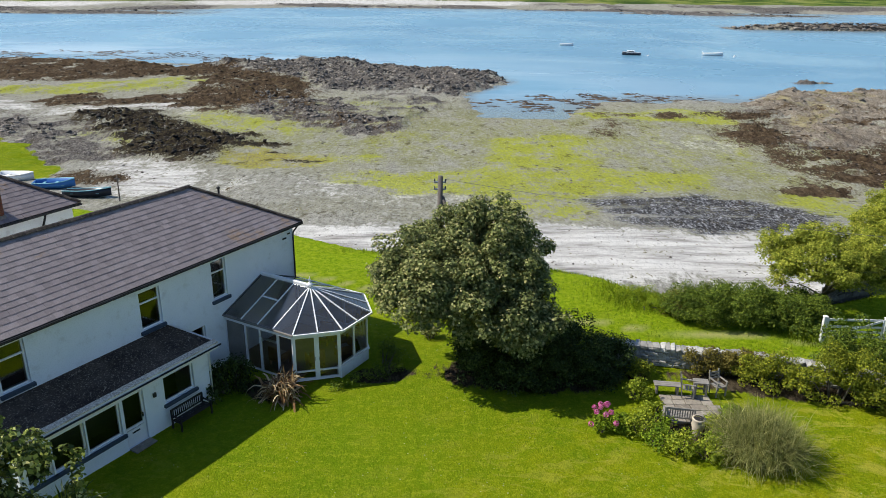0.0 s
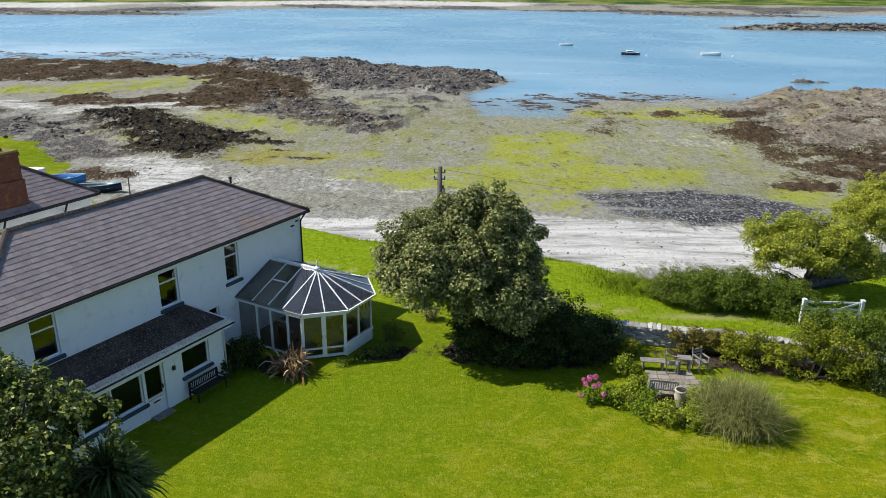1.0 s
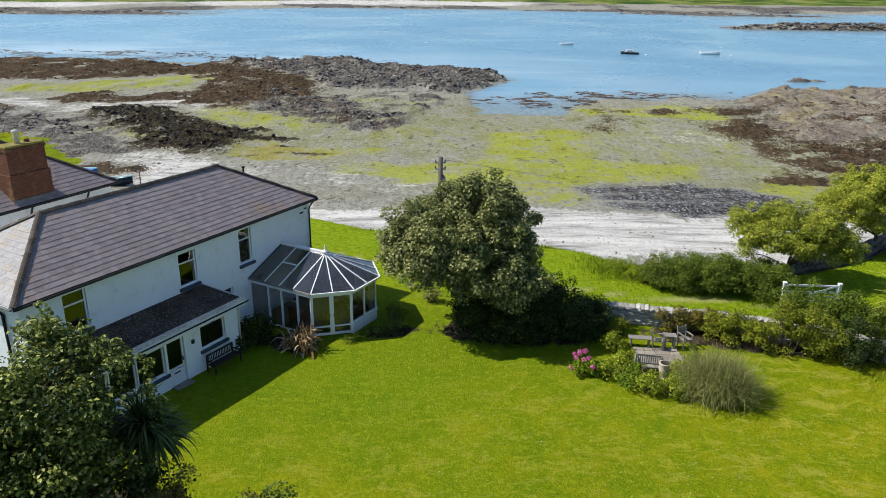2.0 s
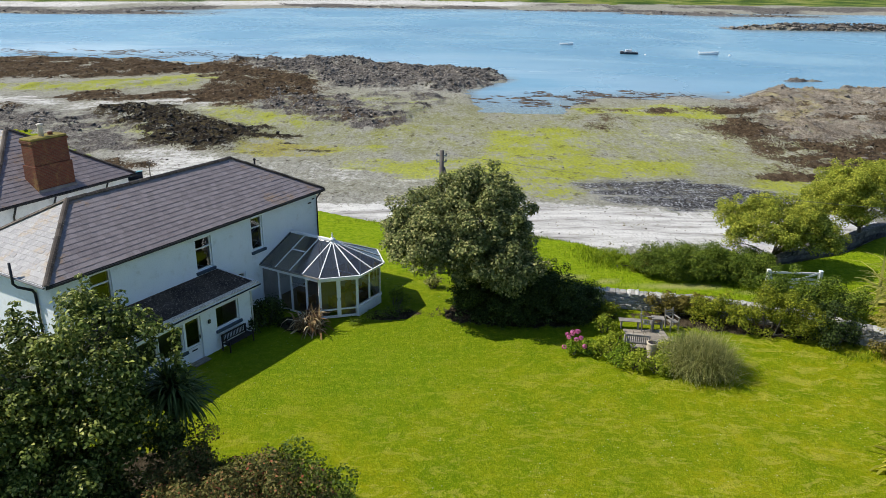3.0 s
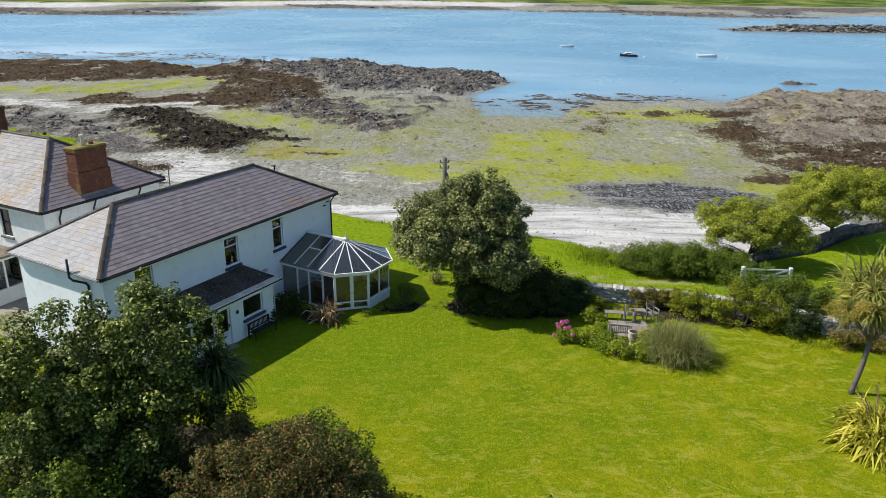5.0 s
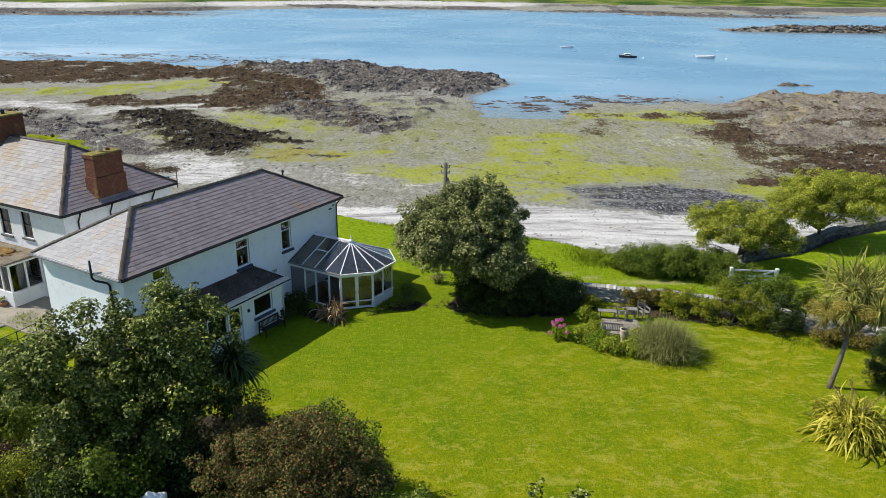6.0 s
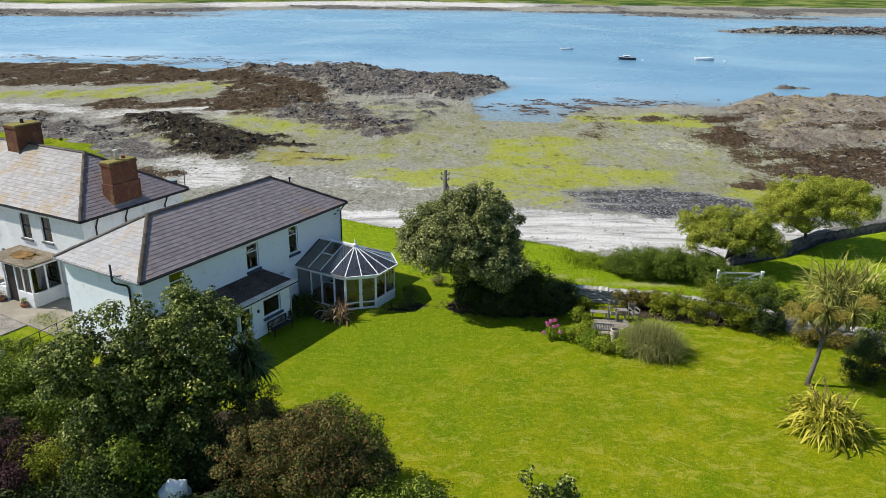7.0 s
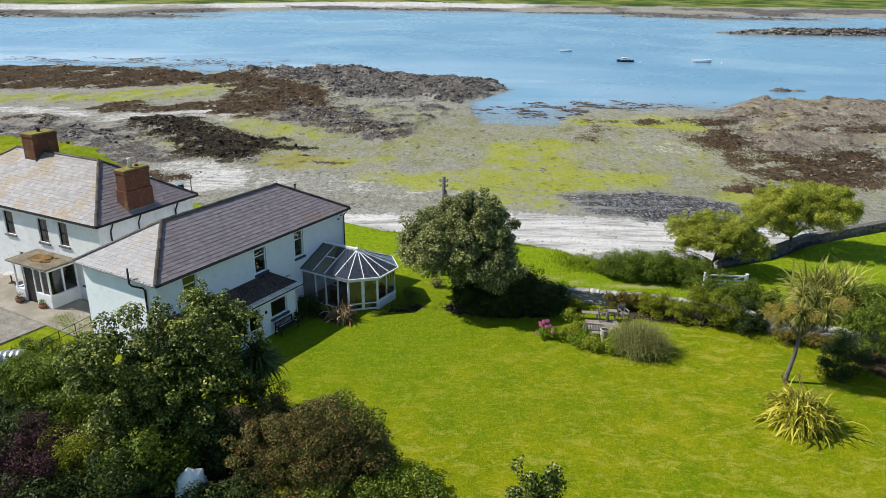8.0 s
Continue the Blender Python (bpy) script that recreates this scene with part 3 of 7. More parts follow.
def grid_axis(lo, hi, fine_lo, fine_hi, step, growth):
    a = list(np.arange(fine_lo, fine_hi + 1e-6, step))
    s = step
    while a[-1] < hi:
        s *= growth
        a.append(a[-1] + s)
    s = step
    while a[0] > lo:
        s *= growth
        a.insert(0, a[0] - s)
    return np.array(a)


def ground_material():
    n = Nodes("garden_and_shore")
    v = n.coords("Object")
    run = n.coords("Object", (1.0, 0.42, 1))
    n16, n4, n1 = n.noise(0.07, 5, 0.6, v), n.noise(0.30, 6, 0.7, run), n.noise(1.7, 6, 0.75, run)
    fine_n, grit = n.noise(5.0, 5, 0.8, run), n.noise(15, 3, 0.75, v)
    bandy = n.noise(0.8, 6, 0.7, n.coords("Object", (0.22, 1.0, 1)))

    def spread(a, k):
        return n.math("MULTIPLY", n.math("SUBTRACT", a, 0.5), k)

    def zone(name, lo=0.42, hi=0.58, a=n1, b=n4, ka=1.7, kb=1.7, c=fine_n, kc=0.8):
        jit = n.math("ADD", n.math("ADD", spread(a, ka), spread(b, kb)), spread(c, kc))
        return n.step(n.math("ADD", n.attr(name), jit), lo, hi)

    # shingle and silt
    col = n.ramp(n1, [(0.34, (0.182, 0.174, 0.142)), (0.5, (0.276, 0.266, 0.222)), (0.66, (0.38, 0.368, 0.318))])
    col = n.mix(n.math("MULTIPLY", n.step(n16, 0.42, 0.60), 0.26), col, (0.26, 0.25, 0.13))
    col = n.mix(n.math("MULTIPLY", n.attr("olive"), n.step(n4, 0.3, 0.66)), col, n.mix(n.step(fine_n, 0.42, 0.58), (0.18, 0.18, 0.06), (0.31, 0.315, 0.10)))
    col = n.mix(n.math("MULTIPLY", n.step(fine_n, 0.50, 0.58), 0.65), col, (0.075, 0.07, 0.055))
    col = n.mix(n.math("MULTIPLY", n.step(n.noise(2.6, 4, 0.7, run), 0.53, 0.60), 0.5), col, (0.40, 0.392, 0.355))
    col = n.mix(n.math("MULTIPLY", n.step(grit, 0.54, 0.66), 0.55), col, (0.46, 0.45, 0.41))
    col = n.mix(n.math("MULTIPLY", n.step(n4, 0.50, 0.62), 0.28), col, (0.15, 0.142, 0.12))
    col = n.mix(n.math("MULTIPLY", n.step(n.noise(0.75, 6, 0.75, run), 0.54, 0.66), 0.28), col, (0.42, 0.41, 0.375))
    pale = n.ramp(bandy, [(0.34, (0.22, 0.205, 0.19)), (0.45, (0.47, 0.45, 0.42)), (0.58, (0.66, 0.64, 0.60))])
    pale = n.mix(n.math("MULTIPLY", n.step(fine_n, 0.50, 0.66), 0.45), pale, (0.27, 0.255, 0.235))
    col = n.mix(zone("pale", 0.30, 0.62), col, pale)
    alg = n.ramp(fine_n, [(0.36, (0.11, 0.118, 0.030)), (0.48, (0.272, 0.298, 0.022)), (0.62, (0.43, 0.45, 0.028))])
    alg = n.mix(n.attr("gold"), alg, n.ramp(fine_n, [(0.38, (0.10, 0.078, 0.03)), (0.5, (0.27, 0.235, 0.05)), (0.62, (0.46, 0.43, 0.025))]))
    col = n.mix(n.math("MULTIPLY", zone("algae", 0.34, 1.05, ka=2.2, kb=2.4, kc=2.6), 0.85), col, alg)
    dark = n.ramp(fine_n, [(0.42, (0.014, 0.014, 0.017)), (0.50, (0.06, 0.06, 0.068)), (0.57, (0.40, 0.40, 0.405))])
    dark = n.mix(n.math("MULTIPLY", n.step(n1, 0.47, 0.56), 0.7), dark, (0.026, 0.024, 0.022))
    col = n.mix(zone("wet", 0.40, 0.75, a=bandy, ka=1.6, kb=0.8, kc=3.0), col, dark)
    rock = n.ramp(fine_n, [(0.36, (0.026, 0.023, 0.021)), (0.5, (0.11, 0.10, 0.09)), (0.64, (0.29, 0.265, 0.235))])
    warm = n.ramp(fine_n, [(0.36, (0.075, 0.06, 0.046)), (0.5, (0.215, 0.183, 0.142)), (0.64, (0.385, 0.335, 0.265))])
    warm = n.mix(n.math("MULTIPLY", n.step(n.noise(0.22, 5, 0.7, run), 0.50, 0.62), 0.6), warm, n.ramp(fine_n, [(0.38, (0.035, 0.024, 0.017)), (0.62, (0.15, 0.11, 0.075))]))
    warm = n.mix(n.math("MULTIPLY", n.step(n.noise(0.16, 5, 0.7, run), 0.54, 0.64), 0.5), warm, (0.33, 0.29, 0.13))
    rock = n.mix(n.attr("warm"), rock, warm)
    col = n.mix(zone("rock", 0.42, 0.56, ka=1.4, kb=1.4), col, rock)
    weed = n.ramp(n1, [(0.36, (0.026, 0.018, 0.011)), (0.5, (0.066, 0.045, 0.027)), (0.64, (0.135, 0.098, 0.058))])
    weed = n.mix(n.attr("black"), weed, n.ramp(n1, [(0.36, (0.010, 0.008, 0.007)), (0.5, (0.028, 0.022, 0.016)), (0.66, (0.09, 0.075, 0.035))]))
    weed = n.mix(n.math("MULTIPLY", n.step(fine_n, 0.52, 0.64), 0.6), weed, (0.012, 0.010, 0.008))
    col = n.mix(zone("weed", 0.40, 0.62, ka=2.2, kb=1.8, kc=1.8), col, weed)
    # clots of weed over the whole flat
    clots = n.math("MULTIPLY", n.step(n.noise(0.7, 6, 0.75, run), 0.575, 0.635), 0.7)
    col = n.mix(n.math("MULTIPLY", clots, n.math("SUBTRACT", 1.0, n.attr("pale"), clamp=True)), col, (0.065, 0.052, 0.024))
    # turf
    t1 = n.noise(0.5, 6, 0.72, v, 0.5)
    turf = n.ramp(t1, [(0.34, (0.118, 0.172, 0.002)), (0.46, (0.178, 0.214, 0.003)), (0.56, (0.222, 0.236, 0.004)), (0.68, (0.30, 0.282, 0.010))])
    lush = n.math("ADD", n.math("MULTIPLY", n.attr("lush"), 0.8), spread(n4, 1.2), clamp=True)
    turf = n.mix(n.math("MULTIPLY", n.step(n.noise(0.11, 4, 0.65, v, 0.6), 0.46, 0.62), 0.5), turf, (0.112, 0.188, 0.003))
    turf = n.mix(n.math("MULTIPLY", lush, 0.75), turf, (0.088, 0.158, 0.004))
    # worn straw-coloured streaks, then tufts, clover and moss
    straw = n.noise(1.25, 6, 0.72, n.coords("Object", (0.6, 1.2, 1)), 0.8)
    worn = n.math("MULTIPLY", n.step(straw, 0.52, 0.59), n.math("SUBTRACT", 1.0, n.math("MULTIPLY", n.attr("lush"), 0.8), clamp=True))
    turf = n.mix(n.math("MULTIPLY", worn, 0.46), turf, (0.43, 0.375, 0.06))
    turf = n.mix(n.math("MULTIPLY", n.step(n.noise(1.6, 6, 0.8, v), 0.50, 0.60), 0.34), turf, (0.095, 0.165, 0.003))
    turf = n.mix(n.math("MULTIPLY", n.step(n.noise(3.1, 6, 0.8, v), 0.51, 0.60), 0.45), turf, (0.30, 0.33, 0.016))
    turf = n.mix(n.math("MULTIPLY", n.step(n.noise(7.0, 5, 0.8, v), 0.50, 0.57), 0.26), turf, (0.060, 0.110, 0.002))
    turf = n.mix(n.math("MULTIPLY", n.step(n.noise(11.0, 4, 0.8, v), 0.54, 0.62), 0.36), turf, (0.36, 0.38, 0.03))
    daisies = n.math("MULTIPLY", n.step(n.voronoi(4.2, v), 0.13, 0.07), n.step(n.noise(0.35, 4, 0.7, v), 0.46, 0.60))
    turf = n.mix(n.math("MULTIPLY", daisies, 0.55), turf, (0.62, 0.62, 0.46))
    long = n.ramp(n.noise(3.0, 5, 0.8, v), [(0.36, (0.105, 0.18, 0.004)), (0.5, (0.185, 0.28, 0.007)), (0.64, (0.30, 0.37, 0.018))])
    turf = n.mix(n.math("MULTIPLY", n.attr("meadow"), 0.8), turf, long)
    turf = n.mix(n.math("MULTIPLY", n.math("MULTIPLY", n.attr("track"), n.step(fine_n, 0.2, 0.45)), 0.75), turf, (0.38, 0.35, 0.15))
    turf = n.mix(n.attr("far"), turf, n.ramp(n.noise(0.02, 5, 0.7, v), [(0.42, (0.035, 0.065, 0.012)), (0.5, (0.09, 0.135, 0.02)), (0.58, (0.20, 0.21, 0.06))]))
    gz = n.step(n.math("ADD", n.attr("grass"), n.math("ADD", spread(fine_n, 0.9), spread(n1, 0.5))), 0.42, 0.54)
    col = n.mix(gz, col, turf)
    soil = n.mix(n.step(fine_n, 0.44, 0.6), (0.035, 0.027, 0.016), (0.09, 0.07, 0.045))
    col = n.mix(n.step(n.math("ADD", n.attr("soil"), spread(n1, 1.2)), 0.4, 0.6), col, soil)
    h = n.math("ADD", n.math("MULTIPLY", fine_n, 1.0), n.math("MULTIPLY", grit, 0.5))
    h = n.mix(n.attr("grass"), h, n.math("MULTIPLY", n.math("ADD", n.noise(6.0, 5, 0.8, v), n.math("MULTIPLY", grit, 0.7)), 0.6))
    n.bump(h, 1.0, 0.12)
    return n.done(col, 0.95, 0.0, 0.04)


def build_ground():
    xs = grid_axis(-4200, 4200, -95, 100, 0.57, 1.09)
    ys = grid_axis(-3000, 4300, -24, 190, 0.55, 1.05)
    X, Y = np.meshgrid(xs, ys)
    zones = shore_zones(X, Y)
    Z = ground_height(X, Y, zones)
    nx, ny = len(xs), len(ys)
    i = (np.arange(ny - 1)[:, None] * nx + np.arange(nx - 1)[None, :]).ravel()
    faces = np.stack([i, i + 1, i + nx + 1, i + nx], 1)
    me = raw_mesh("ground", np.stack([X.ravel(), Y.ravel(), Z.ravel()], 1), faces, ground_material())
    track_y = np.interp(X, [-30, -9, 7, 16.2, 24], [43, 35.3, 29.7, 28.2, 27.0])
    wob = 0.25 * waves(X, Y, 9, 12)
    d = np.abs(Y - track_y - wob)
    track = np.clip(1.5 - d / 0.17, 0, 1) * (X < 30) * (X > -30)
    meadow = np.maximum(0.3 * smooth(Y - 0.75 * X, 6, 30) * (Y < 60), smooth(Y - np.interp(X, [-40, -8, 8, 13, 24, 60], [26, 30, 27, 26, 24, 22]), 0, 2) * (1 - smooth(Y, 58, 70)))
    soil = np.clip(blob(X, Y, 3.4, 24.6, 4.2, 1.5) + blob(X, Y, 16.5, 23.8, 7, 1.2, -8) + blob(X, Y, 24.4, 18.5, 1.0, 2) + blob(X, Y, -13.5, 7.5, 6.5, 4.5, 20, 0.2) + 0.8 * blob(X, Y, 9.3, 20.2, 3.2, 1.0, -22) + blob(X, Y, -3.2, 24.2, 1.3, 0.7, 10) + blob(X, Y, -7.5, 22.9, 1.4, 0.9, -10), 0, 1)
    right = zones["right"]
    values = {k: zones[k] for k in ("rock", "weed", "algae", "pale", "wet", "grass")}
    values.update(gold=area(X, Y, GOLD_WEED, 3.0), olive=np.clip(1.1 * blob(X, Y, 26, 92, 32, 36) + 0.9 * blob(X, Y, -20, 104, 26, 26) + 0.5 * blob(X, Y, -60, 146, 30, 12, 20), 0, 1), black=np.clip((zones["near"] + zones["tail"]) * 2.2, 0, 1), track=track, meadow=meadow, soil=soil, lush=np.clip(blob(X, Y, -51, 79, 14, 6, -50) + blob(X, Y, 0, 24, 10, 5, 0, 0.8) + blob(X, Y, -6, 19, 5, 5, 0, 0.8) + 0.5 * blob(X, Y, 4, 14, 7, 4), 0, 1), far=smooth(Y, 300, 420), warm=np.clip(right + zones["islet"] * 0.5, 0, 1))
    for k, a in values.items():
        me.attributes.new(k, "FLOAT", "POINT").data.foreach_set("value", np.ascontiguousarray(a, np.float32).ravel())
    me.shade_smooth()
    return tagged(new("ground", me), "mown green lawn running down to a shingle and weed shore", "ground", kind="structure")


build_ground()


def sea_material():
    n = Nodes("sea_water")
    v = n.coords("Object", (0.6, 0.7, 1))
    ripple = n.math("ADD", n.noise(0.9, 4, 0.6, v), n.math("MULTIPLY", n.noise(0.12, 4, 0.6, v), 0.25))
    n.bump(ripple, 0.5, 0.09)
    drift = n.noise(0.012, 5, 0.6, n.coords("Object", (0.8, 0.7, 1)))
    wind = n.noise(0.022, 4, 0.6, n.coords("Object", (0.7, 0.6, 1)), 0.8)
    col = n.ramp(drift, [(0.35, (0.10, 0.232, 0.335)), (0.65, (0.15, 0.31, 0.41))])
    col = n.mix(n.math("MULTIPLY", n.step(wind, 0.5, 0.66), 0.22), col, (0.24, 0.41, 0.49))
    # pale sky reflection on calm water, painted into the base colour
    col = n.mix(n.math("MULTIPLY", n.attr("sandy"), n.step(n.noise(0.035, 5, 0.65, n.coords("Object", (0.35, 1.0, 1))), 0.34, 0.60)), col, (0.47, 0.57, 0.62))
    col = n.mix(n.math("MULTIPLY", n.math("SUBTRACT", 1.0, n.attr("deep")), 0.75), col, (0.42, 0.51, 0.55))
    n.done(col, n.ramp(wind, [(0.35, 0.32), (0.65, 0.20)]), 0.0, 0.5)
    clear = n.node("ShaderNodeBsdfTransparent")
    clear.inputs[0].default_value = (0.72, 0.82, 0.84, 1)
    m = n.node("ShaderNodeMixShader")
    n.link(n.math("ADD", 0.50, n.math("MULTIPLY", n.attr("deep"), 0.50)), m.inputs[0])
    n.link(clear.outputs[0], m.inputs[1])
    n.link(n.bsdf.outputs[0], m.inputs[2])
    n.link(m.outputs[0], n.out.inputs[0])
    return n.mat


def build_sea():
    xs = grid_axis(-4200, 4200, -150, 130, 2.0, 1.25)
    ys = grid_axis(60, 4300, 100, 220, 2.0, 1.25)
    X, Y = np.meshgrid(xs, ys)
    nx, ny = len(xs), len(ys)
    i = (np.arange(ny - 1)[:, None] * nx + np.arange(nx - 1)[None, :]).ravel()
    me = raw_mesh("water", np.stack([X.ravel(), Y.ravel(), np.full(X.size, SEA)], 1), np.stack([i, i + 1, i + nx + 1, i + nx], 1), sea_material())
    deep = smooth(SEA - ground_height(X, Y), 0.0, 0.8)
    # where the painted pale reflection lies: broad at far left, fainter mid bay
    sandy = np.clip(0.65 * blob(X, Y, -150, 216, 130, 34, -4, 0.8) + 0.4 * blob(X, Y, 10, 160, 40, 26, 0, 0.8), 0, 1)
    me.attributes.new("sandy", "FLOAT", "POINT").data.foreach_set("value", np.ascontiguousarray(sandy, np.float32).ravel())
    me.attributes.new("deep", "FLOAT", "POINT").data.foreach_set("value", np.ascontiguousarray(deep, np.float32).ravel())
    return tagged(new("water", me), "calm light blue sea water in a sheltered bay", "water", kind="structure")


build_sea()


# ---- the white house ----
TURN = 61.5
U = Vector((math.cos(radians(TURN)), math.sin(radians(TURN)), 0))
N = Vector((U.y, -U.x, 0))


def at_house(a, b, z=0.0):
    """A pose on the house's own axes: a along its front, b out of its front."""
    p = U * a + N * b
    return pose(p.x, p.y, z, 0, 0, TURN)


def wall_mesh(length, height, thick, openings=(), m=None):
    """A wall along x from 0, its outer face at y = 0 and its inner one at y = thick, with real openings (x0, x1, z0, z1)."""
    bm = bmesh.new()
    xs = sorted({0.0, length, *[o[0] for o in openings], *[o[1] for o in openings]})
    zs = sorted({0.0, height, *[o[2] for o in openings], *[o[3] for o in openings]})
    xs, zs = [x for x in xs if 0 <= x <= length], [z for z in zs if 0 <= z <= height]
    cells = {(i, k) for i in range(len(xs) - 1) for k in range(len(zs) - 1)
             if not any(o[0] < (xs[i] + xs[i + 1]) / 2 < o[1] and o[2] < (zs[k] + zs[k + 1]) / 2 < o[3] for o in openings)}
    quad = lambda *p: bm.faces.new([bm.verts.new(q) for q in p])
    for i, k in cells:
        a, b, c, d = xs[i], xs[i + 1], zs[k], zs[k + 1]
        quad((a, 0, c), (b, 0, c), (b, 0, d), (a, 0, d))
        quad((a, thick, d), (b, thick, d), (b, thick, c), (a, thick, c))
        if (i - 1, k) not in cells:
            quad((a, 0, c), (a, 0, d), (a, thick, d), (a, thick, c))
        if (i + 1, k) not in cells:
            quad((b, 0, d), (b, 0, c), (b, thick, c), (b, thick, d))
        if (i, k - 1) not in cells:
            quad((a, 0, c), (a, thick, c), (b, thick, c), (b, 0, c))
        if (i, k + 1) not in cells:
            quad((a, 0, d), (b, 0, d), (b, thick, d), (a, thick, d))
    bmesh.ops.remove_doubles(bm, verts=bm.verts[:], dist=1e-4)
    if m is not None:
        bm.transform(m)
    return bm


def window(parent, x0, x1, z0, z1, m=None, inset=0.09, bars=((), (0.32,)), frame_mat=None, sill=0.15, sill_mat=None, name="window", w=0.065):
    """A framed window in an opening: frame, panes and a sill."""
    m = m or Matrix()
    bm = bmesh.new()
    y0, y1 = inset, inset + 0.07
    for lo, hi in (((x0, y0, z0), (x0 + w, y1, z1)), ((x1 - w, y0, z0), (x1, y1, z1)), ((x0 + w, y0, z0), (x1 - w, y1, z0 + w)), ((x0 + w, y0, z1 - w), (x1 - w, y1, z1))):
        box(bm, lo, hi, m)
    vx = [x0 + w + (x1 - x0 - 2 * w) * f for f in bars[0]]
    hz = [z1 - w - (z1 - z0 - 2 * w) * f for f in bars[1]]
    for x in vx:
        box(bm, (x - w / 2, y0 + 0.003, z0 + w), (x + w / 2, y1 - 0.003, z1 - w), m)
    xe = [x0 + w, *vx, x1 - w]
    for z in hz:
        for a, b in zip(xe, xe[1:]):
            a2, b2 = a + (w / 2 if a != x0 + w else 0), b - (w / 2 if b != x1 - w else 0)
            box(bm, (a2, y0 + 0.003, z - w / 2), (b2, y1 - 0.003, z + w / 2), m)
    bmesh.ops.recalc_face_normals(bm, faces=bm.faces[:])
    win = part(name, bm, frame_mat or M_upvc, parent)
    ze = sorted([z0 + w, *hz, z1 - w])
    for a, b in zip(xe, xe[1:]):
        for c, d in zip(ze, ze[1:]):
            pane = part("pane", sheet((a, y0 + 0.035, c), (b, y0 + 0.035, c), (b, y0 + 0.035, d), (a, y0 + 0.035, d), m=m), M_glass, win)
            pane.visible_shadow = False
    if sill:
        part("sill", boxes(((x0 - 0.1, -0.10, z0 - sill), (x1 + 0.1, inset, z0 - 0.005)), bevel=0.012, m=m), sill_mat or M_sill, win, "dark blue-grey painted sill")
    return win


def sheet(*corners, m=None):
    """One thin sheet of glass through its corners."""
    bm = bmesh.new()
    bm.faces.new([bm.verts.new(p) for p in corners])
    if m is not None:
        bm.transform(m)
    return bm


def gutter(parent, a, b, r=0.06):
    bm = bmesh.new()
    bar(bm, a, b, 2 * r, 1.5 * r)
    bmesh.ops.bevel(bm, geom=bm.edges[:], offset=r * 0.5, segments=2, affect="EDGES")
    return part("gutter", bm, M_black, parent, "black gutter")


def downpipe(parent, pts, r=0.038):
    return part("downpipe", tube(bmesh.new(), pts, r, 8), M_black, parent, "black downpipe", True)


def slate_bits(p0, p1, p2, p3, course, width, rng):
    """Slates of one slope, from eave corners p0, p1 and ridge corners p2, p3: (corner matrix, four in-plane corners, whole?)."""
    p0, p1, p2, p3 = (Vector(p) for p in (p0, p1, p2, p3))
    e = (p1 - p0).normalized()
    up = p3 - p0
    up = (up - e * up.dot(e))
    high = up.length
    up.normalize()
    nrm = e.cross(up)
    length, sl, sr = (p1 - p0).length, (p3 - p0).dot(e), (p2 - p0).dot(e)
    out = []
    rows = int(high / course)
    for r in range(rows):
        h0, h1 = r * high / rows, (r + 1) * high / rows
        f0, f1 = h0 / high, h1 / high
        l0, l1 = sl * f0, sl * f1
        r0, r1 = length + (sr - length) * f0, length + (sr - length) * f1
        s = -width * (0.5 if r % 2 else 0.0) - 0.02
        while s < max(r0, r1):
            w = width
            a0, b0, a1, b1 = max(s, l0), min(s + w, r0), max(s, l1), min(s + w, r1)
            if b0 - a0 > 0.02 or b1 - a1 > 0.02:
                whole = a0 == s == a1 and b0 == s + w == b1
                b0, a1, b1 = max(b0, a0 + 0.002), min(a1, max(b1, a0)), max(b1, a1 + 0.001)
                out.append((a0, b0, a1, b1, h0, h1, whole, r))
            s += w
    m = Matrix((e, up, nrm)).transposed().to_4x4()
    m.translation = p0
    return m, out


def slate_solid(bm, a0, b0, a1, b1, h0, h1, rng, gap=0.0035, lap=0.05):
    lift, tw = 0.027 + rng.uniform(-0.004, 0.005), rng.uniform(-0.004, 0.004)
    v = [bm.verts.new(p) for p in ((a0 + gap, h0 + rng.uniform(-0.008, 0.008), lift + tw), (b0 - gap, h0 + rng.uniform(-0.008, 0.008), lift - tw), (b1 - gap, h1 + lap, 0.012), (a1 + gap, h1 + lap, 0.012),
                                   (a0 + gap, h0, lift - 0.02), (b0 - gap, h0, lift - 0.02), (b1 - gap, h1 + lap, 0.002), (a1 + gap, h1 + lap, 0.002))]
    for f in ((0, 1, 2, 3), (4, 5, 1, 0), (5, 6, 2, 1), (7, 4, 0, 3)):
        bm.faces.new([v[i] for i in f])


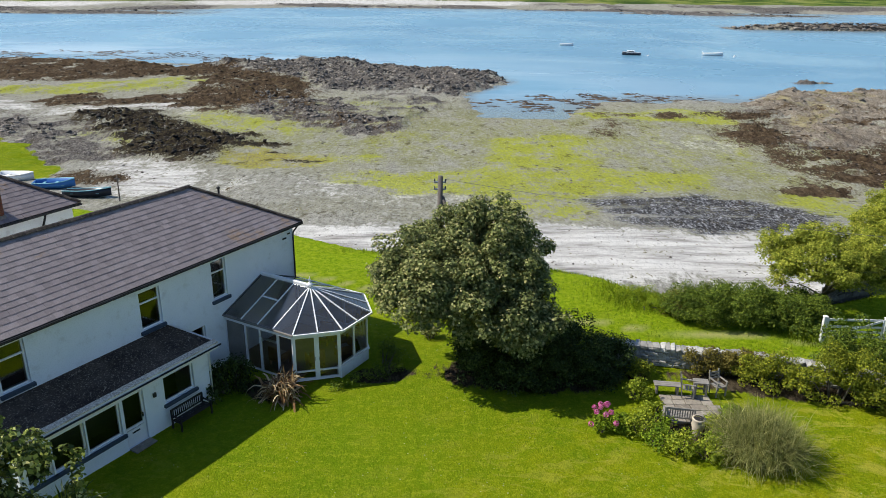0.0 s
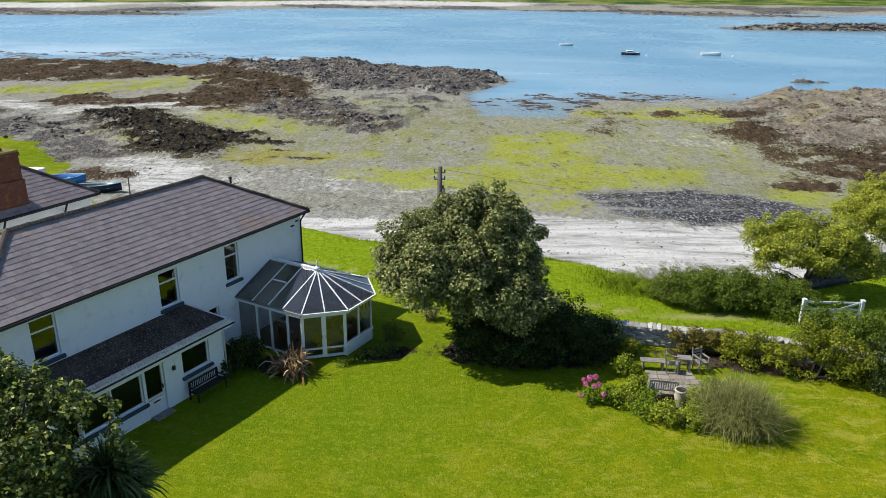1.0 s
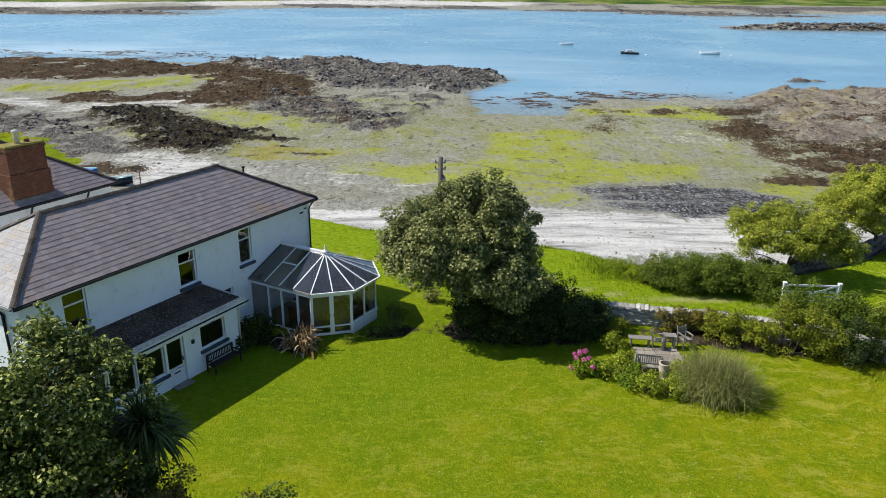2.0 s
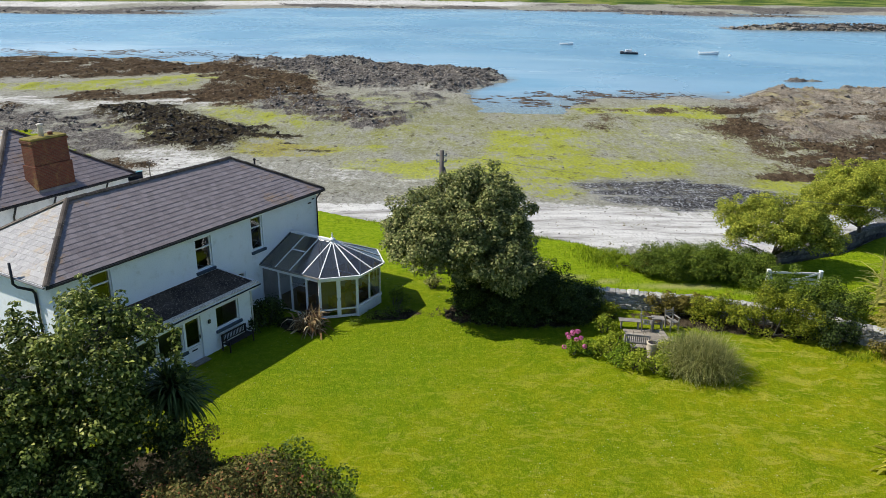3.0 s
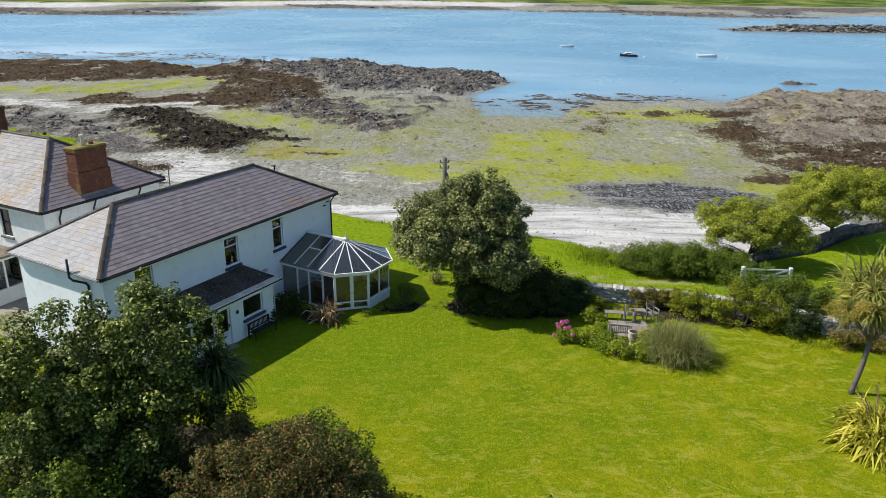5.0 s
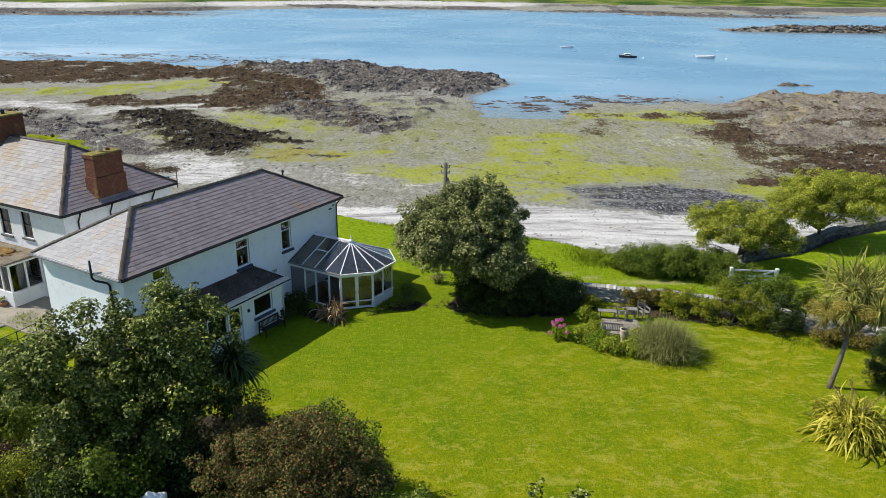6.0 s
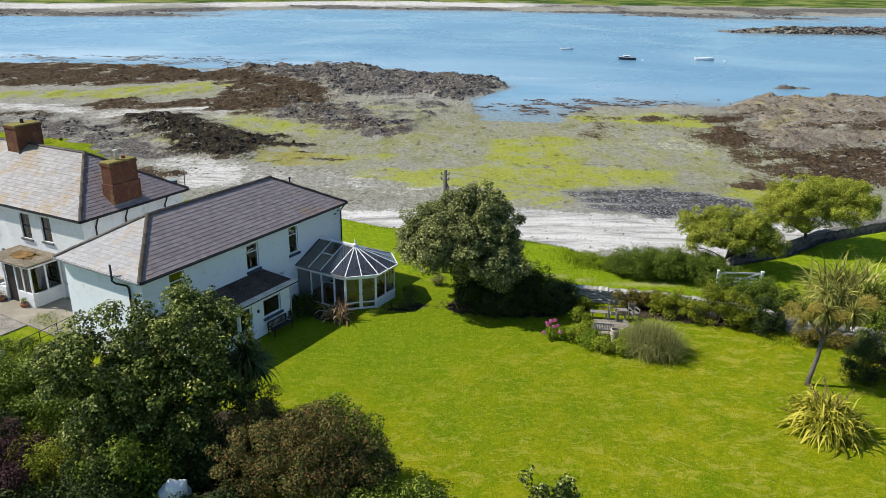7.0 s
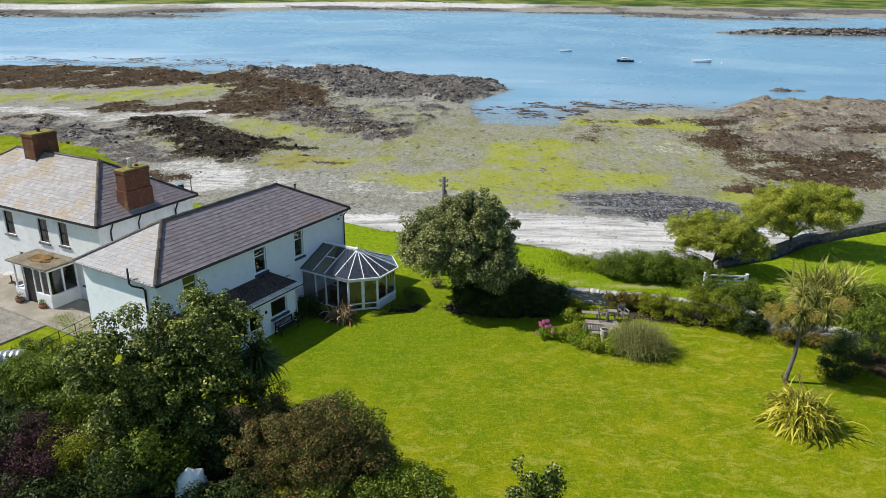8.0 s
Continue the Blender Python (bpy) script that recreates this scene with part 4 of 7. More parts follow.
def slate_slope(parent, corners, material, singles=0, course=0.25, width=0.31, seed=1, prefer=(0, 0)):
    """Lays slates on a slope: those nearest to a stretch of the plan as pieces of their own, the rest joined."""
    rng = random.Random(seed)
    m, bits = slate_bits(*corners, course, width, rng)
    whole = sorted((b for b in bits if b[6]), key=lambda b: abs((b[0] + b[1]) / 2 - prefer[0]) + abs(b[4] - prefer[1]) * 0.5)[:singles]
    chosen = {id(b) for b in whole}
    bm = bmesh.new()
    for b in bits:
        if id(b) not in chosen:
            slate_solid(bm, *b[:6], rng)
    bm.transform(m)
    rest = part("slate_covering", bm, material, parent, "", False, "stuff")
    if whole:
        shapes = []
        for _ in range(5):
            sb = bmesh.new()
            h = whole[0][5] - whole[0][4]
            slate_solid(sb, -width / 2, width / 2, -width / 2, width / 2, 0, h, rng)
            me = bpy.data.meshes.new("slate")
            sb.to_mesh(me)
            sb.free()
            me.materials.append(M_slate_piece)
            shapes.append(me)
        for b in whole:
            piece("slate", rng.choice(shapes), parent, m @ Matrix.Translation(((b[0] + b[1]) / 2, b[4], rng.uniform(0, 0.003))))
    return rest


def cap_mesh(length=0.45, half=0.13, drop=0.07, thick=0.025):
    """One angled ridge tile along x."""
    bm = bmesh.new()
    prof = [(-half, -drop), (-half * 0.35, 0.0), (half * 0.35, 0.0), (half, -drop), (half, -drop - thick), (0, -thick), (-half, -drop - thick)]
    ends = [[bm.verts.new((x, y, z + (0.008 if x else 0))) for y, z in prof] for x in (0, length + 0.03)]
    k = len(prof)
    for i in range(k):
        bm.faces.new((ends[0][i], ends[1][i], ends[1][(i + 1) % k], ends[0][(i + 1) % k]))
    bm.faces.new(ends[0])
    bm.faces.new(ends[1][::-1])
    bmesh.ops.recalc_face_normals(bm, faces=bm.faces[:])
    me = bpy.data.meshes.new("ridge_tile")
    bm.to_mesh(me)
    bm.free()
    me.materials.append(M_ridge)
    return me


RIDGE_TILE = cap_mesh()
HIP_TILE = cap_mesh(0.42, 0.12, 0.045)


def cap_line(parent, a, b, me, step, rng):
    a, b = Vector(a), Vector(b)
    d = (b - a)
    k = max(1, round(d.length / step))
    x = d.normalized()
    y = Vector((0, 0, 1)).cross(x).normalized()
    z = x.cross(y)
    turn = Matrix((x, y, z)).transposed().to_4x4()
    for i in range(k):
        p = a + d * (i / k) + z * (0.085 + rng.uniform(-0.006, 0.008))
        piece("ridge_tile", me, parent, Matrix.Translation(p) @ turn @ pose(0, 0, 0, rng.uniform(-1.5, 1.5), rng.uniform(-0.8, 0.8), rng.uniform(-1, 1)))


def hip_roof(parent, x0, x1, y0, y1, z0, z1, hip, materials, singles=(0, 0, 0, 0), seed=3, axis="x", course=0.25, width=0.31):
    """A hipped roof: a solid deck, slates on all four slopes, ridge and hip tiles. axis: the way of the ridge."""
    if axis == "x":
        yc = (y0 + y1) / 2
        ra, rb = (x0 + hip[0], yc, z1), (x1 - hip[1], yc, z1)
    else:
        xc = (x0 + x1) / 2
        ra, rb = (xc, y0 + hip[0], z1), (xc, y1 - hip[1], z1)
    c = [(x0, y0, z0), (x1, y0, z0), (x1, y1, z0), (x0, y1, z0)]
    bm = bmesh.new()
    lo = [bm.verts.new((x, y, z - 0.14)) for x, y, z in c]
    hi = [bm.verts.new(p) for p in c]
    va, vb = bm.verts.new(ra), bm.verts.new(rb)
    for i in range(4):
        bm.faces.new((lo[i], lo[(i + 1) % 4], hi[(i + 1) % 4], hi[i]))
    if axis == "x":
        slopes = [(0, 1, "b", "a"), (1, 2, "b", "b"), (2, 3, "a", "b"), (3, 0, "a", "a")]
    else:
        slopes = [(0, 1, "a", "a"), (1, 2, "b", "a"), (2, 3, "b", "b"), (3, 0, "a", "b")]
    for i, j, p, q in slopes:
        bm.faces.new((hi[i], hi[j], va if p == "a" else vb, *((va if q == "a" else vb,) if p != q else ())))
    bm.faces.new(lo[::-1])
    bmesh.ops.recalc_face_normals(bm, faces=bm.faces[:])
    roof = part("roof", bm, M_black, parent, "slate roof with dark ridge tiles and black fascia")
    rng = random.Random(seed)
    pt = {"a": ra, "b": rb}
    for k, (i, j, p, q) in enumerate(slopes):
        slate_slope(roof, (c[i], c[j], pt[p], pt[q]), materials[k], singles[k], course, width, seed + k, prefer=((Vector(c[j]) - Vector(c[i])).length * 0.55, 1.2))
    cap_line(roof, ra, rb, RIDGE_TILE, 0.45, rng)
    ends = (ra, rb, rb, ra) if axis == "x" else (ra, ra, rb, rb)
    for k in range(4):
        cap_line(roof, c[k], ends[k], HIP_TILE, 0.40, rng)
    return roof


def build_house():
    h = thing("house", at_house(14.2, -20.75), "white rendered two-storey house with a purple slate hipped roof", "house")
    X0, X1, D, H = -8.06, 7.82, 6.21, 5.12
    ups = [(-6.4, -5.42, 3.25, 4.9), (-0.95, 0.02, 3.22, 4.8), (2.66, 3.48, 3.12, 4.87)]
    low = [(1.15, 2.05, 1.15, 2.25)]
    front = [(a - X0, b - X0, c, d) for a, b, c, d in ups + low]
    part("wall", wall_mesh(X1 - X0, H, 0.35, front, Matrix.Translation((X0, 0, 0))), M_render, h)
    end = [(5.25, 5.75, 1.1, 2.1)]
    part("wall", wall_mesh(D - 0.7, H, 0.35, end, pose(X0, D - 0.35, 0, 0, 0, -90)), M_render, h)
    part("wall", wall_mesh(D - 0.7, H, 0.35, (), pose(X1, 0.35, 0, 0, 0, 90)), M_render, h)
    part("wall", wall_mesh(X1 - X0, H, 0.35, (), pose(X1, D, 0, 0, 0, 180)), M_render, h)
    # added floor and backing, coloured dark for the unlit rooms behind the windows
    part("floor_slab", boxes(((X0 + 0.35, 0.35, 2.62), (X1 - 0.35, D - 0.35, 2.8))), M_room_shade, h)
    part("room_wall", boxes(((X0 + 0.36, 3.2, 0.02), (X1 - 0.36, 3.3, 2.6)), ((X0 + 0.36, 3.2, 2.82), (X1 - 0.36, 3.3, 5.1))), M_room_shade, h)
    for o in ups:
        window(h, *o, bars=((), (0.30,)))
    window(h, *low[0], bars=((), ()), sill=0.15)
    window(h, 5.25, 5.75, 1.1, 2.1, m=pose(X0, D - 0.35, 0, 0, 0, -90), bars=((), (0.4,)), sill=0.12)
    ov = 0.32
    hip_roof(h, X0 - ov, X1 + ov, -ov, D + ov, 5.23, 7.22, (3.56, 3.5), [M_slate, M_slate, M_slate, M_slate_lichen], (300, 0, 0, 0))
    e = 5.17
    gutter(h, (X0 - ov, -ov - 0.07, e), (X1 + ov, -ov - 0.07, e))
    part("fascia", boxes(((X0 - ov - 0.025, -ov, e - 0.08), (X0 - ov - 0.003, D + ov, e + 0.055))), M_upvc, h, "white painted fascia board")
    part("gutter", boxes(((X0 - ov - 0.12, -ov, e - 0.02), (X0 - ov - 0.028, D + ov, e + 0.05)), bevel=0.02), M_lead, h, "dull grey gutter")
    gutter(h, (X1 + ov + 0.07, -ov, e), (X1 + ov + 0.07, D + ov, e))
    downpipe(h, [(X1 + 0.05, -ov - 0.04, e), (X1 - 0.02, -0.06, 4.75), (X1 - 0.05, -0.06, 4.6), (X1 - 0.05, -0.06, 0)])
    part("vent_pipe", tube(bmesh.new(), [(X0 - 0.46, 1.6, 5.85), (X0 - 0.46, 1.6, 4.98), (X0 - 0.40, 1.45, 4.86), (X0 - 0.12, 0.98, 4.74), (X0 - 0.065, 0.92, 4.6), (X0 - 0.065, 0.92, 0)], 0.055, 10), M_black, h, "black soil vent pipe", True)
    part("alarm_bracket", boxes(((X1 - 0.75, -0.06, 4.55), (X1 - 0.5, 0.0, 4.62)), ((X1 - 0.4, -0.05, 4.72), (X1 - 0.2, 0.0, 4.78)), bevel=0.01), M_black, h)
    part("roof_vent", lathe(bmesh.new(), [(0.05, 0), (0.05, 0.22), (0.09, 0.24), (0.09, 0.3), (0.02, 0.34)], 10, (5.9, 2.6, 6.7)), M_black, h)
    # the lean-to porch along the front
    P0, P1, F = -7.35, 0.45, -1.8
    po = [(-7.1, -6.25, 0.75, 2.05), (-6.2, -5.0, 0.75, 2.05), (-4.95, -3.62, 0.75, 2.05), (-3.52, -2.62, 0.02, 2.1), (-1.72, -0.32, 1.0, 2.08)]
    porch = part("porch", wall_mesh(P1 - P0, 2.45, 0.25, [(a - P0, b - P0, c, d) for a, b, c, d in po], Matrix.Translation((P0, F, 0))), M_render, h, "white lean-to porch with a felt roof")
    part("side_wall", wall_mesh(-F - 0.25, 2.45, 0.25, (), pose(P1, F + 0.25, 0, 0, 0, 90)), M_render, porch)
    part("side_wall", wall_mesh(-F - 0.25, 2.45, 0.25, (), pose(P0 + 0.25, F + 0.25, 0, 0, 0, 90)), M_render, porch)
    mp = Matrix.Translation((0, F, 0))
    # dark sheets over the white back wall and floor imitate shade inside the porch
    part("porch_lining", boxes(((P0 + 0.26, -0.06, 0.05), (0.98, -0.012, 2.4)), ((P0 + 0.26, F + 0.26, 0.02), (P1 - 0.26, -0.062, 0.05))), M_room_shade, porch)
    window(h, *po[0], m=mp, bars=((), ()), sill=0.14)
    for o in po[1:3]:
        window(h, *o, m=mp, bars=((), ()), sill=0.14)
    window(h, *po[4], m=mp, bars=((), ()), sill=0.14)
    door = window(h, -3.52, -2.62, 0.02, 2.1, m=mp, bars=((), (0.66,)), sill=0, name="door", w=0.09)
    part("lower_panel", boxes(((-3.43, 0.08, 0.11), (-2.71, 0.13, 0.68)), bevel=0.012, m=mp), M_upvc, door)
    part("letter_plate", boxes(((-3.22, 0.06, 0.52), (-2.9, 0.085, 0.58)), bevel=0.005, m=mp), M_black, door)
    part("door_handle", boxes(((-2.72, 0.05, 0.98), (-2.68, 0.09, 1.16)), m=mp), M_black, door)
    part("step", boxes(((-3.5, F - 0.42, 0), (-2.6, F - 0.01, 0.07)), bevel=0.02), M_flag, h, "low grey stone doorstep")
    part("wall_lantern", boxes(((-2.25, F - 0.08, 1.55), (-2.12, F, 1.72)), bevel=0.01), M_black, h)
    bm = bmesh.new()
    ya, yb, za, zb = -0.01, F - 0.28, 2.92, 2.46
    vs = [bm.verts.new(p) for p in ((P0 - 0.2, yb, zb), (P1 + 0.3, yb, zb), (P1 - 0.25, ya, za), (P0 - 0.2, ya, za))]
    f = bm.faces.new(vs)
    r = bmesh.ops.extrude_face_region(bm, geom=[f])
    for v in r["geom"]:
        if isinstance(v, bmesh.types.BMVert):
            v.co.z += 0.10
    bmesh.ops.recalc_face_normals(bm, faces=bm.faces[:])
    pr = part("porch_roof", bm, M_felt, h, "dark mineral felt porch roof with a gritty eave")
    part("gritty_eave", boxes(((P0 - 0.2, yb - 0.02, zb + 0.062), (P1 + 0.3, yb + 0.22, zb + 0.125)), m=Matrix.Translation((0, yb, zb)) @ Matrix.Rotation(math.atan2(za - zb, ya - yb), 4, "X") @ Matrix.Translation((0, -yb, -zb)) @ Matrix.Translation((0, 0, 0.03))), M_grit, pr)
    part("fascia", boxes(((P0 - 0.2, yb - 0.05, zb - 0.12), (P1 + 0.3, yb - 0.021, zb + 0.10))), M_upvc, pr)
    part("bargeboard", bar(bmesh.new(), (P1 + 0.32, yb - 0.02, zb + 0.03), (P1 - 0.22, ya, za + 0.03), 0.05, 0.2), M_upvc, pr)
    part("gutter", boxes(((P0 - 0.2, yb - 0.12, zb - 0.03), (P1 + 0.42, yb - 0.053, zb + 0.04)), bevel=0.025), M_black, pr, "thin dark gutter")
    downpipe(pr, [(P1 + 0.1, yb - 0.08, zb - 0.02), (P1 + 0.02, F - 0.06, 2.2), (P1 + 0.02, F - 0.06, 0.0)], 0.04).data.materials[0] = M_upvc
    return h


build_house()


def build_second_house():
    h = thing("house", pose(-20.53, 26.86, 0, 0, 0, 64.44), "older white house with lichened slate roof and brick chimneys", "house")
    # local x: along the front house's axis; local y: away from it
    X0, X1, D, H = -3.965, 3.965, 17.0, 5.5
    front = [(D - 9.6, D - 8.6, 3.5, 5.15), (D - 6.0, D - 5.05, 3.5, 5.15), (D - 3.95, D - 3.05, 3.6, 5.2), (D - 8.6, D - 7.7, 0.9, 2.3), (D - 6.0, D - 5.0, 0.02, 2.05), (D - 2.2, D - 1.35, 1.1, 2.5)]
    mf = pose(X0, D, 0, 0, 0, -90)
    part("wall", wall_mesh(D, H, 0.4, front, mf), M_render_old, h)
    part("wall", wall_mesh(X1 - X0 - 0.8, H, 0.4, (), pose(X0 + 0.4, 0, 0)), M_render_old, h)
    part("wall", wall_mesh(D, H, 0.4, (), pose(X1, 0, 0, 0, 0, 90)), M_render_old, h)
    part("wall", wall_mesh(X1 - X0 - 0.8, H, 0.4, (), pose(X1 - 0.4, D, 0, 0, 0, 180)), M_render_old, h)
    # floor coloured dark for the unlit rooms
    part("floor_slab", boxes(((X0 + 0.4, 0.4, 2.7), (X1 - 0.4, D - 0.4, 2.9))), M_room_shade, h)
    for o in front[:4] + front[5:]:
        window(h, *o, m=mf, bars=((), (0.5,)), frame_mat=M_black, sill=0.14, sill_mat=M_lead)
    ov = 0.3
    hip_roof(h, X0 - ov, X1 + ov, -ov, D + ov, 5.62, 8.44, (4.45, 4.45), [M_slate, M_slate, M_slate_old, M_slate_old], (0, 0, 0, 0), 9, "y", 0.27, 0.33)
    gutter(h, (X0 - ov - 0.06, -ov, 5.55), (X0 - ov - 0.06, D + ov, 5.55))
    gutter(h, (X0 - ov, -ov - 0.06, 5.55), (X1 + ov, -ov - 0.06, 5.55))
    for x in (-3.1, -0.9, 2.3):
        downpipe(h, [(x, -ov - 0.05, 5.5), (x, -0.2, 5.2), (x, -0.06, 4.95), (x, -0.06, 4.3)], 0.05)
    for cx, cy, top, w, d in ((-0.48, 0.42, 8.6, 2.0, 0.86), (0.15, 10.35, 9.85, 1.9, 1.2)):
        zb = 5.7 if cy < 2 else 7.6
        st = part("chimney", boxes(((cx - w / 2, cy - d / 2, zb), (cx + w / 2, cy + d / 2, top - 0.25)), ((cx - w / 2 - 0.06, cy - d / 2 - 0.06, zb), (cx + w / 2 + 0.06, cy + d / 2 + 0.06, zb + (1.45 if cy < 2 else 0.2))),
                               ((cx - w / 2 - 0.05, cy - d / 2 - 0.05, top - 0.32), (cx + w / 2 + 0.05, cy + d / 2 + 0.05, top - 0.18)), bevel=0.012), M_brick, h, "red brick chimney stack with a mossy cap")
        part("cap", boxes(((cx - w / 2 - 0.03, cy - d / 2 - 0.03, top - 0.18), (cx + w / 2 + 0.03, cy + d / 2 + 0.03, top - 0.06)), bevel=0.04), M_moss, st)
        if cy < 2:
            part("pot", lathe(bmesh.new(), [(0.13, 0), (0.125, 0.35), (0.11, 0.5), (0.16, 0.55), (0.16, 0.62), (0.06, 0.66)], 12, (cx - 0.1, cy, top - 0.07)), M_pot, st, "pale clay chimney pot", True)
            part("stub_pot", lathe(bmesh.new(), [(0.13, 0), (0.12, 0.14), (0.05, 0.16)], 12, (cx + 0.4, cy, top - 0.07)), M_brick, st)
        else:
            part("pot", lathe(bmesh.new(), [(0.12, 0), (0.12, 0.28), (0.05, 0.3)], 12, (cx, cy, top - 0.07)), M_black, st)
        part("flashing", boxes(((cx - w / 2 - 0.1, cy - d / 2 - 0.1, zb + 0.05), (cx + w / 2 + 0.1, cy - d / 2 - 0.075, zb + (0.24 if cy < 2 else 0.5)))), M_lead, st)
    # glazed entrance porch
    py0, py1, px = 2.65, 6.2, -6.1
    porch = part("entrance_porch", boxes(((px, py0, 0), (px + 0.2, py0 + 1.5, 0.95)), ((px + 0.2, py0, 0), (X0 - 0.01, py0 + 0.2, 0.95))), M_render_old, h, "white glazed entrance porch with a mossy roof")
    part("dwarf_wall", boxes(((px, py1 - 0.9, 0), (px + 0.2, py1, 0.95)), ((px + 0.2, py1 - 0.2, 0), (X0 - 0.01, py1, 0.95))), M_render_old, porch)
    bm = bmesh.new()
    for p in ((px + 0.08, py0 + 0.08), (px + 0.08, py0 + 0.8), (px + 0.08, py0 + 1.5), (px + 0.08, py1 - 0.9), (px + 0.08, py1 - 0.08), (X0 - 0.1, py0 + 0.08), ((px + X0) / 2, py0 + 0.08)):
        box(bm, (p[0] - 0.05, p[1] - 0.05, 0.95), (p[0] + 0.05, p[1] + 0.05, 2.6))
    box(bm, (px + 0.02, py0, 2.6), (px + 0.16, py1, 2.8))
    box(bm, (px + 0.16, py0, 2.6), (X0 - 0.02, py0 + 0.16, 2.8))
    box(bm, (px, py0 - 0.02, 0.952), (px + 0.22, py0 + 1.5, 1.0))
    part("frame", bm, M_upvc, porch)
    for a, b in (((px + 0.07, py0 + 0.1, 1.0), (px + 0.08, py0 + 1.5, 2.6)), ((px + 0.1, py0 + 0.07, 1.0), (X0 - 0.1, py0 + 0.08, 2.6))):
        part("pane", boxes((a, b)), M_glass, porch).visible_shadow = False
    # solid dark board in place of the shade inside the open doorway
    part("porch_door", boxes(((px + 0.15, py0 + 1.55, 0.03), (px + 0.2, py1 - 0.95, 2.58)), bevel=0.01), M_wood_dark, porch, "dark panel standing for the shade in the open doorway")
    part("porch_roof", boxes(((px - 0.25, py0 - 0.25, 2.8), (X0 - 0.02, py1 + 0.25, 2.92)), bevel=0.03), M_mossroof, porch, "mossy brown porch roof")
    bm = bmesh.new()
    bmesh.ops.create_icosphere(bm, subdivisions=4, radius=1.0)
    for v in bm.verts:
        k = 1 + 0.5 * noise.noise(v.co * 1.6) + 0.35 * noise.noise(v.co * 4.5)
        v.co = Vector(((px + X0) / 2 + v.co.x * 0.62 * k, (py0 + py1) / 2 + v.co.y * 0.85 * k, 2.915 + max(0.0, v.co.z) * 0.06 * k))
    part("moss", bm, M_deadmoss, porch, "brown dead moss", True)
    return h


build_second_house()


def build_conservatory():
    c = thing("conservatory", at_house(19.75, -20.75), "white framed conservatory with a glazed octagonal roof", "conservatory")
    A, B, C, D, E, F = ((-2.4, 0.0), (-2.4, -3.8), (-1.0, -5.2), (1.0, -5.2), (2.4, -3.8), (2.4, 0.0))
    ring = [A, B, C, D, E, F]
    ez, rz, apex = 2.28, 3.38, (0.0, -2.85)

    def side(p, q, base, splits, rails, door=False):
        """One glazed side from p to q: a dwarf wall, posts, rails and panes."""
        p, q = Vector((*p, 0)), Vector((*q, 0))
        d = q - p
        n = d.normalized()
        w = Vector((-n.y, n.x, 0))
        m = Matrix((n, w, Vector((0, 0, 1)))).transposed().to_4x4()
        m.translation = p
        L = d.length
        bm = bmesh.new()
        edges = [0, *[L * s for s in splits], L]
        for k, x in enumerate(edges):
            t = (0.10 if door else 0.05) if 0 < k < len(edges) - 1 else (0.12 if door else 0.06)
            x0, x1 = max(x - t, 0), min(x + t, L)
            box(bm, (x0, 0.02, base), (x1, 0.10, ez - 0.16), m)
        for a, b in zip(edges, edges[1:]):
            for z0, z1 in [(base, base + (0.12 if door else 0.07)), (ez - 0.23, ez - 0.16), *[(r - 0.035, r + 0.035) for r in rails]]:
                box(bm, (a + 0.05, 0.024, z0), (b - 0.05, 0.096, z1), m)
        bmesh.ops.recalc_face_normals(bm, faces=bm.faces[:])
        fr = part("glazed_side", bm, M_upvc, c, "white framed glazed double doors" if door else "")
        for a, b in zip(edges, edges[1:]):
            part("pane", sheet((a + 0.04, 0.06, base + 0.06), (b - 0.04, 0.06, base + 0.06), (b - 0.04, 0.06, ez - 0.2), (a + 0.04, 0.06, ez - 0.2), m=m), M_glass, fr).visible_shadow = False
        if base > 0.1:
            part("dwarf_wall", boxes(((0, 0.0, 0), (L, 0.22, base - 0.045)), m=m), M_render, fr)
            part("sill", boxes(((-0.02, -0.05, base - 0.045), (L + 0.02, 0.24, base - 0.002)), bevel=0.008, m=m), M_upvc, fr)
        if door:
            for s in (0.46, 0.54):
                part("door_handle", boxes(((L * s - 0.015, -0.04, 1.0), (L * s + 0.015, 0.02, 1.14)), m=m), M_metal, fr)
        return fr

    side(A, B, 0.05, (0.30, 0.52, 0.78), ())
    part("transom", boxes(((-2.34, -2.92, 1.60), (-2.27, -2.02, 1.68))), M_upvc, c)
    side(B, C, 0.05, (0.5,), (0.50,), True)
    side(C, D, 0.55, (0.5,), ())
    side(D, E, 0.55, (0.5,), ())
    side(E, F, 0.55, (0.25, 0.5, 0.75), ())
    part("grey_panel", boxes(((-2.39, -1.06, 0.1), (-2.33, -0.08, 2.1))), M_panel, c, "grey-brown solid side panel")
    # eaves beam and gutter
    bm = bmesh.new()
    for p, q in zip(ring, ring[1:]):
        bar(bm, (*p, ez - 0.08), (*q, ez - 0.08), 0.16, 0.155)
    part("eaves_beam", bm, M_upvc, c)
    k = 1.035
    for p, q in zip(ring, ring[1:]):
        dull = p == A
        part("gutter", bar(bmesh.new(), (p[0] * k, p[1] * k if p[1] else 0, ez + 0.02), (q[0] * k, q[1] * k if q[1] else 0, ez + 0.02), 0.09, 0.07), M_panel if dull else M_upvc, c, "dull grey-brown gutter" if dull else "")
    # rafters
    k = 1.03
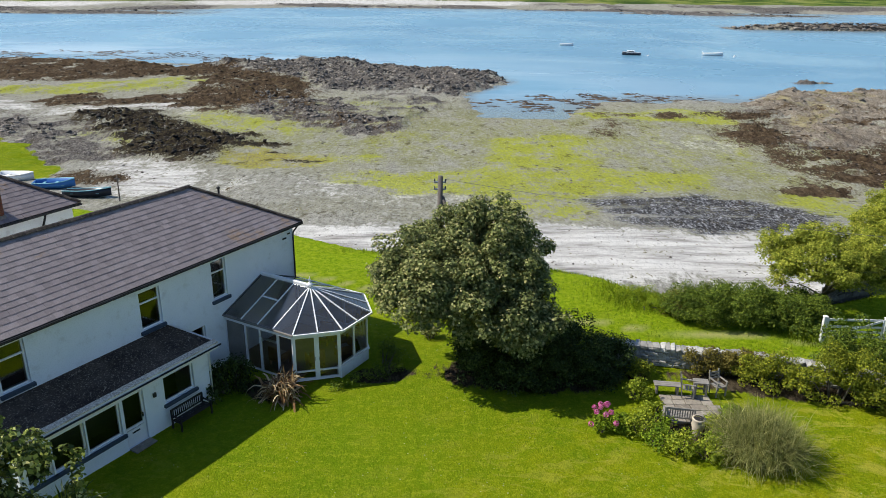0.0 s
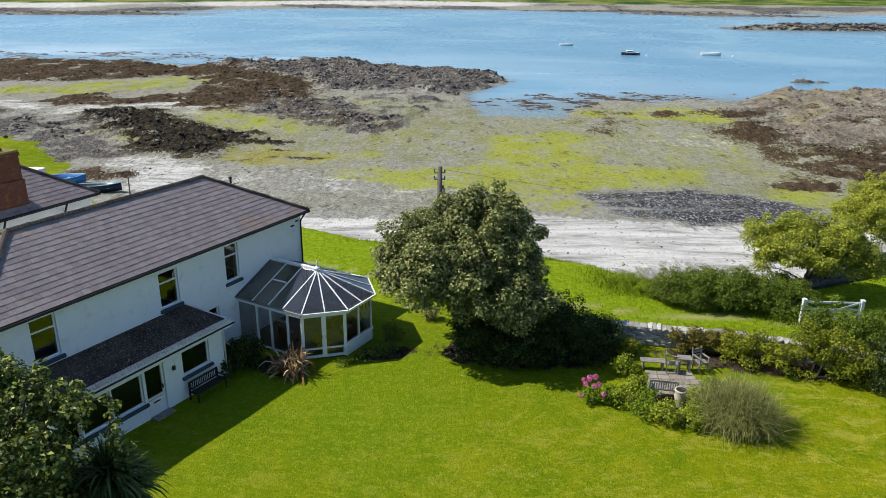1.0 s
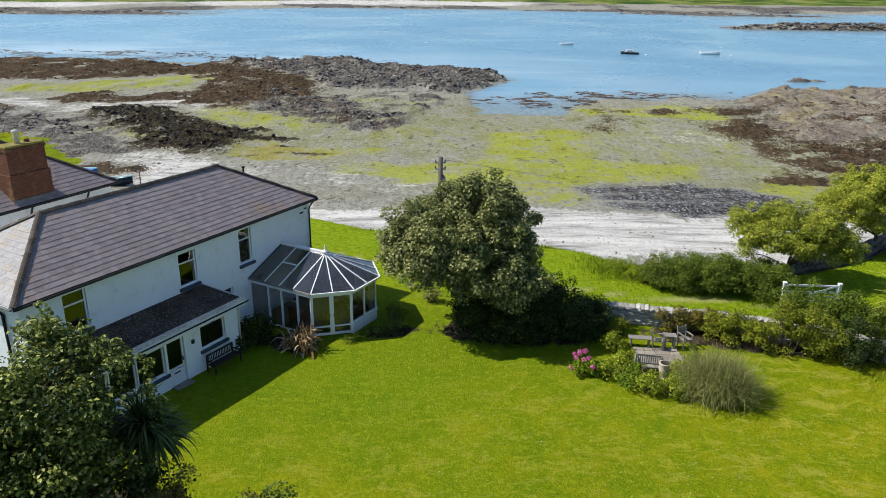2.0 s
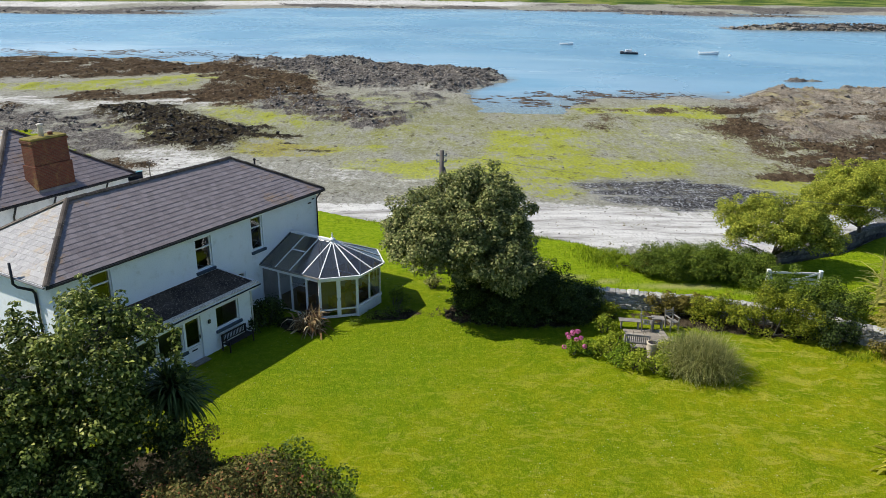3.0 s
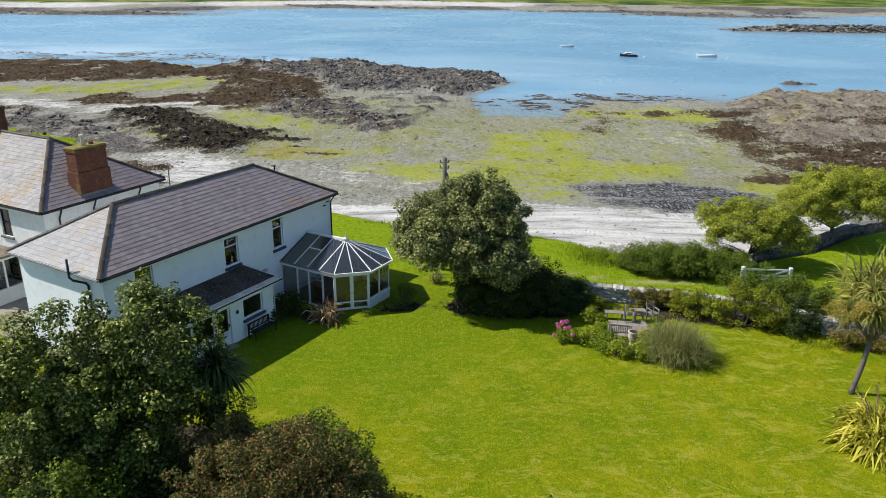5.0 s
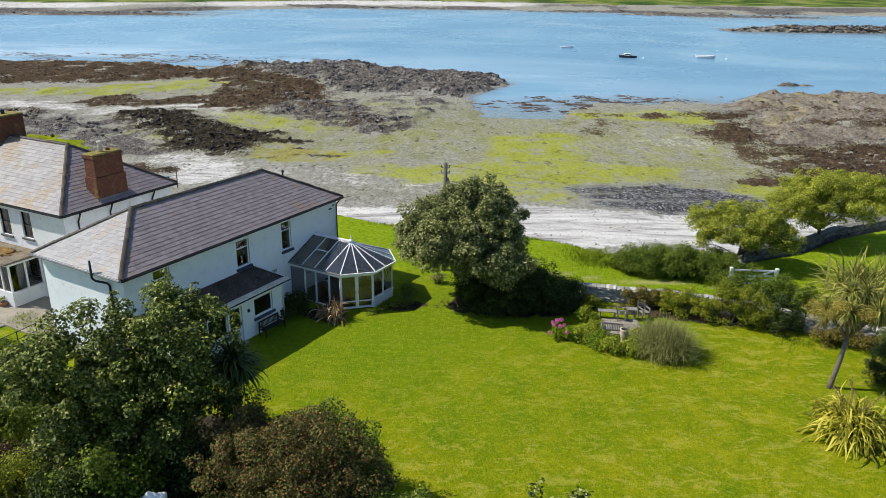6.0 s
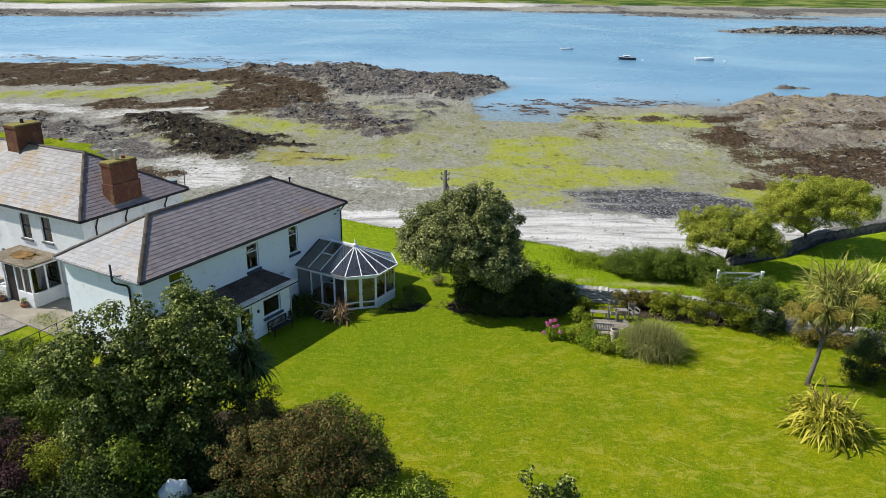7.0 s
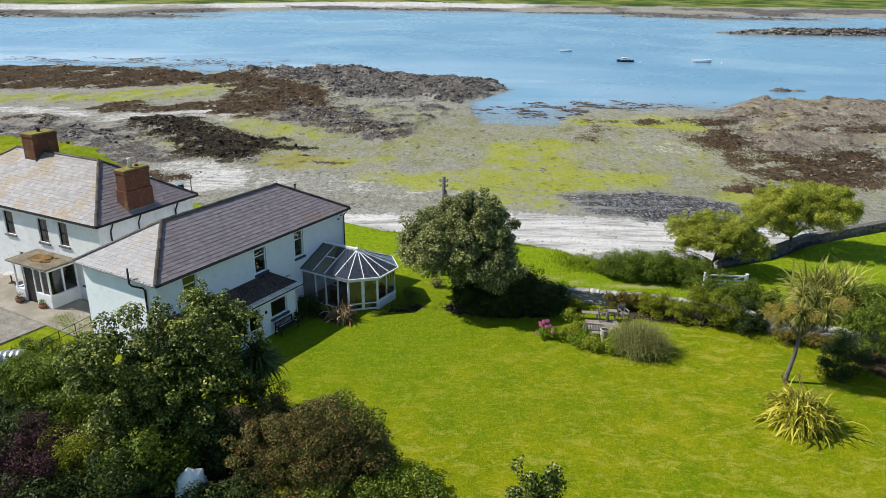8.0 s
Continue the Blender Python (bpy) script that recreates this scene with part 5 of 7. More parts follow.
    feet = [(-2.4 * k, y) for y in (-0.05, -1.05, -2.0, -2.85)] + [(B[0] * k, B[1] * k), ((B[0] + C[0]) / 2 * k, (B[1] + C[1]) / 2 * k), (C[0] * k, C[1] * k), (0, C[1] * k), (D[0] * k, D[1] * k),
            ((D[0] + E[0]) / 2 * k, (D[1] + E[1]) / 2 * k), (E[0] * k, E[1] * k)] + [(2.4 * k, y) for y in (-2.85, -2.0, -1.05, -0.05)]
    heads = [(0, y) for y in (-0.05, -1.05, -2.0, -2.85)] + [apex] * 7 + [(0, y) for y in (-2.85, -2.0, -1.05, -0.05)]
    zf = ez + 0.06
    for i, (f, hd) in enumerate(zip(feet, heads)):
        part("rafter", bar(bmesh.new(), (*f, zf), (*hd, rz), 0.05, 0.06), M_upvc if 0 < i < 14 else M_lead, c)
    for i in range(len(feet) - 1):
        f0, f1, h0, h1 = feet[i], feet[i + 1], heads[i], heads[i + 1]
        bm = sheet((*f0, zf - 0.005), (*f1, zf - 0.005), (*h1, rz - 0.005), *([(*h0, rz - 0.005)] if h0 != h1 else []))
        part("roof_pane", bm, M_roofglass, c)
    part("ridge_bar", bar(bmesh.new(), (0, 0, rz + 0.03), (0, apex[1], rz + 0.03), 0.15, 0.12), M_upvc, c)
    part("finial", lathe(bmesh.new(), [(0.17, 0), (0.17, 0.05), (0.10, 0.10), (0.04, 0.13), (0.03, 0.2), (0.055, 0.24), (0.02, 0.32), (0.006, 0.42)], 12, (*apex, rz + 0.06)), M_upvc, c, "white finial", True)
    # roof vent
    bm = bmesh.new()
    t = (Vector((0, 0, rz)) - Vector((-2.4, 0, zf)))
    for y0, y1 in ((-1.95, -1.1),):
        for s in (0.56,):
            a = Vector((-2.47, 0, zf)) + t * s
            bar(bm, (a.x, y0, a.z + 0.01), (a.x, y1, a.z + 0.01), 0.06, 0.05)
    part("vent_bar", bm, M_upvc, c)
    part("floor", boxes(((-2.2, -3.7, 0.0), (2.2, -0.03, 0.06)), ((-1.2, -4.9, 0.002), (1.2, -3.7, 0.058))), M_floor_in, c)
    return c


build_conservatory()


def build_armchair(m):
    a = thing("armchair", m, "brown wicker armchair with a pale cushion in the conservatory", "chair", "chairs in the conservatory")
    part("seat", boxes(((-0.36, -0.36, 0.22), (0.36, 0.34, 0.38)), bevel=0.03), M_wicker, a)
    part("backrest", boxes(((-0.36, 0.26, 0.38), (0.36, 0.36, 0.92)), bevel=0.04), M_wicker, a)
    for x in (-0.36, 0.28):
        part("armrest", boxes(((x, -0.34, 0.38), (x + 0.08, 0.26, 0.62)), bevel=0.03), M_wicker, a)
    part("cushion", boxes(((-0.27, -0.34, 0.38), (0.27, 0.25, 0.5)), bevel=0.04), M_cushion, a)
    for x in (-0.3, 0.3):
        for y in (-0.3, 0.28):
            part("leg", boxes(((x - 0.03, y - 0.03, 0), (x + 0.03, y + 0.03, 0.22))), M_wicker, a)
    return a


chair = build_armchair(at_house(18.9, -17.1, 0.06) @ pose(0, 0, 0, 0, 0, 150))
for a, b, r in ((20.3, -16.6, -120), (20.9, -18.2, -80), (18.3, -18.6, 90)):
    copy_thing(chair, at_house(a, b, 0.06) @ pose(0, 0, 0, 0, 0, r))


# ---- plants ----
def leaf_cloud(points, normals, size, rng, narrow=0.62, fold=0.18):
    """Kite-shaped folded leaves at points, facing normals: verts and quads."""
    n = len(points)
    nrm = normals / np.maximum(np.linalg.norm(normals, axis=1, keepdims=True), 1e-6)
    t = np.cross(nrm, rng.normal(size=(n, 3)))
    t /= np.maximum(np.linalg.norm(t, axis=1, keepdims=True), 1e-6)
    b = np.cross(nrm, t)
    s = (size * rng.uniform(0.65, 1.25, n))[:, None]
    w = s * narrow * 0.5
    v = np.empty((n, 4, 3))
    v[:, 0] = points - t * s * 0.5
    v[:, 1] = points + b * w + nrm * s * fold
    v[:, 2] = points + t * s * 0.5
    v[:, 3] = points - b * w + nrm * s * fold
    return v.reshape(-1, 3), np.arange(4 * n).reshape(n, 4)


def clump_leaves(clumps, per_m2, rng, up=0.45, skirt=0.35):
    """Points and normals over the skins of round clumps (x, y, z, r)."""
    pts, nrm = [], []
    for x, y, z, r in clumps:
        k = max(6, int(per_m2 * 4 * math.pi * r * r))
        d = rng.normal(size=(k, 3))
        d /= np.linalg.norm(d, axis=1, keepdims=True)
        keep = (d[:, 2] > -0.2) | (rng.uniform(size=k) < skirt)
        d = d[keep]
        rad = r * rng.uniform(0.55, 1.12, len(d))[:, None]
        p = np.array((x, y, z)) + d * rad * np.array((1, 1, 0.8))
        pts.append(p)
        nrm.append(d * 0.7 + rng.normal(size=d.shape) * 0.45 + np.array((0, 0, up)))
    return np.concatenate(pts), np.concatenate(nrm)


def crown_clumps(centre, radii, count, r, rng, inner=0.45, lump=0.22, flat_base=-0.55):
    """Clumps through an uneven ellipsoid, most of them near its skin."""
    out = []
    seed = rng.uniform(0, 50)
    while len(out) < count:
        d = rng.normal(size=3)
        d /= np.linalg.norm(d)
        if d[2] < flat_base:
            continue
        k = 1 + lump * 1.6 * noise.noise(Vector(d * 1.7) + Vector((seed, 0, 0))) + lump * noise.noise(Vector(d * 4.1) + Vector((0, seed, 0)))
        k = min(k, 1.2)
        q = k * (1 - inner * rng.uniform() ** 2.2)
        rr = r * rng.uniform(0.65, 1.25)
        p = np.array(centre) + d * np.array(radii) * q * rng.uniform(0.86, 1.05) - d * rr * 0.5
        out.append((p[0], p[1], p[2], rr))
    return out


def cloud_part(name, clumps, per_m2, size, material, parent, rng, up=0.45, narrow=0.62, origin=(0, 0, 0), label="", ground=None, skirt=0.35):
    p, n = clump_leaves(clumps, per_m2, rng, up, skirt)
    if ground is not None:
        keep = p[:, 2] > ground + 0.03
        p, n = p[keep], n[keep]
    v, f = leaf_cloud(p - np.array(origin), n, size, rng, narrow)
    ob = new(name, raw_mesh(name, v, f, material))
    ob.parent = parent
    return tagged(ob, label)


def limbs(base, targets, r0, rng, split=0.42, lean=(0, 0)):
    """A tapered trunk with limbs that bend out to the targets."""
    bm = bmesh.new()
    base = Vector(base)
    high = sum((Vector(t) - base).z for t in targets) / len(targets)
    fork = base + Vector((lean[0], lean[1], high * split))
    tube(bm, [base - Vector((0, 0, 0.15)), base + Vector((0, 0, 0.25)), base.lerp(fork, 0.55) + Vector((rng.uniform(-.1, .1), rng.uniform(-.1, .1), 0)), fork], [r0 * 1.5, r0 * 1.1, r0 * 0.9, r0 * 0.72], 10)
    for t in targets:
        t = Vector(t)
        mid = fork.lerp(t, 0.5) + Vector((rng.uniform(-.3, .3), rng.uniform(-.3, .3), rng.uniform(0.0, 0.5)))
        start = base.lerp(fork, rng.uniform(0.75, 1.0))
        tube(bm, [start, fork.lerp(mid, 0.6), mid, t], [r0 * 0.5, r0 * 0.36, r0 * 0.24, r0 * 0.07], 6)
        for _ in range(3):
            q = mid.lerp(t, rng.uniform(0.1, 0.8))
            e = q + Vector((rng.uniform(-1, 1), rng.uniform(-1, 1), rng.uniform(-0.1, 0.8)))
            tube(bm, [q, q.lerp(e, 0.5) + Vector((0, 0, 0.08)), e], [r0 * 0.16, r0 * 0.1, r0 * 0.03], 5)
    return bm


def tree(name, base, crowns, material, label, seed, sprigs=(), *, count=150, r=0.75, per_m2=45, size=0.2, trunk=0.22, arms=9, split=0.42, group="", inner=0.45, up=0.7, flat_base=-0.55):
    rng = np.random.RandomState(seed)
    t = thing(name, pose(*base), label, "tree", group)
    clumps = []
    total = sum(c[1][0] * c[1][1] for c in crowns)
    for c, rad in crowns:
        clumps += crown_clumps(c, rad, max(5, int(count * rad[0] * rad[1] / total)), r, rng, inner, flat_base=flat_base)
    for x, y, z0, z1 in sprigs:
        k = int((z1 - z0) / 0.22)
        clumps += [(x + rng.uniform(-0.12, 0.12), y + rng.uniform(-0.12, 0.12), z0 + (z1 - z0) * i / k, 0.24 - 0.10 * i / k) for i in range(k)]
    cloud_part("crown", clumps, per_m2, size, material, t, rng, up, origin=base)
    pick = [clumps[i] for i in rng.choice(len(clumps), min(arms, len(clumps)), replace=False)]
    rr = random.Random(seed)
    bm = limbs((0, 0, 0), [(x - base[0], y - base[1], z - base[2]) for x, y, z, _ in pick], trunk, rr, split)
    part("trunk", bm, M_bark, t, "brown bark trunk with spreading limbs", True)
    return t


def shrub(name, base, lumps, material, label, seed, per_m2=60, size=0.11, r=0.4, density=14, category="shrub", group="", up=0.45, narrow=0.62, stems=8, lump=0.25):
    """A shrub down to the ground: lumps are (dx, dy, half-width x, half-width y, height)."""
    rng = np.random.RandomState(seed)
    t = thing(name, pose(*base), label, category, group)
    clumps = []
    for dx, dy, rx, ry, h in lumps:
        n = max(8, int(density * (rx * ry + (rx + ry) * h * 0.5)))
        clumps += crown_clumps((dx, dy, h * 0.42), (rx, ry, h * 0.60), n, r, rng, 0.35, lump, -0.7)
    cloud_part("foliage", clumps, per_m2, size, material, t, rng, up, narrow, ground=0.0, skirt=0.6)
    bm = bmesh.new()
    rr = random.Random(seed)
    for c in [clumps[i] for i in rng.choice(len(clumps), min(stems, len(clumps)), replace=False)]:
        foot = Vector((c[0] * 0.35, c[1] * 0.35, -0.05))
        tube(bm, [foot, foot.lerp(Vector(c[:3]), 0.5) + Vector((0, 0, 0.1)), c[:3]], [0.045, 0.03, 0.012], 5)
    part("branchwork", bm, M_bark, t, kind="stuff")
    return t


def blade_mesh(name, roots, count, length, width, rng, lift=(25, 88), droop=0.9, segments=5, material=None, twist=0.4):
    """Arching strap leaves from root points."""
    V, Fc = [], []
    for k in range(count):
        root = np.array(roots[k % len(roots)]) if not callable(roots) else roots(rng)
        az, el = rng.uniform(0, 6.283), math.radians(rng.uniform(*lift))
        L, w = length * rng.uniform(0.6, 1.12), width * rng.uniform(0.7, 1.2)
        d = np.array((math.cos(az) * math.cos(el), math.sin(az) * math.cos(el), math.sin(el)))
        side = np.array((-math.sin(az), math.cos(az), rng.uniform(-twist, twist)))
        side /= np.linalg.norm(side)
        p, g, base = root.copy(), droop * rng.uniform(0.6, 1.4), len(V)
        for s in range(segments + 1):
            f = s / segments
            ww = w * (0.75 + 0.9 * f if f < 0.3 else 1.02) * (1 - max(0, f - 0.35) / 0.65 * 0.94)
            V += [p - side * ww / 2, p + side * ww / 2]
            if s < segments:
                p = p + d * L / segments
                d = d + np.array((0, 0, -g * (0.12 + 0.5 * f)))
                d /= np.linalg.norm(d)
                i = base + 2 * s
                Fc.append((i, i + 1, i + 3, i + 2))
    return raw_mesh(name, V, Fc, material)


def strap_plant(name, base, material, label, seed, count=160, length=1.3, width=0.06, lift=(20, 85), droop=0.9, spread=0.25, category="plant", part_name="foliage", skirt=0.0):
    rng = np.random.RandomState(seed)
    t = thing(name, pose(*base), label, category)
    root = lambda r: np.array((r.normal() * spread, r.normal() * spread, 0.0))
    ob = new(part_name, blade_mesh(part_name, root, count, length, width, rng, lift, droop, material=material))
    ob.parent = t
    tagged(ob, kind="stuff")
    if skirt:
        ob = new("outer_foliage", blade_mesh("outer_foliage", root, int(count * skirt), length * 1.1, width, rng, (12, 58), droop * 0.75, material=material))
        ob.parent = t
        tagged(ob, kind="stuff")
    return t


def cordyline(base, heads, material, label, seed, trunk=0.13, length=0.95, dead=True, count=230):
    """A cabbage palm: a bare leaning trunk and round heads of sword leaves."""
    rng = np.random.RandomState(seed)
    t = thing("cordyline_palm", pose(*base), label, "palm")
    bm = bmesh.new()
    fork = Vector((heads[0][0] * 0.55, heads[0][1] * 0.55, min(h[2] for h in heads) * 0.72))
    tube(bm, [(0, 0, -0.1), (0.02, 0, 0.3), tuple(fork * 0.55 + Vector((0.04, 0, 0))), tuple(fork)], [trunk * 1.35, trunk, trunk * 0.92, trunk * 0.85], 10)
    for h in heads:
        tube(bm, [tuple(fork * 0.97), tuple(fork.lerp(Vector(h), 0.5)), h], [trunk * 0.8, trunk * 0.7, trunk * 0.6], 8)
    part("trunk", bm, M_bark_palm, t, "bare grey-brown ringed trunk", True)
    for h in heads:
        ob = new("leaf_head", blade_mesh("leaf_head", [h], count, length, 0.095, rng, (-10, 86), 1.25, 6, material))
        ob.parent = t
        if dead:
            ob = new("dead_foliage", blade_mesh("dead_foliage", [(h[0], h[1], h[2] - 0.12)], int(count * 0.9), length * 0.85, 0.05, rng, (-75, -10), 0.6, 4, L_corddead))
            ob.parent = t
            tagged(ob, "dry brown hanging leaves")
    return t


# the sycamore on the lawn, with the dark shrubs at its foot
tree("sycamore_tree", (0.9, 25.9, 0), [((0.5, 25.8, 4.45), (4.0, 3.7, 2.2)), ((1.35, 26.3, 5.65), (2.3, 2.4, 1.95)), ((-2.0, 24.6, 4.2), (1.7, 1.8, 1.35)), ((2.5, 25.0, 3.2), (2.0, 2.2, 1.8)), ((-0.2, 23.4, 3.9), (2.1, 1.6, 1.45)), ((1.6, 23.2, 3.4), (2.0, 1.6, 1.5)), ((3.0, 23.6, 2.8), (1.7, 1.5, 1.4))], L_syc, "large dark green sycamore tree standing on the lawn", 11, count=660, r=0.46, per_m2=85, size=0.16, trunk=0.3, arms=14, split=0.35, flat_base=-0.8)
shrub("dark_shrub", (2.4, 24.1, 0), [(0, 0, 2.3, 1.7, 2.5), (-1.5, 1.2, 1.2, 1.3, 1.9), (0.9, -0.5, 1.5, 1.2, 2.3), (1.6, 0.4, 1.4, 1.3, 3.0)], L_dark, "dense dark evergreen shrub beneath the sycamore", 12, 80, 0.11, 0.36)
shrub("dark_shrub", (5.5, 24.4, 0), [(0, 0, 1.6, 1.5, 2.5), (-0.8, 0.2, 1.2, 1.2, 2.9), (1.5, 0.6, 1.1, 1.0, 1.7), (0.6, -0.7, 1.0, 0.8, 1.6)], L_dark, "dense dark evergreen shrub beside the stone wall", 13, 80, 0.11, 0.36)
shrub("silver_shrub", (-1.1, 27.9, 0), [(0, 0, 0.5, 0.45, 0.9)], L_pampas, "small pale silvery shrub at the tree's foot", 14, 60, 0.1, 0.22, 40)
shrub("low_shrub", (-3.0, 24.3, 0), [(0, 0, 0.7, 0.6, 0.6), (-0.9, -0.7, 0.6, 0.5, 0.5), (0.5, 0.9, 0.6, 0.8, 0.75), (0.1, 1.9, 0.5, 0.7, 0.6), (-1.7, -1.3, 0.45, 0.4, 0.4)], L_hedge, "low straggly shrub along the conservatory wall", 15, 90, 0.07, 0.16, 45, lump=0.5)
shrub("dark_shrub", (-9.2, 22.9, 0), [(0, 0, 0.9, 0.8, 1.5), (-0.6, -0.7, 0.7, 0.7, 1.0)], L_dark, "dark shrub against the white house wall", 16, 60, 0.12, 0.35)
strap_plant("flax_plant", (-6.95, 22.25, 0), L_bronze, "bronze striped flax plant beside the conservatory doors", 17, 190, 1.4, 0.12, (62, 89), 2.3, 0.2, skirt=0.2)
strap_plant("grass_tuft", (-12.1, 15.2, 0), L_grass, "tall green leafy tuft beside the porch", 18, 34, 1.25, 0.06, (50, 85), 0.6, 0.15)

# trees and shrubs by the near corner
tree("sycamore_tree", (-11.3, 8.6, 0), [((-10.69, 8.87, 5.34), (2.32, 2.22, 2.56)), ((-13.66, 7.76, 4.59), (2.52, 2.23, 2.23)), ((-12.0, 8.2, 3.3), (3.0, 2.2, 2.2)), ((-9.6, 9.4, 3.0), (1.5, 1.5, 1.7)), ((-12.6, 8.0, 2.0), (3.3, 2.0, 1.6))], L_syc_mid, "dark green sycamore tree close to the house", 21, count=430, r=0.46, per_m2=90, size=0.15, trunk=0.22, arms=12, split=0.4, flat_base=-0.8, sprigs=((-9.0, 9.8, 5.6, 7.0), (-9.7, 9.5, 6.2, 7.7), (-8.5, 10.2, 4.6, 6.3), (-10.6, 9.3, 7.0, 8.3), (-8.2, 9.7, 4.2, 5.4), (-12.4, 8.6, 6.4, 7.6)))
shrub("bronze_shrub", (-5.4, 6.1, 0), [(0, 0, 3.1, 2.4, 4.1), (-1.6, 1.6, 2.0, 1.7, 3.2), (1.9, -0.3, 1.8, 1.6, 3.0)], L_red, "large bronze-green shrub with reddish shoots", 22, 95, 0.10, 0.40, 14, stems=14)
shrub("green_shrub", (-1.1, 4.9, 0), [(0, 0, 1.3, 1.1, 1.9), (0.9, -0.6, 1.0, 0.9, 1.5), (-1.6, -0.5, 1.3, 1.0, 2.2), (-3.0, -0.9, 1.2, 0.9, 2.0)], L_olive, "leafy green shrub at the lawn's edge", 23, 60, 0.11, 0.35)
shrub("green_shrub", (-3.5, 6.9, 0), [(0, 0, 1.0, 0.9, 3.6), (-0.9, 0.7, 0.8, 0.7, 3.8), (0.7, -0.7, 0.9, 0.8, 3.1)], L_hedge, "leafy green shrub growing beside the bronze one", 29, 70, 0.11, 0.35)
shrub("green_shrub", (3.5, 3.4, 0), [(0, 0, 0.85, 0.7, 2.7), (-0.5, 0.1, 0.42, 0.4, 3.4), (0.75, 0, 0.5, 0.45, 3.75)], L_syc_mid, "young leafy sapling at the lawn's edge", 24, 50, 0.16, 0.3, 18)
shrub("yellow_shrub", (-14.9, 5.1, 0), [(0, 0, 0.9, 0.8, 3.2), (-1.3, 0.4, 0.6, 0.6, 3.0)], L_yellow, "yellow-green feathery shrub among darker bushes", 25, 60, 0.12, 0.35, narrow=0.35)
shrub("purple_shrub", (-16.9, 5.6, 0), [(0, 0, 1.7, 1.5, 3.1), (0.6, -1.7, 1.5, 1.2, 2.7), (-1.2, -1.2, 1.4, 1.2, 2.6)], L_purple, "dark purple-leaved shrub among green bushes", 26, 60, 0.1, 0.38)
shrub("green_shrub", (-18.4, 11.6, 0), [(0, 0, 2.3, 2.0, 2.9), (1.9, -1.6, 1.9, 1.7, 2.8), (-2.4, 0.8, 1.8, 1.6, 2.4)], L_hedge, "broad green shrub beside the yard railing", 27, 60, 0.11, 0.4)
shrub("dark_shrub", (-13.0, 4.6, 0), [(0, 0, 1.9, 1.6, 2.5), (3.4, 2.4, 1.3, 1.2, 1.7), (-1.0, 2.6, 1.8, 1.4, 2.2), (-2.6, -1.2, 1.7, 1.5, 2.3), (1.5, 1.8, 1.2, 1.2, 1.9), (3.3, 0.3, 1.0, 0.7, 1.0), (5.0, 0.2, 1.2, 0.8, 1.3)], L_dark, "dark green shrub in the shade of the sycamore", 28, 60, 0.12, 0.42)
shrub("green_shrub", (-8.5, 9.0, 0), [(0, 0, 1.1, 0.8, 3.6), (0.9, -0.6, 1.0, 0.9, 2.6)], L_dark, "dark green shrub beneath the palm", 29, 60, 0.11, 0.3)
# this palm's shade is in its leaf colour
cordyline((-8.7, 9.6, 0), [(0.1, 0.1, 4.0), (0.4, 0.2, 3.6)], L_cord_shade, "cordyline palm in shade-darkened green beside the bronze shrub", 30, 0.11, 1.4, False, 240)

shrub("dark_shrub", (-18.6, 6.6, 0), [(0, 0, 2.0, 1.6, 2.9), (-2.2, 1.6, 1.8, 1.6, 2.7), (1.2, -1.6, 1.6, 1.2, 2.2)], L_dark, "dark green shrub filling the garden's corner", 31, 60, 0.12, 0.42)
shrub("green_shrub", (-21.3, 11.0, 0), [(0, 0, 1.9, 1.7, 2.6), (-0.6, 2.3, 1.5, 1.4, 1.9)], L_hedge, "broad green shrub below the storage tank", 32, 60, 0.11, 0.4)

shrub("green_shrub", (-12.2, 5.2, 0), [(0, 0, 1.4, 1.0, 3.1), (1.0, 0.9, 0.9, 0.8, 2.2), (-1.2, -0.5, 0.9, 0.8, 2.4)], L_hedge, "leafy green shrub between darker bushes", 33, 55, 0.14, 0.36, 14, lump=0.4)
# added dark filler where deep shade lies between the bushes
shrub("dark_shrub", (-8.9, 7.3, 0), [(0, 0, 1.2, 0.9, 1.7)], L_dark, "dark low shrub added for the shaded gap behind the bronze bush", 34, 60, 0.12, 0.4)

shrub("green_shrub", (-22.6, 17.0, 0), [(0, 0, 1.3, 0.8, 0.9), (1.8, 0.2, 1.1, 0.9, 1.2), (-1.5, 0.3, 0.9, 0.7, 0.7)], L_hedge, "low straggly green shrub along the yard railing", 35, 60, 0.10, 0.28, 22)
for k, (x, y) in enumerate(((-23.6, 20.6), (-22.7, 19.9), (-24.3, 21.2), (-22.2, 21.3), (-21.6, 20.3))):
    strap_plant("grass_tuft", (x, y, 0.08), L_grass, "rough green grass tuft growing through the yard paving", 36 + k, 170, 0.2, 0.035, (20, 85), 1.0, 0.42)

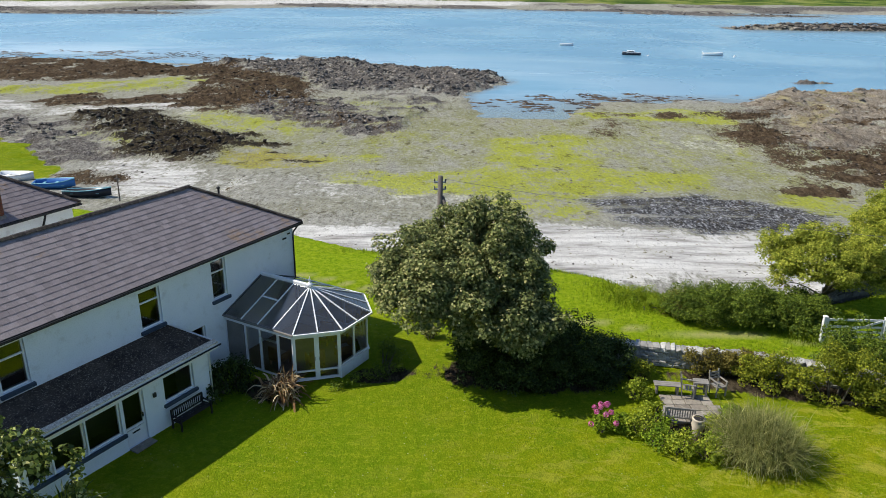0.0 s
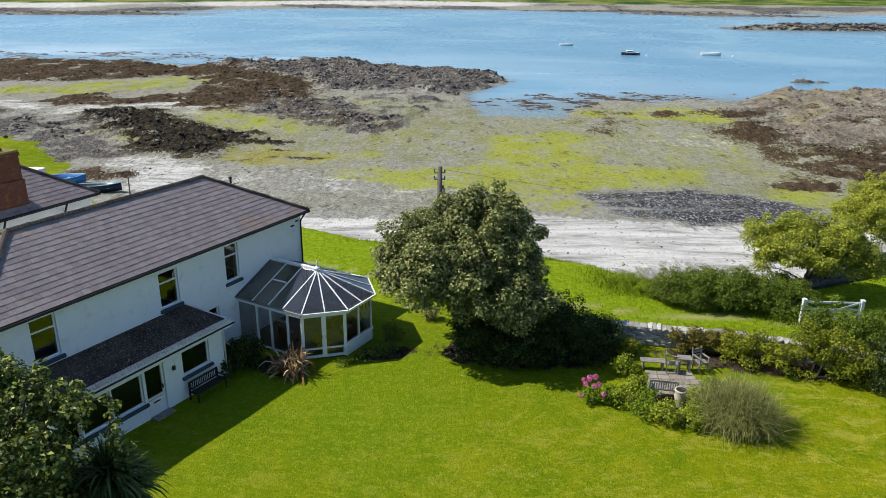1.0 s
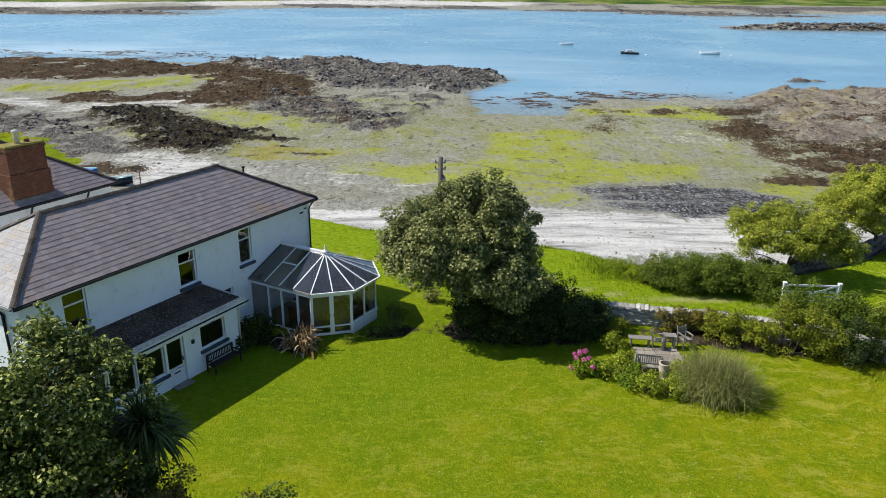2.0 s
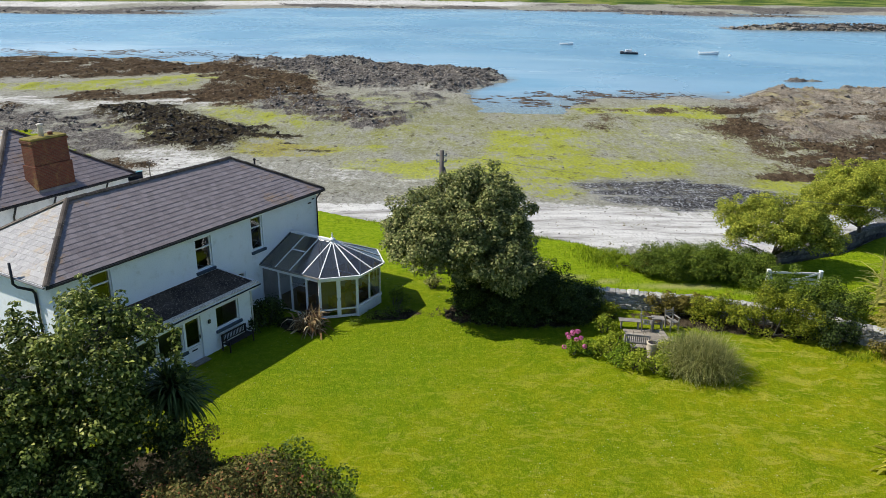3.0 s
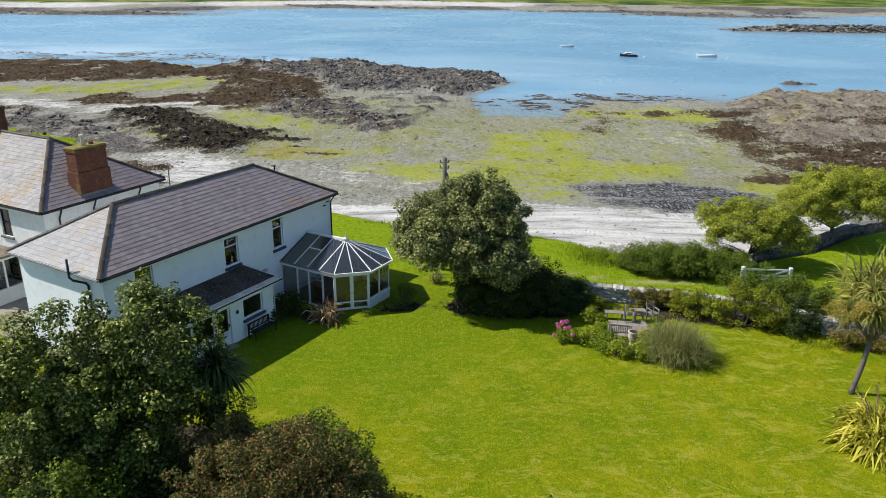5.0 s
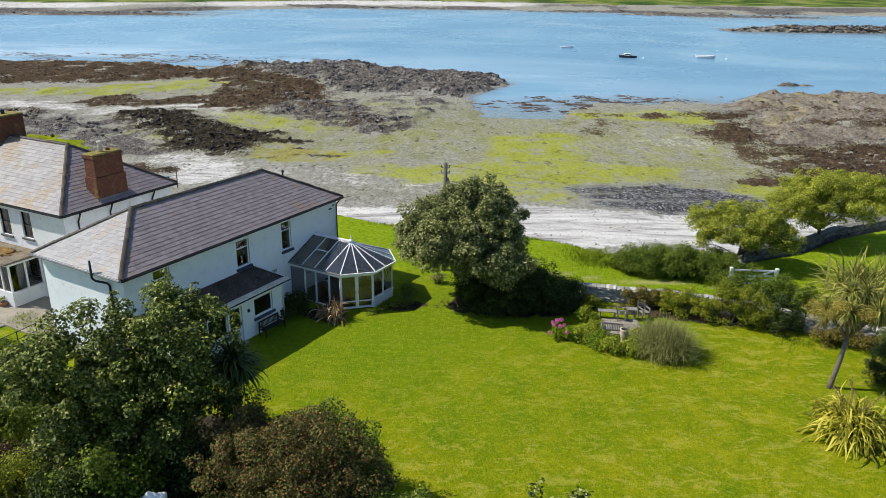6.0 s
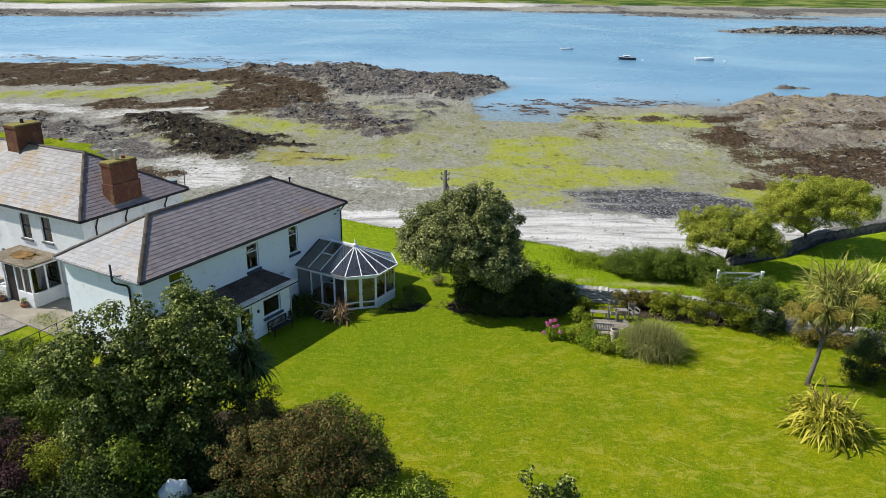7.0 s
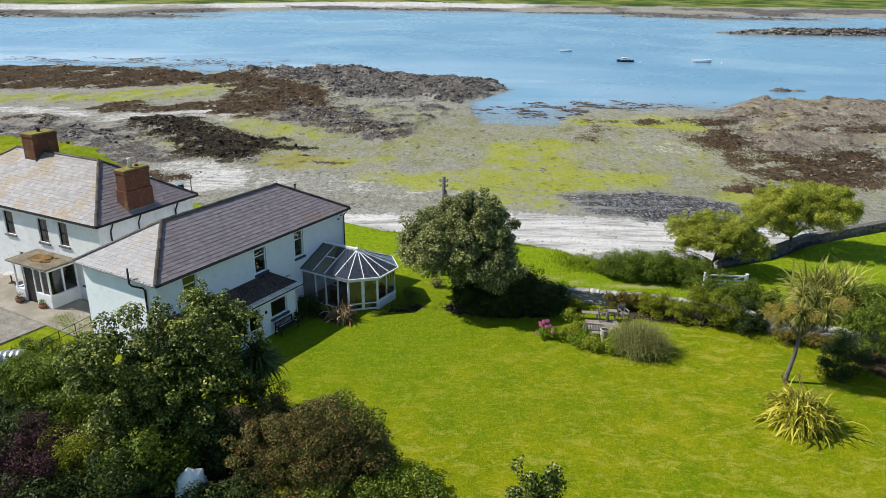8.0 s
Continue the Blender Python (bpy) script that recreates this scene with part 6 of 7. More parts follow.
# flower bed, pampas grass and the palms on the other side of the lawn
for k, (x, y, w, h, mat) in enumerate(((6.4, 20.5, 0.6, 0.8, L_green), (7.15, 20.3, 0.75, 1.0, L_lime), (7.7, 19.5, 0.7, 0.8, L_green), (8.4, 19.05, 0.75, 0.95, L_lime), (9.3, 18.8, 0.75, 0.9, L_lime), (9.9, 19.3, 0.7, 0.8, L_green), (8.0, 21.6, 0.5, 0.7, L_lime), (10.9, 21.0, 0.6, 0.9, L_green), (8.0, 20.5, 0.5, 0.7, L_green), (10.2, 20.6, 0.6, 0.7, L_lime), (7.6, 22.8, 0.6, 0.9, L_lime))):
    shrub("bed_plant", (x, y, 0), [(0, 0, w, w * 0.85, h)], mat, "low leafy yellow-green plant in the flower bed" if mat is L_lime else "low leafy green plant in the flower bed", 41 + k, 60, 0.10, 0.2, 45, "plant", "plants in the flower bed", stems=4)


def hydrangea(base, seed):
    t = shrub("hydrangea", base, [(0, 0, 0.5, 0.45, 0.85)], L_green, "hydrangea bush with round bright pink flower heads", seed, 60, 0.10, 0.2, 40, "flower", stems=5)
    rng = np.random.RandomState(seed)
    for dx, dy, dz in ((-0.1, 0.1, 0.98), (0.12, 0.12, 1.08), (-0.28, -0.1, 0.9), (0.05, -0.2, 0.85), (0.3, 0.0, 0.82), (-0.5, -0.35, 0.52), (0.42, -0.4, 0.6), (0.2, 0.3, 1.0), (-0.05, 0.35, 0.95), (-0.3, 0.25, 0.86)):
        d = rng.normal(size=(60, 3))
        d /= np.linalg.norm(d, axis=1, keepdims=True)
        v, f = leaf_cloud(np.array((dx, dy, dz)) + d * 0.105, d, 0.065, rng, 0.9, 0.05)
        ob = new("flower_head", raw_mesh("flower_head", v, f, L_pink))
        ob.parent = t
        tagged(ob, "bright pink flower head")
    return t


hydrangea((5.75, 20.4, 0), 60)
strap_plant("pampas_grass", (11.2, 19.1, 0), L_pampas, "large rounded clump of pale pampas grass", 61, 5200, 1.82, 0.03, (45, 89), 1.5, 0.5)
gold_flax = strap_plant("flax_plant", (17.35, 11.9, 0), L_gold, "golden variegated flax plant on the lawn", 67, 700, 2.15, 0.14, (62, 89), 2.6, 0.42, skirt=0.4)
def flax_stalks(base, n, seed):
    """Tall dry flower stems of a flax plant."""
    rr = random.Random(seed)
    bm = bmesh.new()
    for _ in range(n):
        a, h = rr.uniform(1.2, 5.4), rr.uniform(1.9, 2.6)
        tip = Vector((math.cos(a) * rr.uniform(0.5, 1.2), math.sin(a) * 0.8, h))
        tube(bm, [(0, 0, 0), tuple(tip * 0.55 + Vector((0, 0, 0.2))), tuple(tip)], [0.02, 0.016, 0.01], 5)
        for i in range(7):
            q = tip * (0.72 + 0.045 * i)
            e = q + Vector((rr.uniform(-.14, .14), rr.uniform(-.14, .14), 0.12))
            tube(bm, [tuple(q), tuple(e)], [0.014, 0.02], 5)
    return bm


part("flower_stalk", flax_stalks((0, 0, 0), 6, 66), L_dry, gold_flax, "tall dry brown flower stalks", kind="stuff")
palm = cordyline((18.35, 15.9, 0), [(0.55, 0.0, 3.9), (-0.8, 0.2, 3.9), (1.8, 0.3, 4.0), (0.35, 0.6, 4.7), (1.2, -0.5, 4.2), (-0.1, -0.5, 4.2), (1.2, 0.8, 4.6)], L_cord, "cordyline palm with a leaning bare trunk", 63, 0.12, 0.95, True, 150)
strap_plant("flax_plant", (24.9, 25.4, 0), L_cord, "tall striped flax plant behind the garden wall", 64, 420, 3.7, 0.18, (50, 86), 1.5, 0.7, skirt=0.4)
rng_dry = np.random.RandomState(640)
for hx, hy, hz, hr in ((-1.1, 0.0, 4.0, 0.8), (-0.5, -0.5, 4.5, 0.42), (0.5, -0.7, 4.2, 0.45), (2.1, -0.2, 4.6, 0.6)):
    tagged(cloud_part("flower_panicle", crown_clumps((hx, hy, hz), (hr, hr, hr * 0.8), 40, 0.2, rng_dry), 110, 0.10, L_straw, palm, rng_dry, 0.3, 0.3, label="dry tan flower panicle"), kind="stuff")
shrub("conifer_shrub", (21.2, 16.6, 0), [(0.1, 0.2, 0.6, 0.6, 3.0), (0.9, 0.7, 0.7, 0.7, 2.5), (-0.6, -0.1, 0.5, 0.5, 2.1), (1.7, 0.2, 0.7, 0.7, 1.8), (0.3, -0.6, 0.5, 0.4, 1.2)], L_dark, "dark feathery conifer shrub", 65, 110, 0.12, 0.26, 30, up=1.2, narrow=0.25, lump=0.6)
for k, (x, y, lumps, mat, lab) in enumerate((
        (13.6, 24.0, [(0, 0, 1.4, 0.9, 1.65), (-1.0, 0.5, 0.8, 0.6, 1.35)], L_yellow, "yellow-green shrub along the garden wall"),
        (15.8, 23.1, [(0, 0, 1.6, 1.1, 2.6), (1.5, -0.6, 1.0, 0.9, 1.8)], L_yellow, "yellow-green shrub along the garden wall"),
        (17.3, 25.4, [(0, 0, 1.7, 1.2, 2.35), (2.0, -0.1, 1.6, 1.2, 1.9), (3.3, -0.3, 1.2, 1.0, 1.7)], L_hedge, "rounded green shrub near the gate"),
        (18.4, 22.0, [(0, 0, 1.2, 0.9, 1.9)], L_dark, "dark green shrub along the garden wall"),
        (20.6, 20.6, [(0, 0, 1.5, 0.6, 0.85), (1.6, -0.6, 1.2, 0.6, 0.8)], L_brownhedge, "straggly brown-green plants at the wall's foot"),
        (11.3, 25.0, [(0, 0, 1.4, 0.5, 1.35), (1.5, -0.1, 0.9, 0.5, 1.35)], L_brownhedge, "clipped brown-green bush against the stone wall"),
        (8.1, 24.6, [(0, 0, 0.6, 0.5, 0.9)], L_yellow, "yellow-green climbing shrub at the wall's end"),
        (24.3, 19.0, [(0.3, 0.6, 1.8, 1.7, 3.6), (2.0, -1.2, 1.7, 1.6, 3.4)], L_hedge, "tall green shrub at the garden's edge"),
        (25.6, 14.4, [(0, 0, 1.7, 1.6, 2.6), (0.2, -2.2, 1.2, 1.2, 1.9), (-1.9, -0.4, 0.7, 0.7, 0.9)], L_green, "tall green shrub at the garden's edge"),
        (26.8, 23.4, [(0, 0, 2.2, 1.6, 3.0)], L_hedge, "tall dark green shrub behind the wall"))):
    shrub("garden_shrub", (x, y, 0), lumps, mat, lab, 70 + k, 115, 0.10, 0.32, 14, lump=0.5)

# hedge and trees by the beach
shrub("hedge", (14.4, 30.4, 0), [(-2.6, 0.3, 1.3, 1.4, 1.6), (-1.4, 0, 1.5, 1.7, 1.85), (-0.1, 0, 1.6, 1.8, 1.95), (1.2, -0.1, 1.6, 1.8, 1.95), (2.6, -0.2, 1.7, 1.7, 1.9), (3.5, -0.2, 1.1, 1.4, 1.7)], L_hedge, "broad dark green hedge above the beach", 85, 110, 0.095, 0.36, 15, "hedge", stems=12)
shrub("grass_mound", (10.1, 32.4, 0), [(0, 0, 1.0, 1.3, 0.9), (-0.6, 0.8, 0.8, 0.8, 0.6), (0.7, -0.9, 0.7, 0.8, 0.8)], L_grass, "mound of tall rough grass above the beach", 89, 120, 0.12, 0.22, 26, "grass", up=0.9, narrow=0.2)
shrub("hedge", (11.35, 31.1, 0), [(0, 0, 0.55, 0.9, 1.45), (0.2, -0.7, 0.4, 0.5, 1.1)], L_brownhedge, "dry straw-coloured bush beside the hedge", 86, 70, 0.12, 0.3, 20, narrow=0.3)
tree("sycamore_tree", (19.6, 32.6, 0), [((19.0, 32.2, 2.8), (3.1, 2.4, 1.75)), ((21.3, 31.9, 2.3), (2.0, 1.7, 1.5))], L_syc_bright, "small bright green sycamore spreading beside the beach", 87, count=290, r=0.42, per_m2=135, size=0.122, trunk=0.10, arms=12, split=0.25, group="sycamores by the shore", inner=0.45, flat_base=-0.75)
tree("sycamore_tree", (27.6, 38.0, -0.1), [((27.8, 37.6, 3.4), (4.2, 3.2, 2.1)), ((25.2, 37.0, 2.8), (2.3, 2.0, 1.6))], L_syc_bright, "bright green sycamore above the sea wall", 88, count=390, r=0.48, per_m2=135, size=0.122, trunk=0.15, arms=14, split=0.3, group="sycamores by the shore", inner=0.45, flat_base=-0.75)


# ---- stone walls ----
def stone_mesh(rng, w, h, d):
    bm = bmesh.new()
    box(bm, (-w / 2, -d / 2, -h / 2), (w / 2, d / 2, h / 2))
    for v in bm.verts:
        v.co += Vector((rng.uniform(-.16, .16) * w, rng.uniform(-.12, .12) * d, rng.uniform(-.24, .24) * h))
    bmesh.ops.bevel(bm, geom=bm.edges[:], offset=min(w, h) * 0.13, segments=1, affect="EDGES")
    bmesh.ops.recalc_face_normals(bm, faces=bm.faces[:])
    return bm


def stone_wall(name, pts, height, thick, singles, label, seed, base_drop=0.1, stone=(0.27, 0.125), mat=None):
    """A rubble wall along pts: a solid core, face stones and copings; stones of the first stretches are pieces of their own."""
    rng = random.Random(seed)
    x0, y0 = pts[0][:2]
    w = thing(name, pose(x0, y0, 0), label, "wall", kind="structure")
    core, far = bmesh.new(), bmesh.new()
    shapes, copes = [], []
    for k in range(9):
        for store, s, mat in ((shapes, (rng.uniform(0.8, 1.25) * stone[0], stone[1], 0.2), mat or M_stone), (copes, (stone[0] * rng.uniform(0.7, 1.25), 0.15, thick + 0.10), mat or M_cope)):
            bm = stone_mesh(rng, *s)
            me = bpy.data.meshes.new("stone")
            bm.to_mesh(me)
            bm.free()
            me.materials.append(mat)
            store.append((me, s[0]))
    made = 0
    for (xa, ya, za), (xb, yb, zb) in zip(pts, pts[1:]):
        a, b = Vector((xa - x0, ya - y0, za)), Vector((xb - x0, yb - y0, zb))
        d = b - a
        L = math.hypot(d.x, d.y)
        yaw = math.degrees(math.atan2(d.y, d.x))
        bar(core, a + Vector((0, 0, (height - base_drop) / 2 - base_drop / 2)), b + Vector((0, 0, (height - base_drop) / 2 - base_drop / 2)), thick - 0.1, height)
        rows = int(height / stone[1])
        for side in (-1, 1):
            for r in range(rows):
                s = rng.uniform(-0.2, 0)
                while s < L:
                    me, sw = rng.choice(shapes)
                    p = a + d * ((s + sw / 2) / L)
                    out = Vector((d.y, -d.x, 0)).normalized() * (thick / 2 - 0.08 + rng.uniform(-0.02, 0.03)) * -side
                    m = Matrix.Translation(p + out + Vector((0, 0, (r + 0.5) * height / rows + rng.uniform(-.02, .02)))) @ pose(0, 0, 0, rng.uniform(-5, 5), rng.uniform(-5, 5), yaw + rng.uniform(-5, 5))
                    if made < singles and side == -1:
                        piece("stone", me, w, m)
                        made += 1
                    else:
                        tmp = bmesh.new()
                        box(tmp, (-sw / 2, -0.1, -stone[1] / 2), (sw / 2, 0.1, stone[1] / 2), m)
                        vs = [far.verts.new(v.co + Vector((rng.uniform(-.03, .03), rng.uniform(-.03, .03), rng.uniform(-.03, .03)))) for v in tmp.verts]
                        tmp.verts.index_update()
                        for f in tmp.faces:
                            far.faces.new([vs[v.index] for v in f.verts])
                        tmp.free()
                    s += sw * 1.03
        s = 0
        while s < L:
            me, sw = rng.choice(copes)
            p = a + d * ((s + sw / 2) / L)
            m = Matrix.Translation(p + Vector((0, 0, height + 0.04 + rng.uniform(-.02, .03)))) @ pose(0, 0, 0, rng.uniform(-4, 4), rng.uniform(-4, 4), yaw + rng.uniform(-5, 5))
            piece("coping", me, w, m)
            s += sw * 1.02
    part("core", core, mat or M_stone, w)
    if far.verts:
        part("rubble", far, mat or M_stone, w, kind="stuff")
    else:
        far.free()
    return w


stone_wall("garden_wall", [(7.1, 26.2, 0), (10.2, 25.6, 0), (13.4, 25.1, 0), (17.0, 24.0, 0), (20.0, 22.1, 0), (23.2, 20.8, 0), (25.4, 20.0, 0)], 0.8, 0.45, 290, "dry stone garden wall with pale coping stones", 101)
stone_wall("sea_wall", [(20.6, 33.9, -0.3), (25.4, 36.0, -0.3), (29.5, 39.8, -0.5), (39.0, 44.8, -0.6), (62, 57, -1.0)], 0.75, 0.5, 0, "grey rubble sea wall above the beach", 102, 0.3, (0.5, 0.26), M_seastone)


# ---- gate, pole and garden furniture ----
def build_gate(m):
    g = thing("gate", m, "white painted wooden field gate, closed", "gate")
    for x in (0.0, 2.85):
        p = part("post", boxes(((x - 0.09, -0.09, -0.1), (x + 0.09, 0.09, 1.3)), bevel=0.02), M_gate, g)
        part("post_cap", boxes(((x - 0.11, -0.11, 1.3), (x + 0.11, 0.11, 1.35)), bevel=0.02), M_gate, p)
    for z in (0.25, 0.5, 0.75, 1.12):
        part("rail", boxes(((0.1, -0.025, z), (2.75, 0.025, z + 0.11)), bevel=0.008), M_gate, g)
    part("brace", bar(bmesh.new(), (0.2, -0.04, 0.25), (2.6, -0.04, 1.15), 0.03, 0.1), M_gate, g)
    for x in (0.13, 2.7):
        part("stile", boxes(((x - 0.03, -0.055, 0.2), (x + 0.05, -0.027, 1.25)), bevel=0.006), M_gate, g)
    return g


build_gate(pose(17.65, 28.3, 0, 0, 0, -1.5))


def build_pole(m):
    p = thing("telegraph_pole", m, "weathered wooden telegraph pole with insulators", "pole")
    part("mast", tube(bmesh.new(), [(0, 0, -0.3), (0, 0, 4), (0.02, 0, 7.35)], [0.16, 0.14, 0.12], 12), M_wood_pole, p, "", True)
    part("strut", tube(bmesh.new(), [(1.9, 0.2, 0), (0.12, 0.02, 6.35)], [0.13, 0.1], 10), M_wood_pole, p, "leaning timber strut", True)
    for z in (7.05, 6.7):
        arm = part("crossarm", boxes(((-0.3, -0.05, z - 0.035), (0.3, 0.05, z + 0.035)), bevel=0.008), M_metal, p)
        for x in (-0.26, 0.26):
            part("insulator", lathe(bmesh.new(), [(0.02, 0), (0.042, 0.03), (0.042, 0.06), (0.025, 0.08), (0.036, 0.11), (0.01, 0.13)], 10, (x, 0, z + 0.036)), M_ceramic, arm)
    return p


build_pole(pose(-0.75, 30.2, 0))


def build_cable(a, b, sag, m=None):
    pts = [Vector(a).lerp(Vector(b), k / 24) - Vector((0, 0, sag * 4 * (k / 24) * (1 - k / 24))) for k in range(25)]
    bm = tube(bmesh.new(), pts, 0.010, 5)
    me = bpy.data.meshes.new("cable")
    bm.to_mesh(me)
    bm.free()
    me.materials.append(M_lead)
    return tagged(new("cable", me), "thin grey overhead telephone cable from the pole", "cable")


build_cable((-0.5, 30.2, 7.2), (34.0, 30.2, 4.0), 0.55)


def build_bench(m, mat, label, wide=1.5):
    b = thing("garden_bench", m, label, "bench")
    h = wide / 2
    for i in range(4):
        part("seat_slat", boxes(((-h, -0.22 + i * 0.115, 0.43), (h, -0.125 + i * 0.115, 0.455)), bevel=0.005), mat, b)
    for x in (-h + 0.03, h - 0.09):
        part("leg", boxes(((x, -0.24, 0), (x + 0.06, -0.18, 0.62)), bevel=0.006), mat, b)
        part("leg", boxes(((x, 0.24, 0), (x + 0.06, 0.30, 0.92)), bevel=0.006), mat, b)
        part("armrest", boxes(((x - 0.01, -0.26, 0.62), (x + 0.07, 0.24, 0.655)), bevel=0.008), mat, b)
    part("top_rail", boxes(((-h + 0.1, 0.25, 0.84), (h - 0.1, 0.29, 0.93)), bevel=0.008), mat, b)
    part("lower_rail", boxes(((-h + 0.1, 0.25, 0.48), (h - 0.1, 0.29, 0.54)), bevel=0.006), mat, b)
    k = int((wide - 0.25) / 0.085)
    for i in range(k):
        x = -h + 0.14 + i * (wide - 0.28) / (k - 1)
        part("back_slat", boxes(((x - 0.018, 0.26, 0.54), (x + 0.018, 0.28, 0.84))), mat, b)
    return b


build_bench(at_house(13.22, -18.45) @ Matrix.Diagonal((1, 1, 0.88, 1)), M_wood_dark, "dark stained slatted bench against the white porch", 1.6)
build_bench(pose(8.75, 20.9, -0.0, 0, 0, 171), M_wood_grey, "weathered grey slatted garden bench by the flower bed", 1.2)


def build_patio():
    """A small paved stand of stone flags behind the bench."""
    p = thing("garden_patio", pose(9.6, 22.0, 0), "small patio of worn grey stone flags", "patio")
    rr = random.Random(33)
    y = -0.95
    while y < 0.9:
        h, x = rr.uniform(0.36, 0.5), -1.0
        while x < 1.0:
            w = rr.uniform(0.42, 0.7)
            part("flag", boxes(((x, y, -0.12), (x + w - 0.025, y + h - 0.025, rr.uniform(0.015, 0.035))), bevel=0.012), M_flag, p)
            x += w
        y += h
    return p


build_patio()


def build_table(m):
    t = thing("garden_table", m, "small weathered grey garden table", "table")
    for i in range(3):
        part("plank", boxes(((-0.3, -0.22 + i * 0.146, 0.60), (0.3, -0.082 + i * 0.146, 0.64)), bevel=0.006), M_wood_grey, t)
    for x in (-0.25, 0.18):
        part("trestle", boxes(((x, -0.22, 0), (x + 0.07, -0.15, 0.54)), ((x, 0.15, 0), (x + 0.07, 0.22, 0.54)), ((x, -0.24, 0.54), (x + 0.07, 0.24, 0.60))), M_wood_grey, t)
    part("stretcher", boxes(((-0.18, -0.03, 0.25), (0.18, 0.03, 0.32))), M_wood_grey, t)
    return t


build_table(pose(10.3, 23.2, 0, 0, 0, -7))


def build_plank_bench(m):
    b = thing("plank_bench", m, "low weathered plank bench beside the garden chairs", "bench")
    for i in range(3):
        part("plank", boxes(((-0.55, -0.2 + i * 0.135, 0.42), (0.55, -0.075 + i * 0.135, 0.455)), bevel=0.006), M_wood_grey, b)
    for x in (-0.45, 0.38):
        part("leg", boxes(((x, -0.17, 0), (x + 0.07, 0.17, 0.42)), bevel=0.006), M_wood_grey, b)
    return b


build_plank_bench(pose(8.95, 23.25, 0, 0, 0, -6))


def build_chair(m):
    c = thing("garden_chair", m, "weathered grey wooden garden chair at the table", "chair", "chairs at the garden table")
    for i in range(4):
        part("seat_slat", boxes(((-0.24, -0.22 + i * 0.115, 0.42), (0.24, -0.125 + i * 0.115, 0.445))), M_wood_grey, c)
    for x in (-0.25, 0.2):
        part("front_leg", boxes(((x, -0.24, 0), (x + 0.05, -0.19, 0.65))), M_wood_grey, c)
        part("back_leg", bar(bmesh.new(), (x + 0.025, 0.22, 0), (x + 0.025, 0.36, 0.98), 0.05, 0.05, (1, 0, 0)), M_wood_grey, c)
        part("armrest", boxes(((x - 0.01, -0.26, 0.65), (x + 0.06, 0.28, 0.68))), M_wood_grey, c)
    for z in (0.6, 0.72, 0.84):
        part("back_slat", boxes(((-0.2, 0.25 + (z - 0.4) * 0.12, z), (0.2, 0.275 + (z - 0.4) * 0.12, z + 0.07))), M_wood_grey, c)
    return c


ch = build_chair(pose(9.75, 23.0, 0, 0, 0, 75))
copy_thing(ch, pose(11.05, 23.25, 0, 0, 0, 20))


def vessel(name, m, profile, mat, label, plant=None, seed=0):
    v = thing(name, m, label, "pot")
    part("body", lathe(bmesh.new(), profile, 18), mat, v, "", True)
    part("soil", lathe(bmesh.new(), [(profile[-1][0] * 0.8, profile[-1][1] + 0.002), (profile[-1][0] * 0.75, profile[-1][1] + 0.012)], 14), M_wood_dark, v)
    if plant:
        rng = np.random.RandomState(seed)
        cloud_part("foliage", crown_clumps((0, 0, profile[-1][1] + 0.15), (0.25, 0.25, 0.25), 8, 0.14, rng), 90, 0.08, plant, v, rng)
    return v


vessel("garden_urn", pose(9.28, 20.2, 0), [(0.17, 0), (0.15, 0.08), (0.2, 0.3), (0.25, 0.52), (0.21, 0.66), (0.25, 0.72), (0.25, 0.78)], M_stoneware, "pale stoneware urn standing by the garden bench")
for k, (a, b) in enumerate(((7.4, -34.0), (7.15, -36.1), (6.4, -38.9), (5.6, -39.8))):
    vessel("plant_pot", at_house(a, b), [(0.2, 0), (0.27, 0.28), (0.29, 0.3), (0.29, 0.36)], M_terracotta, "terracotta pot with a small plant on the yard", L_red if k % 2 else L_green, 120 + k)


def stepping_stone(m):
    bm = stone_mesh(random.Random(5), 0.62, 0.03, 0.34)
    s = thing("stepping_stone", m, "flat pale stone set in the lawn", "stone")
    part("slab_stone", bm, M_cope, s)


stepping_stone(pose(-7.0, 20.05, -0.07, 0, 0, 40))



# ---- the yard ----
def slab(name, a0, a1, b0, b1, top, mat, label):
    bm = boxes(((a0 - 14.2, -(b1 + 20.75), -0.2), (a1 - 14.2, -(b0 + 20.75), top)), bevel=0.02)
    me = bpy.data.meshes.new(name)
    bm.to_mesh(me)
    bm.free()
    me.materials.append(mat)
    ob = tagged(new(name, me), label, "pavement", kind="structure")
    ob.matrix_world = at_house(14.2, -20.75)
    return ob


slab("pavement", 6.0, 9.48, -44, -28.4, 0.10, M_concrete, "worn tan concrete paving before the older house")
slab("road", -4.5, 5.98, -60, -31.5, 0.07, M_gravel, "grey gravel yard beside the houses")


def build_railing(p, q):
    p, q = Vector(p), Vector(q)
    r = thing("railing", pose(p.x, p.y, 0), "thin black metal yard railing", "railing")
    d = q - p
    for k in range(4):
        o = d * (k / 3)
        part("post", tube(bmesh.new(), [(o.x, o.y, 0), (o.x, o.y, 1.0)], 0.025, 8), M_black, r)
    for z in (0.55, 0.98):
        part("rail", tube(bmesh.new(), [(0, 0, z), (d.x, d.y, z)], 0.02, 8), M_black, r)
    return r


build_railing((-22.95, 16.7, 0), (-21.7, 19.8, 0))


